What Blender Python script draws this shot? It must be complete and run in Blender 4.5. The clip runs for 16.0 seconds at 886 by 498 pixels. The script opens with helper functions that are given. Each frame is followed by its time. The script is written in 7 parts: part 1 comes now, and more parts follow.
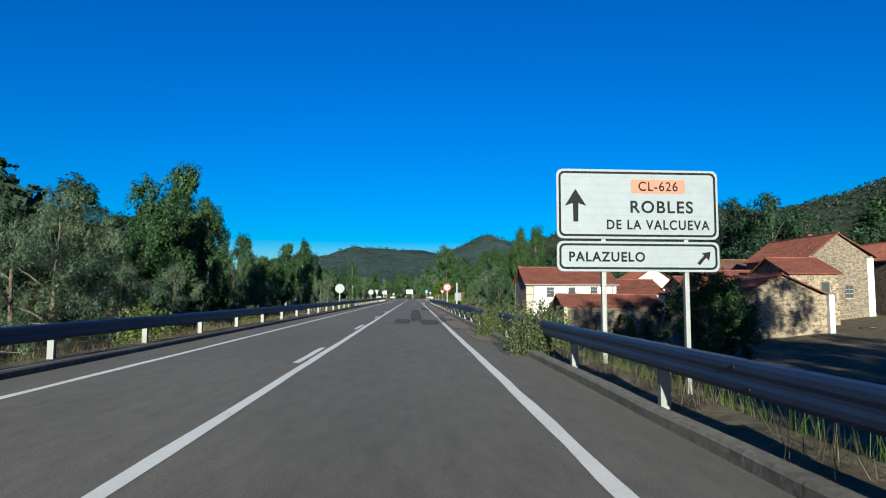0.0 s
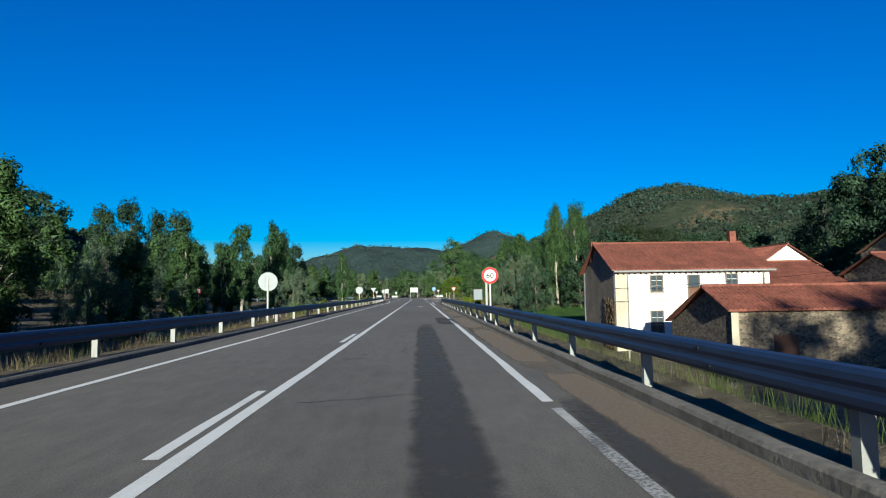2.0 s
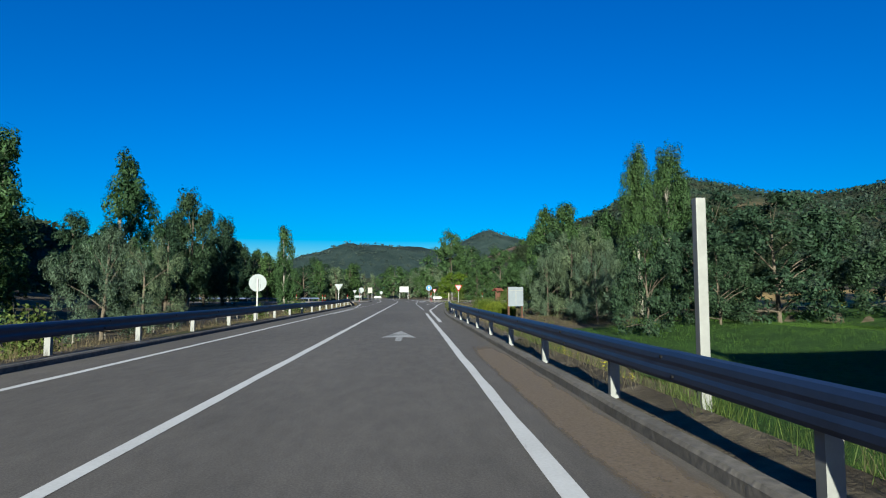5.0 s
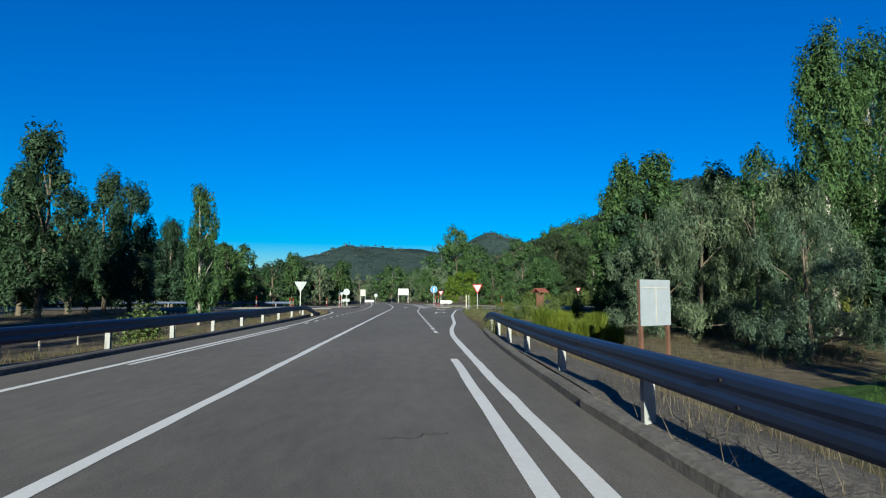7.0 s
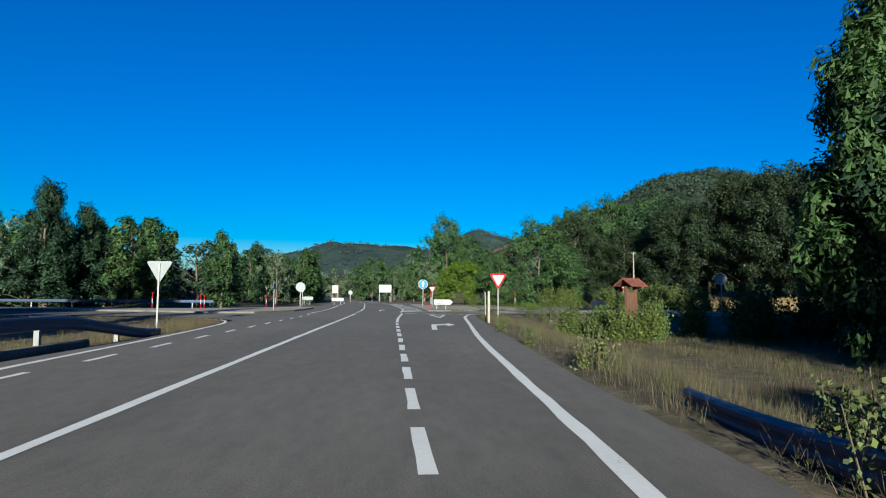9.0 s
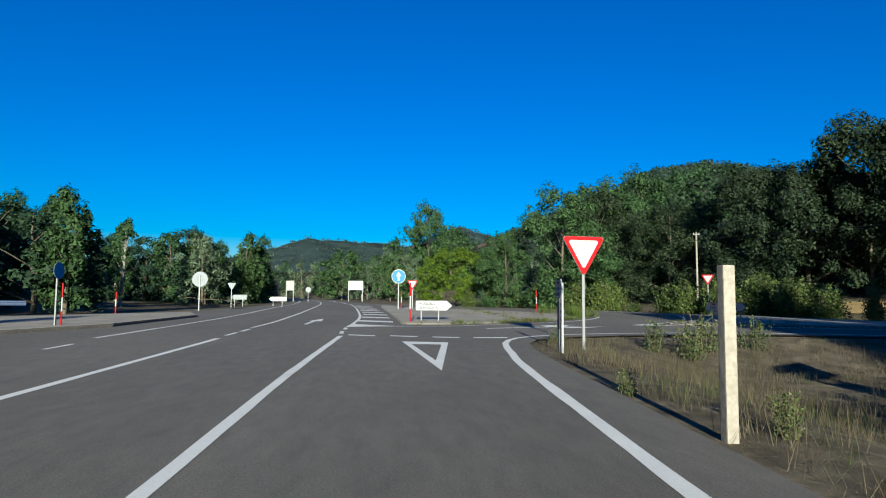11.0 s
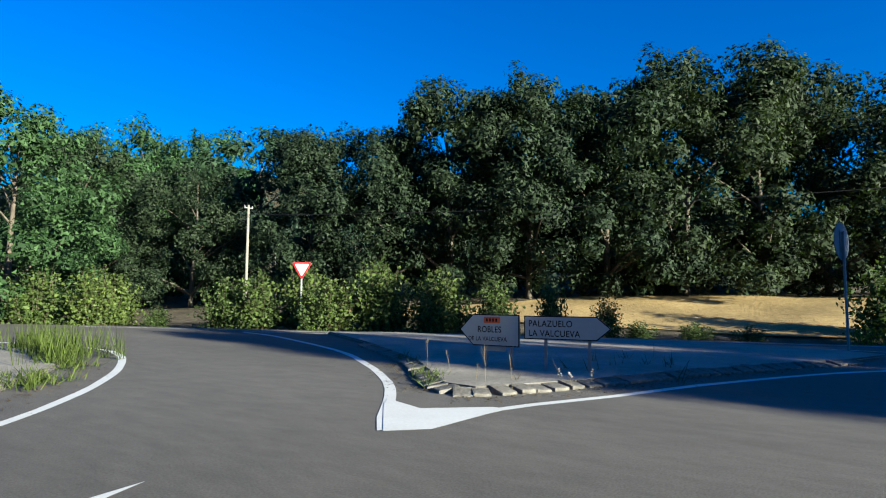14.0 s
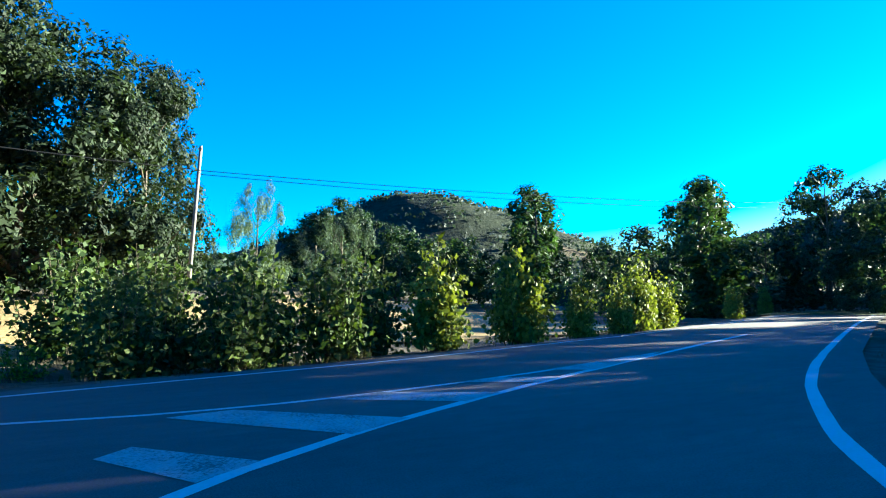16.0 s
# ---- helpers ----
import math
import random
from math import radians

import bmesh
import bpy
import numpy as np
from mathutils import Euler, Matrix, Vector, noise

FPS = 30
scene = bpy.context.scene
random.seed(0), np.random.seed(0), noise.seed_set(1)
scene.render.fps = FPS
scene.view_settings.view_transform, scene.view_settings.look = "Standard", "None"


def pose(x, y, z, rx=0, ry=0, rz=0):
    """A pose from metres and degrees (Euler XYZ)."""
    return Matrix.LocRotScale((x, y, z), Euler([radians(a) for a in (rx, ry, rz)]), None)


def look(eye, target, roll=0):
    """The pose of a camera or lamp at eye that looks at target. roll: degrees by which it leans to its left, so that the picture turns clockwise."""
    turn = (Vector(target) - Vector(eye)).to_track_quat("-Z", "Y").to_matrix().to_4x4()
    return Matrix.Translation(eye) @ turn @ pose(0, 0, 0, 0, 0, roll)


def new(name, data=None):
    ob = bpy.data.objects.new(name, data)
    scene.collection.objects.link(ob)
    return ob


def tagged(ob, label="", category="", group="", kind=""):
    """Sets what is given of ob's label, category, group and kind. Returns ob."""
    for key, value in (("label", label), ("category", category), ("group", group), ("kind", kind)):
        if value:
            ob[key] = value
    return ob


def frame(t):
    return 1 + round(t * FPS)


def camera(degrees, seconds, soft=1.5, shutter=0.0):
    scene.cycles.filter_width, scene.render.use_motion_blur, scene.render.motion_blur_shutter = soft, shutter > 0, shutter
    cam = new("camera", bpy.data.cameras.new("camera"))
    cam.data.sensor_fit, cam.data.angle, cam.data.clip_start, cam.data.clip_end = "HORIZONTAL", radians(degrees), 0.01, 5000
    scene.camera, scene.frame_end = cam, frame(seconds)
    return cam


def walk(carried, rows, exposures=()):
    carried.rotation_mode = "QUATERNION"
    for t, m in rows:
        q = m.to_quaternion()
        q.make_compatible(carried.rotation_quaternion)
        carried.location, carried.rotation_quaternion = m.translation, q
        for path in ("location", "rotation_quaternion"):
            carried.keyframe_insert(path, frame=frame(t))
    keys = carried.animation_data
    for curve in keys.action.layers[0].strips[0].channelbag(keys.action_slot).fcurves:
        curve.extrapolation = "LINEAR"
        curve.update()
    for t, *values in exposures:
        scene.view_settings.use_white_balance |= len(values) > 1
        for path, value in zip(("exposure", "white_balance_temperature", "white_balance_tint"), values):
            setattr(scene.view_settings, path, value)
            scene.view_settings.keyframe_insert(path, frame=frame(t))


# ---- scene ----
cam = camera(72.2, 16.0, soft=1.1)
# seconds, x, y, z, yaw, pitch, roll
ROWS = [
    (0.0, 0.00, -0.00, 1.303, -2.70, 4.42, -0.17),
    (0.5, -0.01, 8.23, 1.291, -2.70, 4.37, 0.17),
    (1.0, -0.00, 15.94, 1.291, -2.44, 4.32, 0.18),
    (1.5, -0.01, 23.42, 1.278, -2.21, 4.45, 0.61),
    (2.0, -0.11, 30.95, 1.290, -2.22, 4.25, 0.84),
    (2.5, -0.14, 38.44, 1.292, -2.52, 4.16, 1.38),
    (3.0, -0.11, 45.92, 1.293, -3.16, 4.29, 1.30),
    (3.5, 0.04, 53.30, 1.298, -3.21, 4.49, 0.79),
    (4.0, 0.13, 60.68, 1.292, -3.02, 4.28, 0.51),
    (4.2, 0.17, 63.62, 1.292, -3.01, 4.29, 0.43),
    (6.3, 0.57, 94.57, 1.291, -2.83, 4.39, -0.43),
    (6.5, 0.56, 97.50, 1.292, -2.85, 4.43, -0.17),
    (7.0, 0.51, 104.79, 1.293, -2.86, 4.64, -0.05),
    (7.5, 0.56, 112.06, 1.291, -2.96, 4.58, -0.14),
    (8.0, 0.67, 119.26, 1.292, -3.32, 4.41, -0.59),
    (8.5, 0.86, 126.40, 1.292, -3.85, 4.48, -0.20),
    (9.0, 1.07, 133.33, 1.290, -4.21, 4.48, -0.39),
    (9.5, 1.21, 139.95, 1.292, -4.77, 4.38, -0.40),
    (9.7, 1.30, 142.50, 1.292, -4.94, 4.73, -0.37),
    (11.8, 3.31, 168.50, 1.285, -8.67, 4.16, -0.23),
    (12.0, 3.48, 170.21, 1.290, -9.94, 4.32, 0.11),
    (12.5, 4.30, 174.51, 1.292, -14.34, 4.37, -0.11),
    (13.0, 5.58, 178.05, 1.295, -23.19, 4.88, -0.40),
    (13.5, 7.23, 180.49, 1.294, -35.36, 5.08, -0.37),
    (14.0, 9.46, 182.23, 1.295, -52.86, 4.92, -0.41),
    (14.5, 11.99, 183.07, 1.285, -71.25, 4.87, -0.40),
    (15.0, 14.70, 183.18, 1.286, -89.26, 5.13, -0.64),
    (15.5, 18.00, 182.56, 1.291, -105.79, 5.21, 0.28),
    (16.0, 21.44, 181.25, 1.292, -117.61, 5.09, 0.82),
]

walk(cam, [(t, pose(x, y, z, 90 + pitch, roll, yaw)) for t, x, y, z, yaw, pitch, roll in ROWS],
     exposures=[(0.0, 1.6, 6430, -3), (12.5, 1.62, 6430, -3), (13.3, 1.75, 6430, -3), (14.0, 2.25, 6400, -3), (14.5, 2.85, 6300, -3), (15.2, 3.3, 6350, -4), (16.0, 3.45, 6350, -8)])
# ---------------------------------------------------------------- light
SUN_EL, SUN_AZ = 13.0, 185.0
world = bpy.data.worlds.new("sky")
scene.world = world
world.use_nodes = True
wn, wl = world.node_tree.nodes, world.node_tree.links
wn.clear()
w_out = wn.new("ShaderNodeOutputWorld")
w_bg = wn.new("ShaderNodeBackground")
w_hs = wn.new("ShaderNodeHueSaturation")
w_sky = wn.new("ShaderNodeTexSky")
w_sky.sky_type = "NISHITA"
w_sky.sun_disc = False
w_sky.sun_elevation, w_sky.sun_rotation = radians(SUN_EL), radians(SUN_AZ)
w_sky.air_density, w_sky.dust_density, w_sky.ozone_density = 1.0, 0.7, 5.0
w_hs.inputs["Saturation"].default_value = 1.65
w_hs.inputs["Hue"].default_value = 0.519
w_bg.inputs["Strength"].default_value = 0.052
wl.new(w_sky.outputs[0], w_hs.inputs["Color"])
wl.new(w_hs.outputs[0], w_bg.inputs["Color"])
wl.new(w_bg.outputs[0], w_out.inputs["Surface"])

sun_data = bpy.data.lights.new("sun", "SUN")
sun_data.energy, sun_data.angle, sun_data.color = 5.0, radians(0.5), (1.0, 0.92, 0.8)
sun = new("sun", sun_data)
_az = radians(SUN_AZ)
_from = Vector((math.sin(_az) * math.cos(radians(SUN_EL)), math.cos(_az) * math.cos(radians(SUN_EL)), math.sin(radians(SUN_EL))))
sun.matrix_world = look(_from * 200, (0, 0, 0))


# ---------------------------------------------------------------- materials
def mat_new(name):
    m = bpy.data.materials.new(name)
    m.use_nodes = True
    nt = m.node_tree
    return m, nt, nt.nodes["Principled BSDF"]


def ramp_node(nt, stops):
    r = nt.nodes.new("ShaderNodeValToRGB")
    els = r.color_ramp.elements
    while len(els) < len(stops):
        els.new(0.5)
    for e, (p, c) in zip(els, stops):
        e.position = p
        e.color = (*c, 1)
    return r


def noise_node(nt, scale, detail=6, rough=0.6, stretch=None):
    tc = nt.nodes.new("ShaderNodeTexCoord")
    n = nt.nodes.new("ShaderNodeTexNoise")
    n.inputs["Scale"].default_value = scale
    n.inputs["Detail"].default_value = detail
    n.inputs["Roughness"].default_value = rough
    if stretch:
        mp = nt.nodes.new("ShaderNodeMapping")
        mp.inputs["Scale"].default_value = stretch
        nt.links.new(tc.outputs["Object"], mp.inputs["Vector"])
        nt.links.new(mp.outputs[0], n.inputs["Vector"])
    else:
        nt.links.new(tc.outputs["Object"], n.inputs["Vector"])
    return n


def mix_rgb(nt, fac, a, b, mode="MIX"):
    m = nt.nodes.new("ShaderNodeMix")
    m.data_type, m.blend_type = "RGBA", mode
    for sock, v in ((m.inputs[0], fac), (m.inputs[6], a), (m.inputs[7], b)):
        if isinstance(v, (int, float)):
            sock.default_value = v
        elif isinstance(v, tuple):
            sock.default_value = (*v, 1)
        else:
            nt.links.new(v, sock)
    return m.outputs[2]


def rough_mat(name, dark, light, scale=8.0, big=0.4, rough=0.85, metal=0.0, bump=0.3, dist=0.02, stretch=None, spec=0.3):
    """A worn surface: fine grain and large stains between two colours, with relief."""
    m, nt, b = mat_new(name)
    fine = noise_node(nt, scale, 8, 0.65, stretch)
    large = noise_node(nt, big, 4, 0.6)
    r1 = ramp_node(nt, [(0.3, dark), (0.7, light)])
    nt.links.new(fine.outputs["Fac"], r1.inputs[0])
    r2 = ramp_node(nt, [(0.35, (0.72, 0.72, 0.72)), (0.65, (1.08, 1.08, 1.08))])
    nt.links.new(large.outputs["Fac"], r2.inputs[0])
    nt.links.new(mix_rgb(nt, 1.0, r1.outputs[0], r2.outputs[0], "MULTIPLY"), b.inputs["Base Color"])
    b.inputs["Roughness"].default_value = rough
    b.inputs["Metallic"].default_value = metal
    b.inputs["Specular IOR Level"].default_value = spec
    bp = nt.nodes.new("ShaderNodeBump")
    bp.inputs["Strength"].default_value = bump
    bp.inputs["Distance"].default_value = dist
    nt.links.new(fine.outputs["Fac"], bp.inputs["Height"])
    nt.links.new(bp.outputs[0], b.inputs["Normal"])
    return m


def leaf_mat(name, dark, light, sheen=0.25, gaps=0.0):
    """Leaves: each spray and each plant a little different, letting some light through; gaps is the grain at which a spray breaks into leaves."""
    m, nt, b = mat_new(name)
    geo = nt.nodes.new("ShaderNodeNewGeometry")
    inf = nt.nodes.new("ShaderNodeObjectInfo")
    r = ramp_node(nt, [(0.0, dark), (0.75, light), (1.0, tuple(min(1, c * 1.35) for c in light))])
    nt.links.new(geo.outputs["Random Per Island"], r.inputs[0])
    r2 = ramp_node(nt, [(0.0, (0.8, 0.86, 0.9)), (1.0, (1.14, 1.06, 0.9))])
    nt.links.new(inf.outputs["Random"], r2.inputs[0])
    col = mix_rgb(nt, 1.0, r.outputs[0], r2.outputs[0], "MULTIPLY")
    nt.links.new(col, b.inputs["Base Color"])
    b.inputs["Roughness"].default_value = 0.62
    b.inputs["Specular IOR Level"].default_value = sheen * 0.45
    tr = nt.nodes.new("ShaderNodeBsdfTranslucent")
    nt.links.new(mix_rgb(nt, 1.0, col, (1.25, 1.35, 0.55), "MULTIPLY"), tr.inputs["Color"])
    ms = nt.nodes.new("ShaderNodeMixShader")
    ms.inputs[0].default_value = 0.24
    nt.links.new(b.outputs[0], ms.inputs[1])
    nt.links.new(tr.outputs[0], ms.inputs[2])
    out = ms.outputs[0]
    if gaps:
        n = noise_node(nt, gaps, 1, 0.5)
        g = nt.nodes.new("ShaderNodeMath")
        g.operation = "GREATER_THAN"
        g.inputs[1].default_value = 0.43
        nt.links.new(n.outputs["Fac"], g.inputs[0])
        m2 = nt.nodes.new("ShaderNodeMixShader")
        nt.links.new(g.outputs[0], m2.inputs[0])
        nt.links.new(nt.nodes.new("ShaderNodeBsdfTransparent").outputs[0], m2.inputs[1])
        nt.links.new(out, m2.inputs[2])
        out = m2.outputs[0]
    nt.links.new(out, nt.nodes["Material Output"].inputs["Surface"])
    return m


def plain_mat(name, col, rough=0.5, metal=0.0, spec=0.4, grain=0.12):
    """Paint or sheet metal with a faint film of dirt."""
    m, nt, b = mat_new(name)
    n = noise_node(nt, 3.0, 6, 0.7)
    r = ramp_node(nt, [(0.3, tuple(c * (1 - grain) for c in col)), (0.7, col)])
    nt.links.new(n.outputs["Fac"], r.inputs[0])
    nt.links.new(r.outputs[0], b.inputs["Base Color"])
    b.inputs["Roughness"].default_value = rough
    b.inputs["Metallic"].default_value = metal
    b.inputs["Specular IOR Level"].default_value = spec
    return m


def asphalt_mat():
    m, nt, b = mat_new("asphalt")
    fine = noise_node(nt, 55, 4, 0.7)
    mid = noise_node(nt, 4.5, 9, 0.72, (1.0, 0.3, 1.0))
    big = noise_node(nt, 0.22, 5, 0.6, (1.4, 0.35, 1.0))
    r1 = ramp_node(nt, [(0.3, (0.062, 0.056, 0.05)), (0.72, (0.138, 0.127, 0.115))])
    nt.links.new(fine.outputs["Fac"], r1.inputs[0])
    r2 = ramp_node(nt, [(0.3, (0.76, 0.76, 0.76)), (0.7, (1.16, 1.15, 1.13))])
    nt.links.new(mid.outputs["Fac"], r2.inputs[0])
    r3 = ramp_node(nt, [(0.35, (0.84, 0.84, 0.84)), (0.65, (1.1, 1.1, 1.1))])
    nt.links.new(big.outputs["Fac"], r3.inputs[0])
    c = mix_rgb(nt, 1.0, r1.outputs[0], r2.outputs[0], "MULTIPLY")
    nt.links.new(mix_rgb(nt, 1.0, c, r3.outputs[0], "MULTIPLY"), b.inputs["Base Color"])
    b.inputs["Roughness"].default_value = 0.88
    b.inputs["Specular IOR Level"].default_value = 0.25
    bp = nt.nodes.new("ShaderNodeBump")
    bp.inputs["Strength"].default_value, bp.inputs["Distance"].default_value = 0.5, 0.006
    nt.links.new(fine.outputs["Fac"], bp.inputs["Height"])
    nt.links.new(bp.outputs[0], b.inputs["Normal"])
    return m


def worn_paint_mat(name, low, high, gone=0.32):
    """Road paint, rubbed away in specks where the asphalt shows."""
    m, nt, b = mat_new(name)
    n = noise_node(nt, 28, 6, 0.75)
    big = noise_node(nt, 1.2, 5, 0.6)
    mixn = mix_rgb(nt, 0.4, n.outputs["Fac"], big.outputs["Fac"])
    r = ramp_node(nt, [(gone, (0.075, 0.072, 0.068)), (gone + 0.07, low), (0.75, high)])
    nt.links.new(mixn, r.inputs[0])
    nt.links.new(r.outputs[0], b.inputs["Base Color"])
    b.inputs["Roughness"].default_value = 0.75
    return m


M_ASPHALT = asphalt_mat()
M_PAINT = worn_paint_mat("road paint", (0.4488, 0.4488, 0.4356), (0.594, 0.594, 0.5808))
M_PAINT_OLD = worn_paint_mat("old road paint", (0.2772, 0.2772, 0.264), (0.4884, 0.4884, 0.4686), 0.42)
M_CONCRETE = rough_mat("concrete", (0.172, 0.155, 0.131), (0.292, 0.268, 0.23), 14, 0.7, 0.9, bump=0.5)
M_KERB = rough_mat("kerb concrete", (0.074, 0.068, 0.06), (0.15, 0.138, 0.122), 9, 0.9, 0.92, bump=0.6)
# Beam steel: navy base carries the reflected blue sky and the face's shade.
M_SKYBLUE_STEEL = plain_mat("galvanised steel", (0.0217, 0.0384, 0.0837), 0.5, 0.3, 0.35, 0.3)
M_POST = plain_mat("post steel", (0.1736, 0.1798, 0.1798), 0.6, 0.1, 0.3, 0.25)
M_WHITE = plain_mat("sign white", (0.2728, 0.2852, 0.2914), 0.5, 0, 0.2, 0.12)
M_SIGN = plain_mat("sign face", (0.166, 0.19, 0.218), 0.5, 0, 0.15, 0.15)
M_BLACK = plain_mat("sign black", (0.0074, 0.0081, 0.0099), 0.7, 0, 0.08)
M_RED = plain_mat("sign red", (0.2604, 0.0037, 0.0074), 0.5, 0, 0.12, 0.15)
M_ORANGE = plain_mat("sign orange", (0.4464, 0.0744, 0.0186), 0.45)
M_FADED = plain_mat("faded orange", (0.32, 0.12, 0.085), 0.6, 0, 0.2)
M_BLUE = plain_mat("sign blue", (0.0025, 0.1054, 0.31), 0.5, 0, 0.2, 0.1)
M_BACK = plain_mat("sign back", (0.1364, 0.155, 0.1705), 0.5, 0.1, 0.2, 0.2)
M_TAN = plain_mat("faded sign back", (0.248, 0.2418, 0.2232), 0.7, 0, 0.2)
M_GALV = plain_mat("pole steel", (0.186, 0.1922, 0.1984), 0.55, 0.2, 0.4, 0.25)
M_WOOD = rough_mat("weathered wood", (0.0496, 0.0236, 0.0161), (0.1116, 0.0558, 0.0372), 6, 1.0, 0.8, bump=0.4, stretch=(6, 6, 0.6))
M_GREYWOOD = rough_mat("grey wood", (0.1364, 0.124, 0.1054), (0.248, 0.2294, 0.1984), 6, 1.0, 0.85, bump=0.4, stretch=(6, 6, 0.6))
M_BARK = rough_mat("bark", (0.0434, 0.0341, 0.0248), (0.124, 0.1054, 0.0806), 5, 0.8, 0.95, bump=0.8, dist=0.05, stretch=(3, 3, 0.5))
M_PALEBARK = rough_mat("pale bark", (0.124, 0.1178, 0.0992), (0.2604, 0.248, 0.217), 4, 0.8, 0.9, bump=0.5, dist=0.04, stretch=(2, 2, 0.8))
M_STEM = plain_mat("green stem", (0.062, 0.0527, 0.0279), 0.8)


# ---------------------------------------------------------------- building helpers
def place(ob, parent=None):
    if parent is not None:
        ob.parent = parent
    return ob


def raw(name, verts, faces, material, parent=None, label="", smooth=False):
    me = bpy.data.meshes.new(name)
    me.from_pydata([tuple(v) for v in verts], [], [tuple(f) for f in faces])
    me.materials.append(material)
    if smooth:
        me.polygons.foreach_set("use_smooth", [True] * len(me.polygons))
    me.update()
    ob = place(new(name, me), parent)
    if label:
        tagged(ob, label)
    return ob


def part(name, bm, material, parent=None, label="", smooth=False):
    me = bpy.data.meshes.new(name)
    bm.to_mesh(me)
    bm.free()
    me.materials.append(material)
    if smooth:
        me.polygons.foreach_set("use_smooth", [True] * len(me.polygons))
    ob = place(new(name, me), parent)
    if label:
        tagged(ob, label)
    return ob


def thing(name, label, category, at=(0, 0, 0), turn=0.0, group="", kind=""):
    ob = new(name)
    ob.empty_display_size = 0.2
    ob.matrix_world = pose(*at, 0, 0, turn)
    return tagged(ob, label, category, group, kind)


def box(bm, x0, x1, y0, y1, z0, z1, bevel=0.0):
    r = bmesh.ops.create_cube(bm, size=1.0, matrix=Matrix.LocRotScale(((x0 + x1) / 2, (y0 + y1) / 2, (z0 + z1) / 2), None, (x1 - x0, y1 - y0, z1 - z0)))
    if bevel:
        edges = list({e for v in r["verts"] for e in v.link_edges})
        bmesh.ops.bevel(bm, geom=edges, offset=bevel, segments=2, affect="EDGES", profile=0.7)
    return r["verts"]


def box_bm(*a, **k):
    bm = bmesh.new()
    box(bm, *a, **k)
    return bm


def tube(bm, a, b, r0, r1, n=10, cap=True):
    a, b = Vector(a), Vector(b)
    d = b - a
    m = Matrix.Translation((a + b) / 2) @ d.to_track_quat("Z", "Y").to_matrix().to_4x4()
    bmesh.ops.create_cone(bm, cap_ends=cap, segments=n, radius1=r0, radius2=r1, depth=d.length, matrix=m)


def tube_bm(a, b, r0, r1=None, n=10):
    bm = bmesh.new()
    tube(bm, a, b, r0, r0 if r1 is None else r1, n)
    return bm


def plate_bm(outline, t, bevel=0.0):
    """A flat plate in the x-z plane from an outline, t thick towards +y."""
    bm = bmesh.new()
    f = bm.faces.new([bm.verts.new((x, 0, z)) for x, z in outline])
    r = bmesh.ops.extrude_face_region(bm, geom=[f])
    for v in [g for g in r["geom"] if isinstance(g, bmesh.types.BMVert)]:
        v.co.y += t
    bmesh.ops.recalc_face_normals(bm, faces=bm.faces)
    return bm


def round_rect(x0, x1, z0, z1, r, n=5):
    out = []
    for cx, cz, a0 in ((x1 - r, z1 - r, 0), (x0 + r, z1 - r, 90), (x0 + r, z0 + r, 180), (x1 - r, z0 + r, 270)):
        for i in range(n + 1):
            a = radians(a0 + 90 * i / n)
            out.append((cx + r * math.cos(a), cz + r * math.sin(a)))
    return out


def disc(r, n=40, cx=0.0, cz=0.0):
    return [(cx + r * math.cos(2 * math.pi * i / n), cz + r * math.sin(2 * math.pi * i / n)) for i in range(n)]


def ring_bm(outer, inner, y, t=0.003):
    """The band between two outlines with as many corners each."""
    bm = bmesh.new()
    n = len(outer)
    vo = [bm.verts.new((x, y, z)) for x, z in outer]
    vi = [bm.verts.new((x, y, z)) for x, z in inner]
    bo = [bm.verts.new((x, y + t, z)) for x, z in outer]
    bi = [bm.verts.new((x, y + t, z)) for x, z in inner]
    for i in range(n):
        j = (i + 1) % n
        bm.faces.new((vo[i], vo[j], vi[j], vi[i]))
        bm.faces.new((bo[j], bo[i], bi[i], bi[j]))
        bm.faces.new((vo[j], vo[i], bo[i], bo[j]))
        bm.faces.new((vi[i], vi[j], bi[j], bi[i]))
    bmesh.ops.recalc_face_normals(bm, faces=bm.faces)
    return bm


def lettering(text, size, x, z, y, material, parent, align="LEFT", squeeze=1.0, bold=0.006, spacing=1.0):
    """Words as a thin mesh standing on a sign's face, read from -y."""
    cu = bpy.data.curves.new("lettering", "FONT")
    cu.body, cu.size, cu.align_x, cu.extrude, cu.offset = text, size, align, 0.0006, bold
    cu.space_character = spacing
    tmp = bpy.data.objects.new("lettering", cu)
    me = bpy.data.meshes.new_from_object(tmp)
    bpy.data.objects.remove(tmp)
    me.materials.append(material)
    ob = place(new("lettering", me), parent)
    ob.matrix_basis = Matrix.LocRotScale((x, y, z), Euler((radians(90), 0, 0)), (squeeze, 1, 1))
    return ob


def sstep(a, b, x):
    t = min(1.0, max(0.0, (x - a) / (b - a)))
    return t * t * (3 - 2 * t)


def path_at(pts, y):
    """x of a polyline given as (x, y) rows of rising y."""
    for (x0, y0), (x1, y1) in zip(pts, pts[1:]):
        if y <= y1:
            return x0 + (x1 - x0) * (y - y0) / (y1 - y0)
    return pts[-1][0]


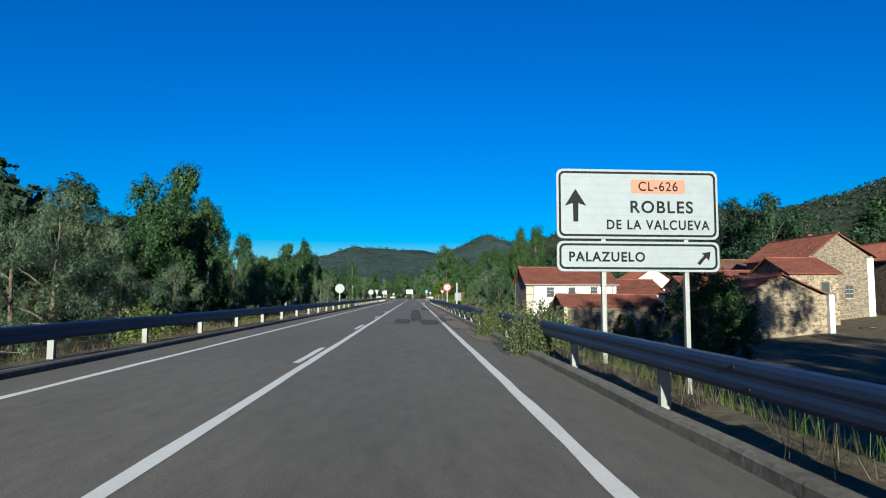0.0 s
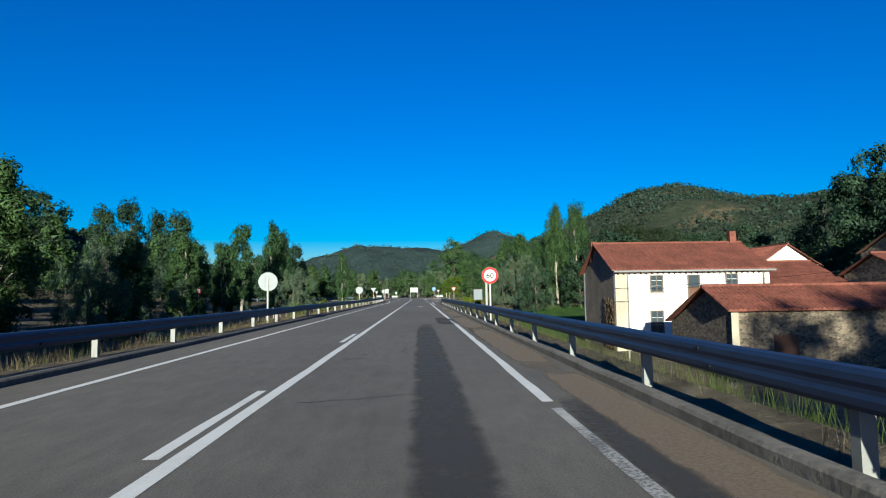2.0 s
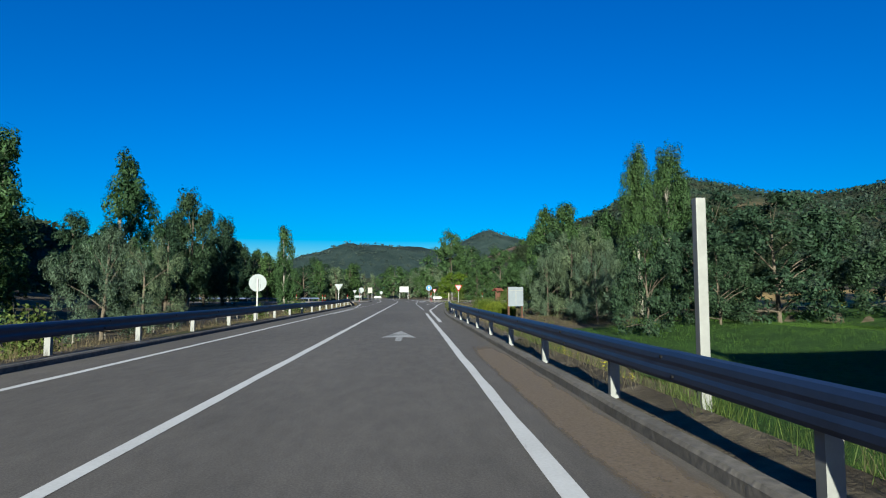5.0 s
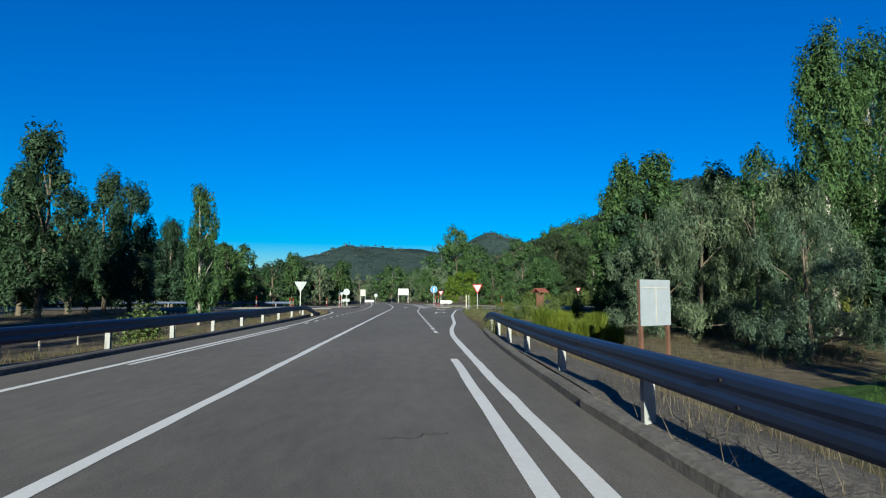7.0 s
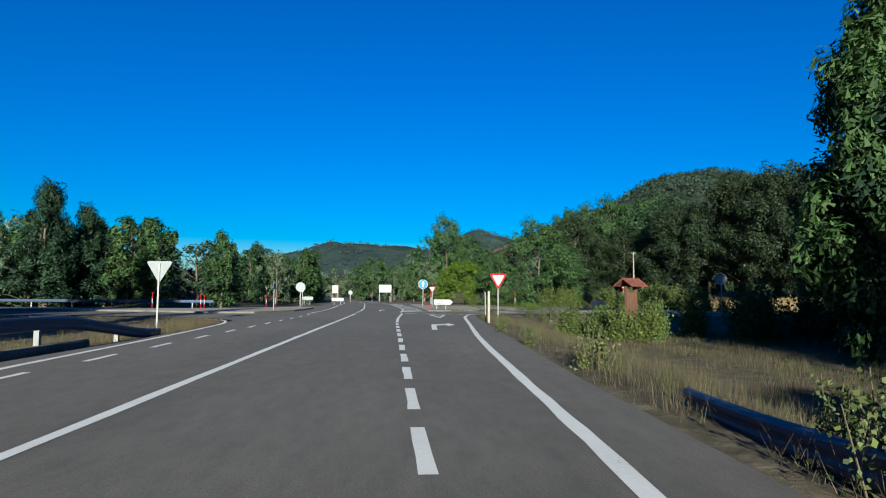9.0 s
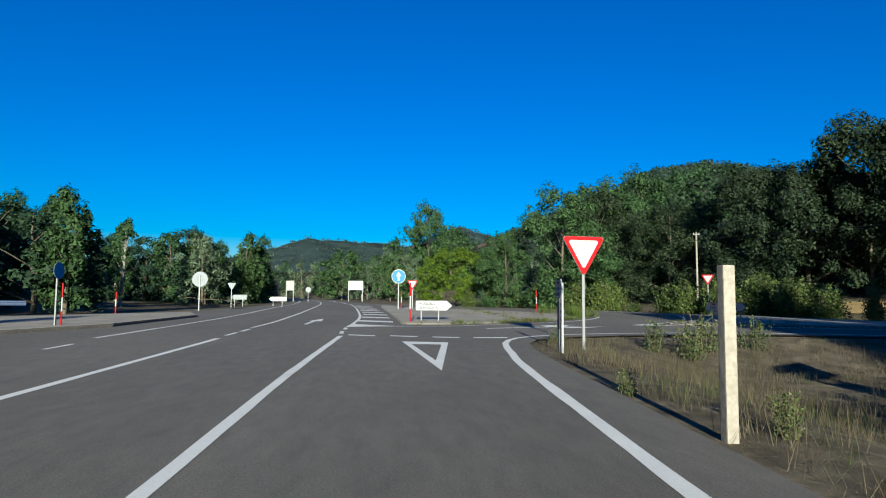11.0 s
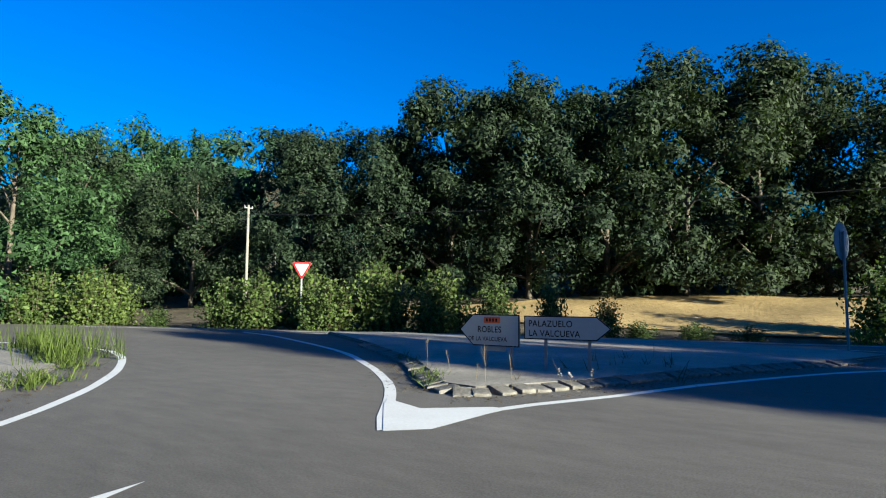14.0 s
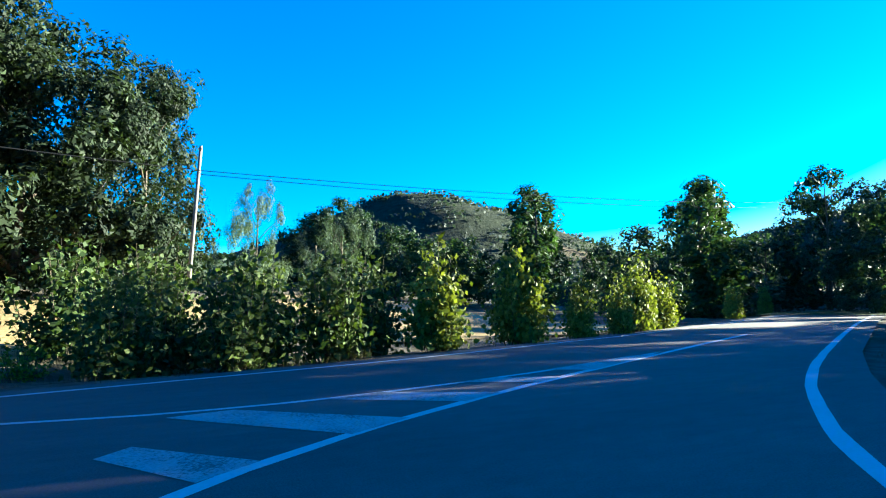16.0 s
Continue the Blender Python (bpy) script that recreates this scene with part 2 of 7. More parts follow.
def smooth_line(pts, step=0.8):
    """A Catmull-Rom line through points in the plan."""
    out = []
    p = [pts[0], *pts, pts[-1]]
    for i in range(1, len(p) - 2):
        a, b, c, d = (np.array(q, float) for q in p[i - 1:i + 3])
        n = max(1, int(np.linalg.norm(c - b) / step))
        for k in range(n):
            t = k / n
            out.append(tuple(0.5 * (2 * b + (c - a) * t + (2 * a - 5 * b + 4 * c - d) * t * t + (3 * b - a - 3 * c + d) * t ** 3)))
    out.append(tuple(pts[-1]))
    return out

# ---------------------------------------------------------------- ground
MAIN_C = [(-2.05, -80), (-2.05, 150), (-2.1, 185), (-3.2, 212), (-5.6, 250), (-11.5, 290), (-23, 325), (-48, 365), (-110, 420)]


right_edge = [(2.5, -80), (2.5, 112), (2.75, 120), (3.0, 125), (3.45, 131.5), (3.7, 136), (4.0, 143), (4.5, 150), (5.3, 162), (6.0, 171), (6.3, 174.2), (6.65, 176.1), (7.3, 177.6), (8.4, 178.5), (10.4, 179.3),
              (13.5, 179.8), (17, 179.6), (19.8, 178.6), (22.0, 177.0), (23.8, 175.2), (25.4, 173.1), (27.4, 169.9), (29.8, 165.6), (34.0, 157.0), (39.6, 145.5), (47.6, 128), (57.5, 106), (70, 78)]
far_edge = [(77, 80), (64.5, 108), (54.5, 130), (48.3, 143.5), (43.4, 154.6), (39.6, 163.5), (37.2, 170.2), (35.2, 175.5), (34.0, 180), (33.0, 184), (31.5, 190), (29.0, 197), (25.8, 206), (23.0, 214), (18.4, 222.5), (11, 231),
            (4.5, 241), (-0.5, 256), (-6, 289), (-17.5, 324), (-43, 362), (-106, 414)]
left_edge = [(-114, 426), (-53, 369), (-28, 328), (-17, 294), (-11.5, 262), (-9.9, 238), (-10, 216), (-11.5, 203), (-17, 195), (-60, 196), (-60, 172),
             (-15, 171.5), (-9.4, 168.5), (-7.4, 165.5), (-6.5, 158), (-6.35, 140), (-6.35, -80)]
OUTLINE = np.array(right_edge + far_edge + left_edge, float)
EDGE_A, EDGE_B = OUTLINE, np.roll(OUTLINE, -1, 0)


def hump(x, y, cx, cy, sx, sy, h, turn=0.0):
    c, s = math.cos(turn), math.sin(turn)
    u, v = (x - cx) * c + (y - cy) * s, -(x - cx) * s + (y - cy) * c
    return h * math.exp(-0.5 * ((u / sx) ** 2 + (v / sy) ** 2))


def hills(x, y):
    z = 0.0
    z += hump(x, y, 235, 594, 120, 115, 54)
    z += hump(x, y, 232, 600, 46, 60, 36)
    z += hump(x, y, 365, 360, 92, 100, 72)
    z += hump(x, y, 398, 0, 84, 74, 62)
    z += hump(x, y, 260, -380, 120, 120, 62)
    z += hump(x, y, -108, 128, 34, 62, 44)
    z += hump(x, y, -330, 60, 120, 160, 60)
    z += hump(x, y, -80, 1500, 185, 200, 112)
    z += hump(x, y, 165, 1500, 52, 180, 62)
    z += hump(x, y, 330, 1420, 130, 200, 90)
    z += hump(x, y, 168, 455, 52, 75, 30)
    z += hump(x, y, 76, 505, 30, 50, 9)
    z += hump(x, y, -600, 1500, 250, 300, 40)
    z += hump(x, y, 900, 900, 300, 400, 110)
    z += hump(x, y, -900, 300, 400, 400, 100)
    z += hump(x, y, 1000, -500, 400, 400, 90)
    if z > 1.5:
        z += (noise.noise((x / 60, y / 60, 0.3)) * 0.09 + noise.noise((x / 23, y / 23, 7.3)) * 0.04) * z
    return z


def off_road(x, y):
    """How far a point lies outside the asphalt (0 on it)."""
    if y < 100:
        return max(0.0, x - 2.5, -6.35 - x)
    p = np.array((x, y))
    w = EDGE_B - EDGE_A
    t = np.clip(((p - EDGE_A) * w).sum(1) / (w * w).sum(1), 0, 1)
    d = np.sqrt((((EDGE_A + w * t[:, None]) - p) ** 2).sum(1)).min()
    cond = (EDGE_A[:, 1] > y) != (EDGE_B[:, 1] > y)
    xs = EDGE_A[:, 0] + (y - EDGE_A[:, 1]) / np.where(w[:, 1] == 0, 1e-9, w[:, 1]) * w[:, 0]
    return 0.0 if (cond & (x < xs)).sum() % 2 else float(d)


def ground_z(x, y):
    cx = path_at(MAIN_C, y)
    if abs(x) > 300 or y > 450 or y < -220:
        return -0.5 + hills(x, y)
    d = off_road(x, y)
    if d < 0.25:
        return -0.07
    z = 0.0
    if x > cx:
        depth = 2.75 if y < 84 else 2.75 - 1.3 * sstep(84, 118, y) - 0.7 * sstep(118, 150, y)
        if y > 178:
            depth *= 1 - 0.75 * sstep(178, 200, y)
        if x > 30 and y > 130:
            depth = min(depth, 0.5)
        z -= depth * sstep(0.8, 5.0, d)
    else:
        z -= (0.95 - 0.7 * sstep(135, 165, y)) * sstep(0.6, 4.5, d)
    if y < 150:
        z += 0.14 * (1 - sstep(1.2, 3.5, d)) * (1 - sstep(112, 126, y))
    z += 0.12 * noise.noise((x / 4.0, y / 4.0, 1.7)) * sstep(1, 6, d)
    if x > 30 and 150 < y < 240:
        z += 1.6 * sstep(6, 24, d) * sstep(150, 165, y) * (1 - sstep(215, 240, y))
    return z - 0.06 + hills(x, y) * sstep(8, 110, d)


def spaced(lo, hi, mid, n, k):
    """Coordinates close together near mid and far apart towards lo and hi."""
    s0, s1 = math.asinh((lo - mid) / k), math.asinh((hi - mid) / k)
    return [mid + k * math.sinh(s0 + (s1 - s0) * i / (n - 1)) for i in range(n)]




def verge_mat():
    m, nt, b = mat_new("dry grass ground")
    a = noise_node(nt, 1.6, 9, 0.7)
    c = noise_node(nt, 0.07, 5, 0.6)
    r1 = ramp_node(nt, [(0.3, (0.0384, 0.0322, 0.0229)), (0.5, (0.0868, 0.0719, 0.0496)), (0.72, (0.1612, 0.1364, 0.0961))])
    r2 = ramp_node(nt, [(0.3, (0.0217, 0.0279, 0.0112)), (0.7, (0.062, 0.0651, 0.0248))])
    nt.links.new(a.outputs["Fac"], r1.inputs[0])
    nt.links.new(a.outputs["Fac"], r2.inputs[0])
    f = ramp_node(nt, [(0.54, (0, 0, 0)), (0.68, (1, 1, 1))])
    nt.links.new(c.outputs["Fac"], f.inputs[0])
    nt.links.new(mix_rgb(nt, f.outputs[0], r1.outputs[0], r2.outputs[0]), b.inputs["Base Color"])
    b.inputs["Roughness"].default_value = 0.95
    b.inputs["Specular IOR Level"].default_value = 0.1
    bp = nt.nodes.new("ShaderNodeBump")
    bp.inputs["Strength"].default_value, bp.inputs["Distance"].default_value = 0.9, 0.12
    nt.links.new(a.outputs["Fac"], bp.inputs["Height"])
    nt.links.new(bp.outputs[0], b.inputs["Normal"])
    return m


def wood_land_mat():
    m, nt, b = mat_new("wooded slope")
    a = noise_node(nt, 0.22, 9, 0.72)
    c = noise_node(nt, 0.012, 4, 0.55)
    r1 = ramp_node(nt, [(0.32, (0.0161, 0.0223, 0.0149)), (0.5, (0.0298, 0.0384, 0.0248)), (0.7, (0.0484, 0.0583, 0.0372))])
    r2 = ramp_node(nt, [(0.3, (0.062, 0.0527, 0.0341)), (0.7, (0.124, 0.0992, 0.062))])
    nt.links.new(a.outputs["Fac"], r1.inputs[0])
    nt.links.new(a.outputs["Fac"], r2.inputs[0])
    f = ramp_node(nt, [(0.60, (0, 0, 0)), (0.66, (1, 1, 1))])
    nt.links.new(c.outputs["Fac"], f.inputs[0])
    nt.links.new(mix_rgb(nt, f.outputs[0], r1.outputs[0], r2.outputs[0]), b.inputs["Base Color"])
    b.inputs["Roughness"].default_value = 0.95
    b.inputs["Specular IOR Level"].default_value = 0.05
    bp = nt.nodes.new("ShaderNodeBump")
    bp.inputs["Strength"].default_value, bp.inputs["Distance"].default_value = 1.0, 3.0
    nt.links.new(a.outputs["Fac"], bp.inputs["Height"])
    nt.links.new(bp.outputs[0], b.inputs["Normal"])
    return m


M_VERGE = verge_mat()
M_WOODLAND = wood_land_mat()
# Blue-green base puts the distance haze into the hill's colour.
M_HAZEHILL = rough_mat("hazy far hillside", (0.016, 0.03, 0.03), (0.034, 0.052, 0.05), 0.035, 0.006, 0.95, bump=1.0, dist=6.0, spec=0.05)
M_BARE = rough_mat("bare slope", (0.085, 0.06, 0.045), (0.15, 0.11, 0.085), 0.12, 0.02, 0.95, bump=0.6, dist=1.0, spec=0.05)
M_FIELD = rough_mat("green crop", (0.0124, 0.0341, 0.0074), (0.0372, 0.0806, 0.0186), 2.5, 0.15, 0.9, bump=1.0, dist=0.15, spec=0.1)
M_STRAW = rough_mat("straw field", (0.2232, 0.155, 0.0682), (0.3596, 0.2666, 0.1302), 3.5, 0.2, 0.95, bump=0.8, dist=0.08, spec=0.1)

gx = spaced(-2400, 2400, 4, 190, 38)
gy = spaced(-1800, 2900, 110, 230, 75)
gv = [(x, y, ground_z(x, y) - (0.3 if -12 < y < 122 and 0.1 < off_road(x, y) < 2.2 else 0.0)) for y in gy for x in gx]
gf, gm = [], []
for j in range(len(gy) - 1):
    for i in range(len(gx) - 1):
        a = j * len(gx) + i
        gf.append((a, a + 1, a + 1 + len(gx), a + len(gx)))
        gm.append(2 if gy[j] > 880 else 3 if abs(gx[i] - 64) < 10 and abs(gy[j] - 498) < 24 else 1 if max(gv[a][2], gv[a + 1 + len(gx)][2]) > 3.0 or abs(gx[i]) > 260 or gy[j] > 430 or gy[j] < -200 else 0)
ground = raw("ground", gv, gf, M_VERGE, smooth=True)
for _m in (M_WOODLAND, M_HAZEHILL, M_BARE):
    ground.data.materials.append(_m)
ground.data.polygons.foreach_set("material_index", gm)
tagged(ground, "dry grassy valley floor rising to wooded hills", "ground", kind="structure")


def draped(name, outline, material, label, category, lift=0.05, step=1.2, kind="structure", wander=1.2):
    """A patch of land that follows the ground inside a four-cornered outline."""
    a, b, c, d = (np.array(p, float) for p in outline)
    nu = max(2, int(np.linalg.norm(b - a) / step))
    nv = max(2, int(np.linalg.norm(d - a) / step))
    vs = []
    for j in range(nv + 1):
        for i in range(nu + 1):
            u, v = i / nu, j / nv
            p = (a * (1 - u) + b * u) * (1 - v) + (d * (1 - u) + c * u) * v
            e = wander * noise.noise((p[0] / 5, p[1] / 5, 4.1))
            p = p + np.array((e, e))
            vs.append((p[0], p[1], ground_z(p[0], p[1]) + lift))
    fs = [(j * (nu + 1) + i, j * (nu + 1) + i + 1, (j + 1) * (nu + 1) + i + 1, (j + 1) * (nu + 1) + i) for j in range(nv) for i in range(nu)]
    return tagged(raw(name, vs, fs, material, smooth=True), label, category, kind=kind)


draped("green_field", [(9.6, 84), (56, 84), (56, 139), (11.6, 122)], M_FIELD, "bright green crop field below the road", "field", 0.12)
M_GRAVEL = rough_mat("grey gravel", (0.062, 0.0558, 0.0484), (0.1674, 0.1519, 0.1333), 16, 0.6, 0.95, bump=0.8, dist=0.04, spec=0.1)
draped("verge_east", [(2.73, -12), (5.6, -12), (5.6, 92), (2.73, 92)], M_VERGE, "dry grassy verge behind the kerb", "verge", 0.02, 0.6, wander=0.0)
draped("gravel_strip", [(2.73, 92), (5.2, 92), (5.2, 112), (2.73, 112)], M_GRAVEL, "grey gravel strip behind the guardrail", "verge", 0.02, 0.6, wander=0.0)
draped("gravel_strip", [(2.75, 112), (5.2, 112), (5.9, 128), (3.48, 128)], M_GRAVEL, "grey gravel strip behind the guardrail", "verge", 0.02, 0.6, wander=0.0)
draped("verge_west", [(-9.6, -12), (-6.6, -12), (-6.6, 122), (-9.6, 122)], M_VERGE, "dry grassy verge beyond the far kerb", "verge", 0.02, 0.6, wander=0.0)
draped("straw_field", [(43.0, 184), (60, 172), (60, 190), (36.5, 214)], M_STRAW, "pale dry straw field in front of the trees", "field", 0.12)
draped("stubble_field", [(47, 150), (78, 150), (70, 174), (46, 172)], M_STRAW, "mown straw field beside the lane", "field", 0.12)

# ---------------------------------------------------------------- road, kerbs, islands
from mathutils.geometry import tessellate_polygon


def flat(name, outline, z, material, label="", category="", kind="structure"):
    vs = [Vector((x, y, z)) for x, y in outline]
    tris = tessellate_polygon([vs])
    fs = [t if (vs[t[1]] - vs[t[0]]).cross(vs[t[2]] - vs[t[0]]).z > 0 else t[::-1] for t in tris]
    ob = raw(name, vs, fs, material)
    return tagged(ob, label, category, kind=kind)


road = flat("road", right_edge + far_edge + left_edge, 0.0, M_ASPHALT, "worn grey asphalt country road with a junction", "road")


def ribbon(name, pts, width, material=None, z=0.005, label="white painted road line", ragged=0.012):
    vs, fs = [], []
    rng = random.Random(len(pts) * 7 + int(pts[0][1] * 10))
    for i, p in enumerate(pts):
        a, b = np.array(pts[max(0, i - 1)]), np.array(pts[min(len(pts) - 1, i + 1)])
        d = (b - a) / (np.linalg.norm(b - a) + 1e-9)
        n = np.array((d[1], -d[0])) * width / 2
        for s in (1, -1):
            e = 1 + rng.uniform(-ragged, ragged) / width * 2
            vs.append((p[0] + s * n[0] * e, p[1] + s * n[1] * e, z))
        if i:
            fs.append((2 * i - 2, 2 * i - 1, 2 * i + 1, 2 * i))
    vs_ok = raw(name, vs, [f[::-1] for f in fs], material or M_PAINT)
    return tagged(vs_ok, label, "road marking", kind="structure")


def straight(x0, y0, x1, y1, step=1.0):
    n = max(2, int(math.hypot(x1 - x0, y1 - y0) / step))
    return [(x0 + (x1 - x0) * i / n, y0 + (y1 - y0) * i / n) for i in range(n + 1)]


centre = smooth_line(MAIN_C[:1] + [(-2.05, 60), (-2.05, 120)] + MAIN_C[1:], 1.5)
ribbon("road_marking", [p for p in centre if p[1] < 179], 0.16, label="solid white centre line, slightly worn")
for y in (-11.9, 0.05, 12.0, 24.0, 36.0, 48.0):
    ribbon("road_marking", straight(-2.28, y, -2.28, y + 3.5), 0.13, label="short white dash beside the centre line")
ribbon("road_marking", straight(1.39, -80, 1.39, 29.5), 0.16)
ribbon("road_marking", straight(1.39, 29.5, 1.4, 37.8), 0.13, M_PAINT_OLD, label="edge line worn thin over patched asphalt")
ribbon("road_marking", straight(1.4, 38.2, 1.42, 57.2), 0.15)
ribbon("road_marking", straight(1.42, 57.2, 1.4, 61.0, 0.5), 0.13, M_PAINT_OLD, label="edge line nearly rubbed away on the patched strip")
ribbon("road_marking", straight(1.42, 62.9, 1.4, 117.9), 0.16)
outer = smooth_line([(1.75, 104.4), (1.79, 110), (1.82, 117), (1.98, 127.5), (2.68, 136.5), (2.92, 140.5), (3.18, 145.2), (3.68, 153), (4.45, 162), (5.2, 170.8),
                     (5.55, 173.4), (5.74, 174.8), (5.98, 176.1), (6.3, 177.2), (6.75, 178.1), (7.4, 178.85), (8.7, 179.7), (10.7, 180.4), (13.5, 180.8), (17, 180.6), (20, 179.55),
                     (22.4, 177.9), (24.3, 176.0), (25.9, 173.9), (27.8, 170.9), (30.3, 166.2), (34.6, 157.6), (40.2, 146), (48.2, 128.5), (58.2, 106.5)], 0.6)
ribbon("road_marking", [p for p in outer], 0.17, label="white edge line curving into the side road")
y = 127.6
while y < 162:
    x = 1.42 - 0.011 * (y - 127)
    ribbon("road_marking", straight(x, y, x - 0.015, y + 1.6, 0.5), 0.14, label="white dash between the lanes")
    y += 2.56
ribbon("road_marking", straight(1.02, 163.5, 1.1, 170) + straight(1.1, 170, 1.38, 179), 0.15)
for y in (180.1, 182.5):
    ribbon("road_marking", straight(1.34, y, 1.3, y + 1.3), 0.15, label="short white dash beside the gore")
ribbon("road_marking", straight(-5.2, -80, -5.2, 128) + smooth_line([(-5.2, 128), (-5.32, 138), (-5.75, 145), (-6.1, 152), (-6.5, 158), (-7.0, 162.5), (-8.1, 165.8), (-10.5, 167.8), (-15, 169.4), (-30, 171)], 0.7), 0.15)
ribbon("road_marking", straight(-4.98, 117, -4.92, 132), 0.12)
y = 136.0
while y < 176:
    ribbon("road_marking", straight(-4.92, y, -5.0, y + 1.5, 0.5), 0.13, label="white dash across the mouth of the side road")
    y += 3.2
ribbon("road_marking", smooth_line([(-2.2, 183.6), (-2.25, 191), (-3.2, 212), (-5.7, 250), (-11.5, 290), (-23, 325), (-48, 365)], 1.5), 0.15)
for y in (179.1, 181.2):
    ribbon("road_marking", straight(-2.1, y, -2.1, y + 1.5, 0.5), 0.14)
ribbon("road_marking", smooth_line([(1.34, 184.6), (1.5, 189), (1.46, 197), (0.7, 214), (-0.4, 232), (-2.4, 250), (-7.6, 288)], 1.2), 0.15)
ribbon("road_marking", smooth_line([(-5.4, 178), (-5.5, 190), (-5.9, 200), (-7.0, 217), (-8.6, 245), (-14, 288), (-26, 325)], 1.5), 0.14)
# give-way dashes and triangle
for x0, x1, yy, dy in ((1.6, 2.46, 179.5, -0.42), (2.92, 3.78, 179.1, -0.42), (4.2, 5.05, 178.55, -0.26), (5.45, 6.53, 178.27, 0.02)):
    flat("give_way_dash", [(x0, yy - 0.18), (x1 - 0.06, yy + dy - 0.18), (x1, yy + dy + 0.18), (x0, yy + 0.18)], 0.005, M_PAINT, "thick white give-way dash", "road marking")
ap, bl, br = np.array((3.62, 170.2)), np.array((3.2, 176.75)), np.array((4.45, 176.4))
cen = (ap + bl + br) / 3
for p, q in ((ap, bl), (bl, br), (br, ap)):
    k = 0.62
    flat("give_way_triangle_side", [tuple(p), tuple(q), tuple(cen + (q - cen) * k), tuple(cen + (p - cen) * k)][::-1], 0.005, M_PAINT,
         "one side of the painted give-way triangle", "road marking")
# lane arrows
flat("right_turn_arrow", [(2.4, 157.1), (2.62, 157.1), (2.78, 160.6), (3.3, 161.0), (3.26, 160.0), (3.72, 161.4), (3.45, 163.0), (3.36, 162.1), (2.62, 161.6)], 0.005, M_PAINT,
     "white right-turn arrow painted on the lane", "road marking")
flat("side_road_arrow", [(6.8, 183.3), (8.7, 184.2), (9.6, 184.5), (10.41, 184.2), (9.73, 183.85), (10.83, 184.0), (12.25, 185.09), (11.36, 184.75), (10.5, 185.11), (10.96, 186.23), (11.74, 186.6), (11.0, 186.45), (10.12, 186.25), (9.11, 185.33), (9.9, 185.69), (9.44, 184.75), (8.6, 184.42), (6.75, 183.55)],
     0.005, M_PAINT, "white two-headed arrow painted on the turning lane", "road marking")
flat("through_lane_arrow", [(-0.62, 186.3), (-0.45, 186.2), (-0.42, 189.4), (-0.12, 189.3), (-0.3, 192.4), (-0.75, 189.7), (-0.58, 189.5)], 0.005, M_PAINT,
     "white arrow painted on the through lane", "road marking")
flat("left_lane_arrow", [(-0.1, 92.6), (0.08, 92.6), (0.1, 94.2), (0.5, 93.9), (0.0, 97.4), (-0.55, 94.0), (-0.1, 94.2)], 0.005, M_PAINT_OLD,
     "worn white arrow painted on the lane", "road marking")
# gore bars
flat("gore_nose", [(1.28, 184.3), (3.3, 184.95), (1.5, 186.6)], 0.0085, M_PAINT, "solid white nose of the gore", "road marking")
y = 188.2
while y < 232:
    xl = path_at([(1.45, 188), (1.5, 197), (0.7, 214), (-0.4, 232)], y) + 0.15
    xr = path_at([(3.25, 188), (3.1, 200), (2.4, 214), (1.2, 240)], y)
    flat("gore_bar", [(xl, y + 1.1), (xr, y), (xr, y + 1.3), (xl, y + 2.6)], 0.0075, M_PAINT, "white bar of the hatched gore", "road marking")
    y += 4.9
# island edge lines
isl_a_line = smooth_line([(1.3, 184.45), (2.7, 184.8), (4.7, 184.9), (6.6, 185.8), (8.3, 186.95), (10.0, 188.1), (11.6, 189.5), (13.2, 191.3), (14.8, 193.7), (16.1, 196.3), (16.7, 198.6), (16.5, 201), (15.4, 205), (12.8, 210.5), (8, 220), (2.4, 238)], 0.6)
ribbon("road_marking", isl_a_line, 0.15, label="white line round the concrete island")
isl_b_line = smooth_line([(28.8, 191.0), (25.6, 200.6), (24.4, 203.6), (23.4, 200.4), (20.6, 194.2), (18.5, 191.0), (16.8, 188.9), (15.3, 187.5), (14.1, 186.5), (14.6, 186.2), (15.8, 186.2), (17.7, 185.5), (19.7, 184.85), (22.4, 183.7), (24.5, 182.4), (26.1, 180.9), (27.3, 179.3), (28.4, 177.4), (29.7, 174.9), (31.6, 170.9), (33.6, 166.6), (36, 161.3)], 0.6)
ribbon("road_marking", isl_b_line, 0.16, label="white line round the splitter island")
flat("island_nose", [(14.02, 186.42), (14.4, 186.1), (15.85, 186.12), (15.9, 186.3), (15.25, 186.95), (15.55, 187.75), (15.2, 187.5)], 0.009, M_PAINT, "solid white nose of the splitter island", "road marking")
for a, b, c, d in (((26.35, 180.75), (26.75, 180.2), (27.9, 181.15), (27.55, 181.45)), ((27.35, 179.2), (27.85, 178.35), (29.5, 180.0), (29.35, 180.8)), ((28.5, 177.25), (28.95, 176.4), (29.9, 177.9), (29.7, 178.8)),
                   ((29.5, 175.3), (29.9, 174.5), (30.45, 175.6), (30.25, 176.4)), ((30.4, 173.4), (32.2, 169.7), (32.1, 170.8), (30.9, 174.1))):
    flat("gore_bar", [a, b, c, d], 0.0075, M_PAINT_OLD, "worn white bar of the hatched lane gore", "road marking")
ribbon("road_marking", smooth_line([(22.0, 213.2), (25.1, 205.4), (28.3, 196.5), (30.8, 189.5), (32.3, 184), (33.3, 180), (34.5, 175.5), (36.4, 170.2), (38.9, 163.4), (42.7, 154.5), (47.6, 143.2), (53.8, 129.8), (63.8, 107.8)], 0.8), 0.14)
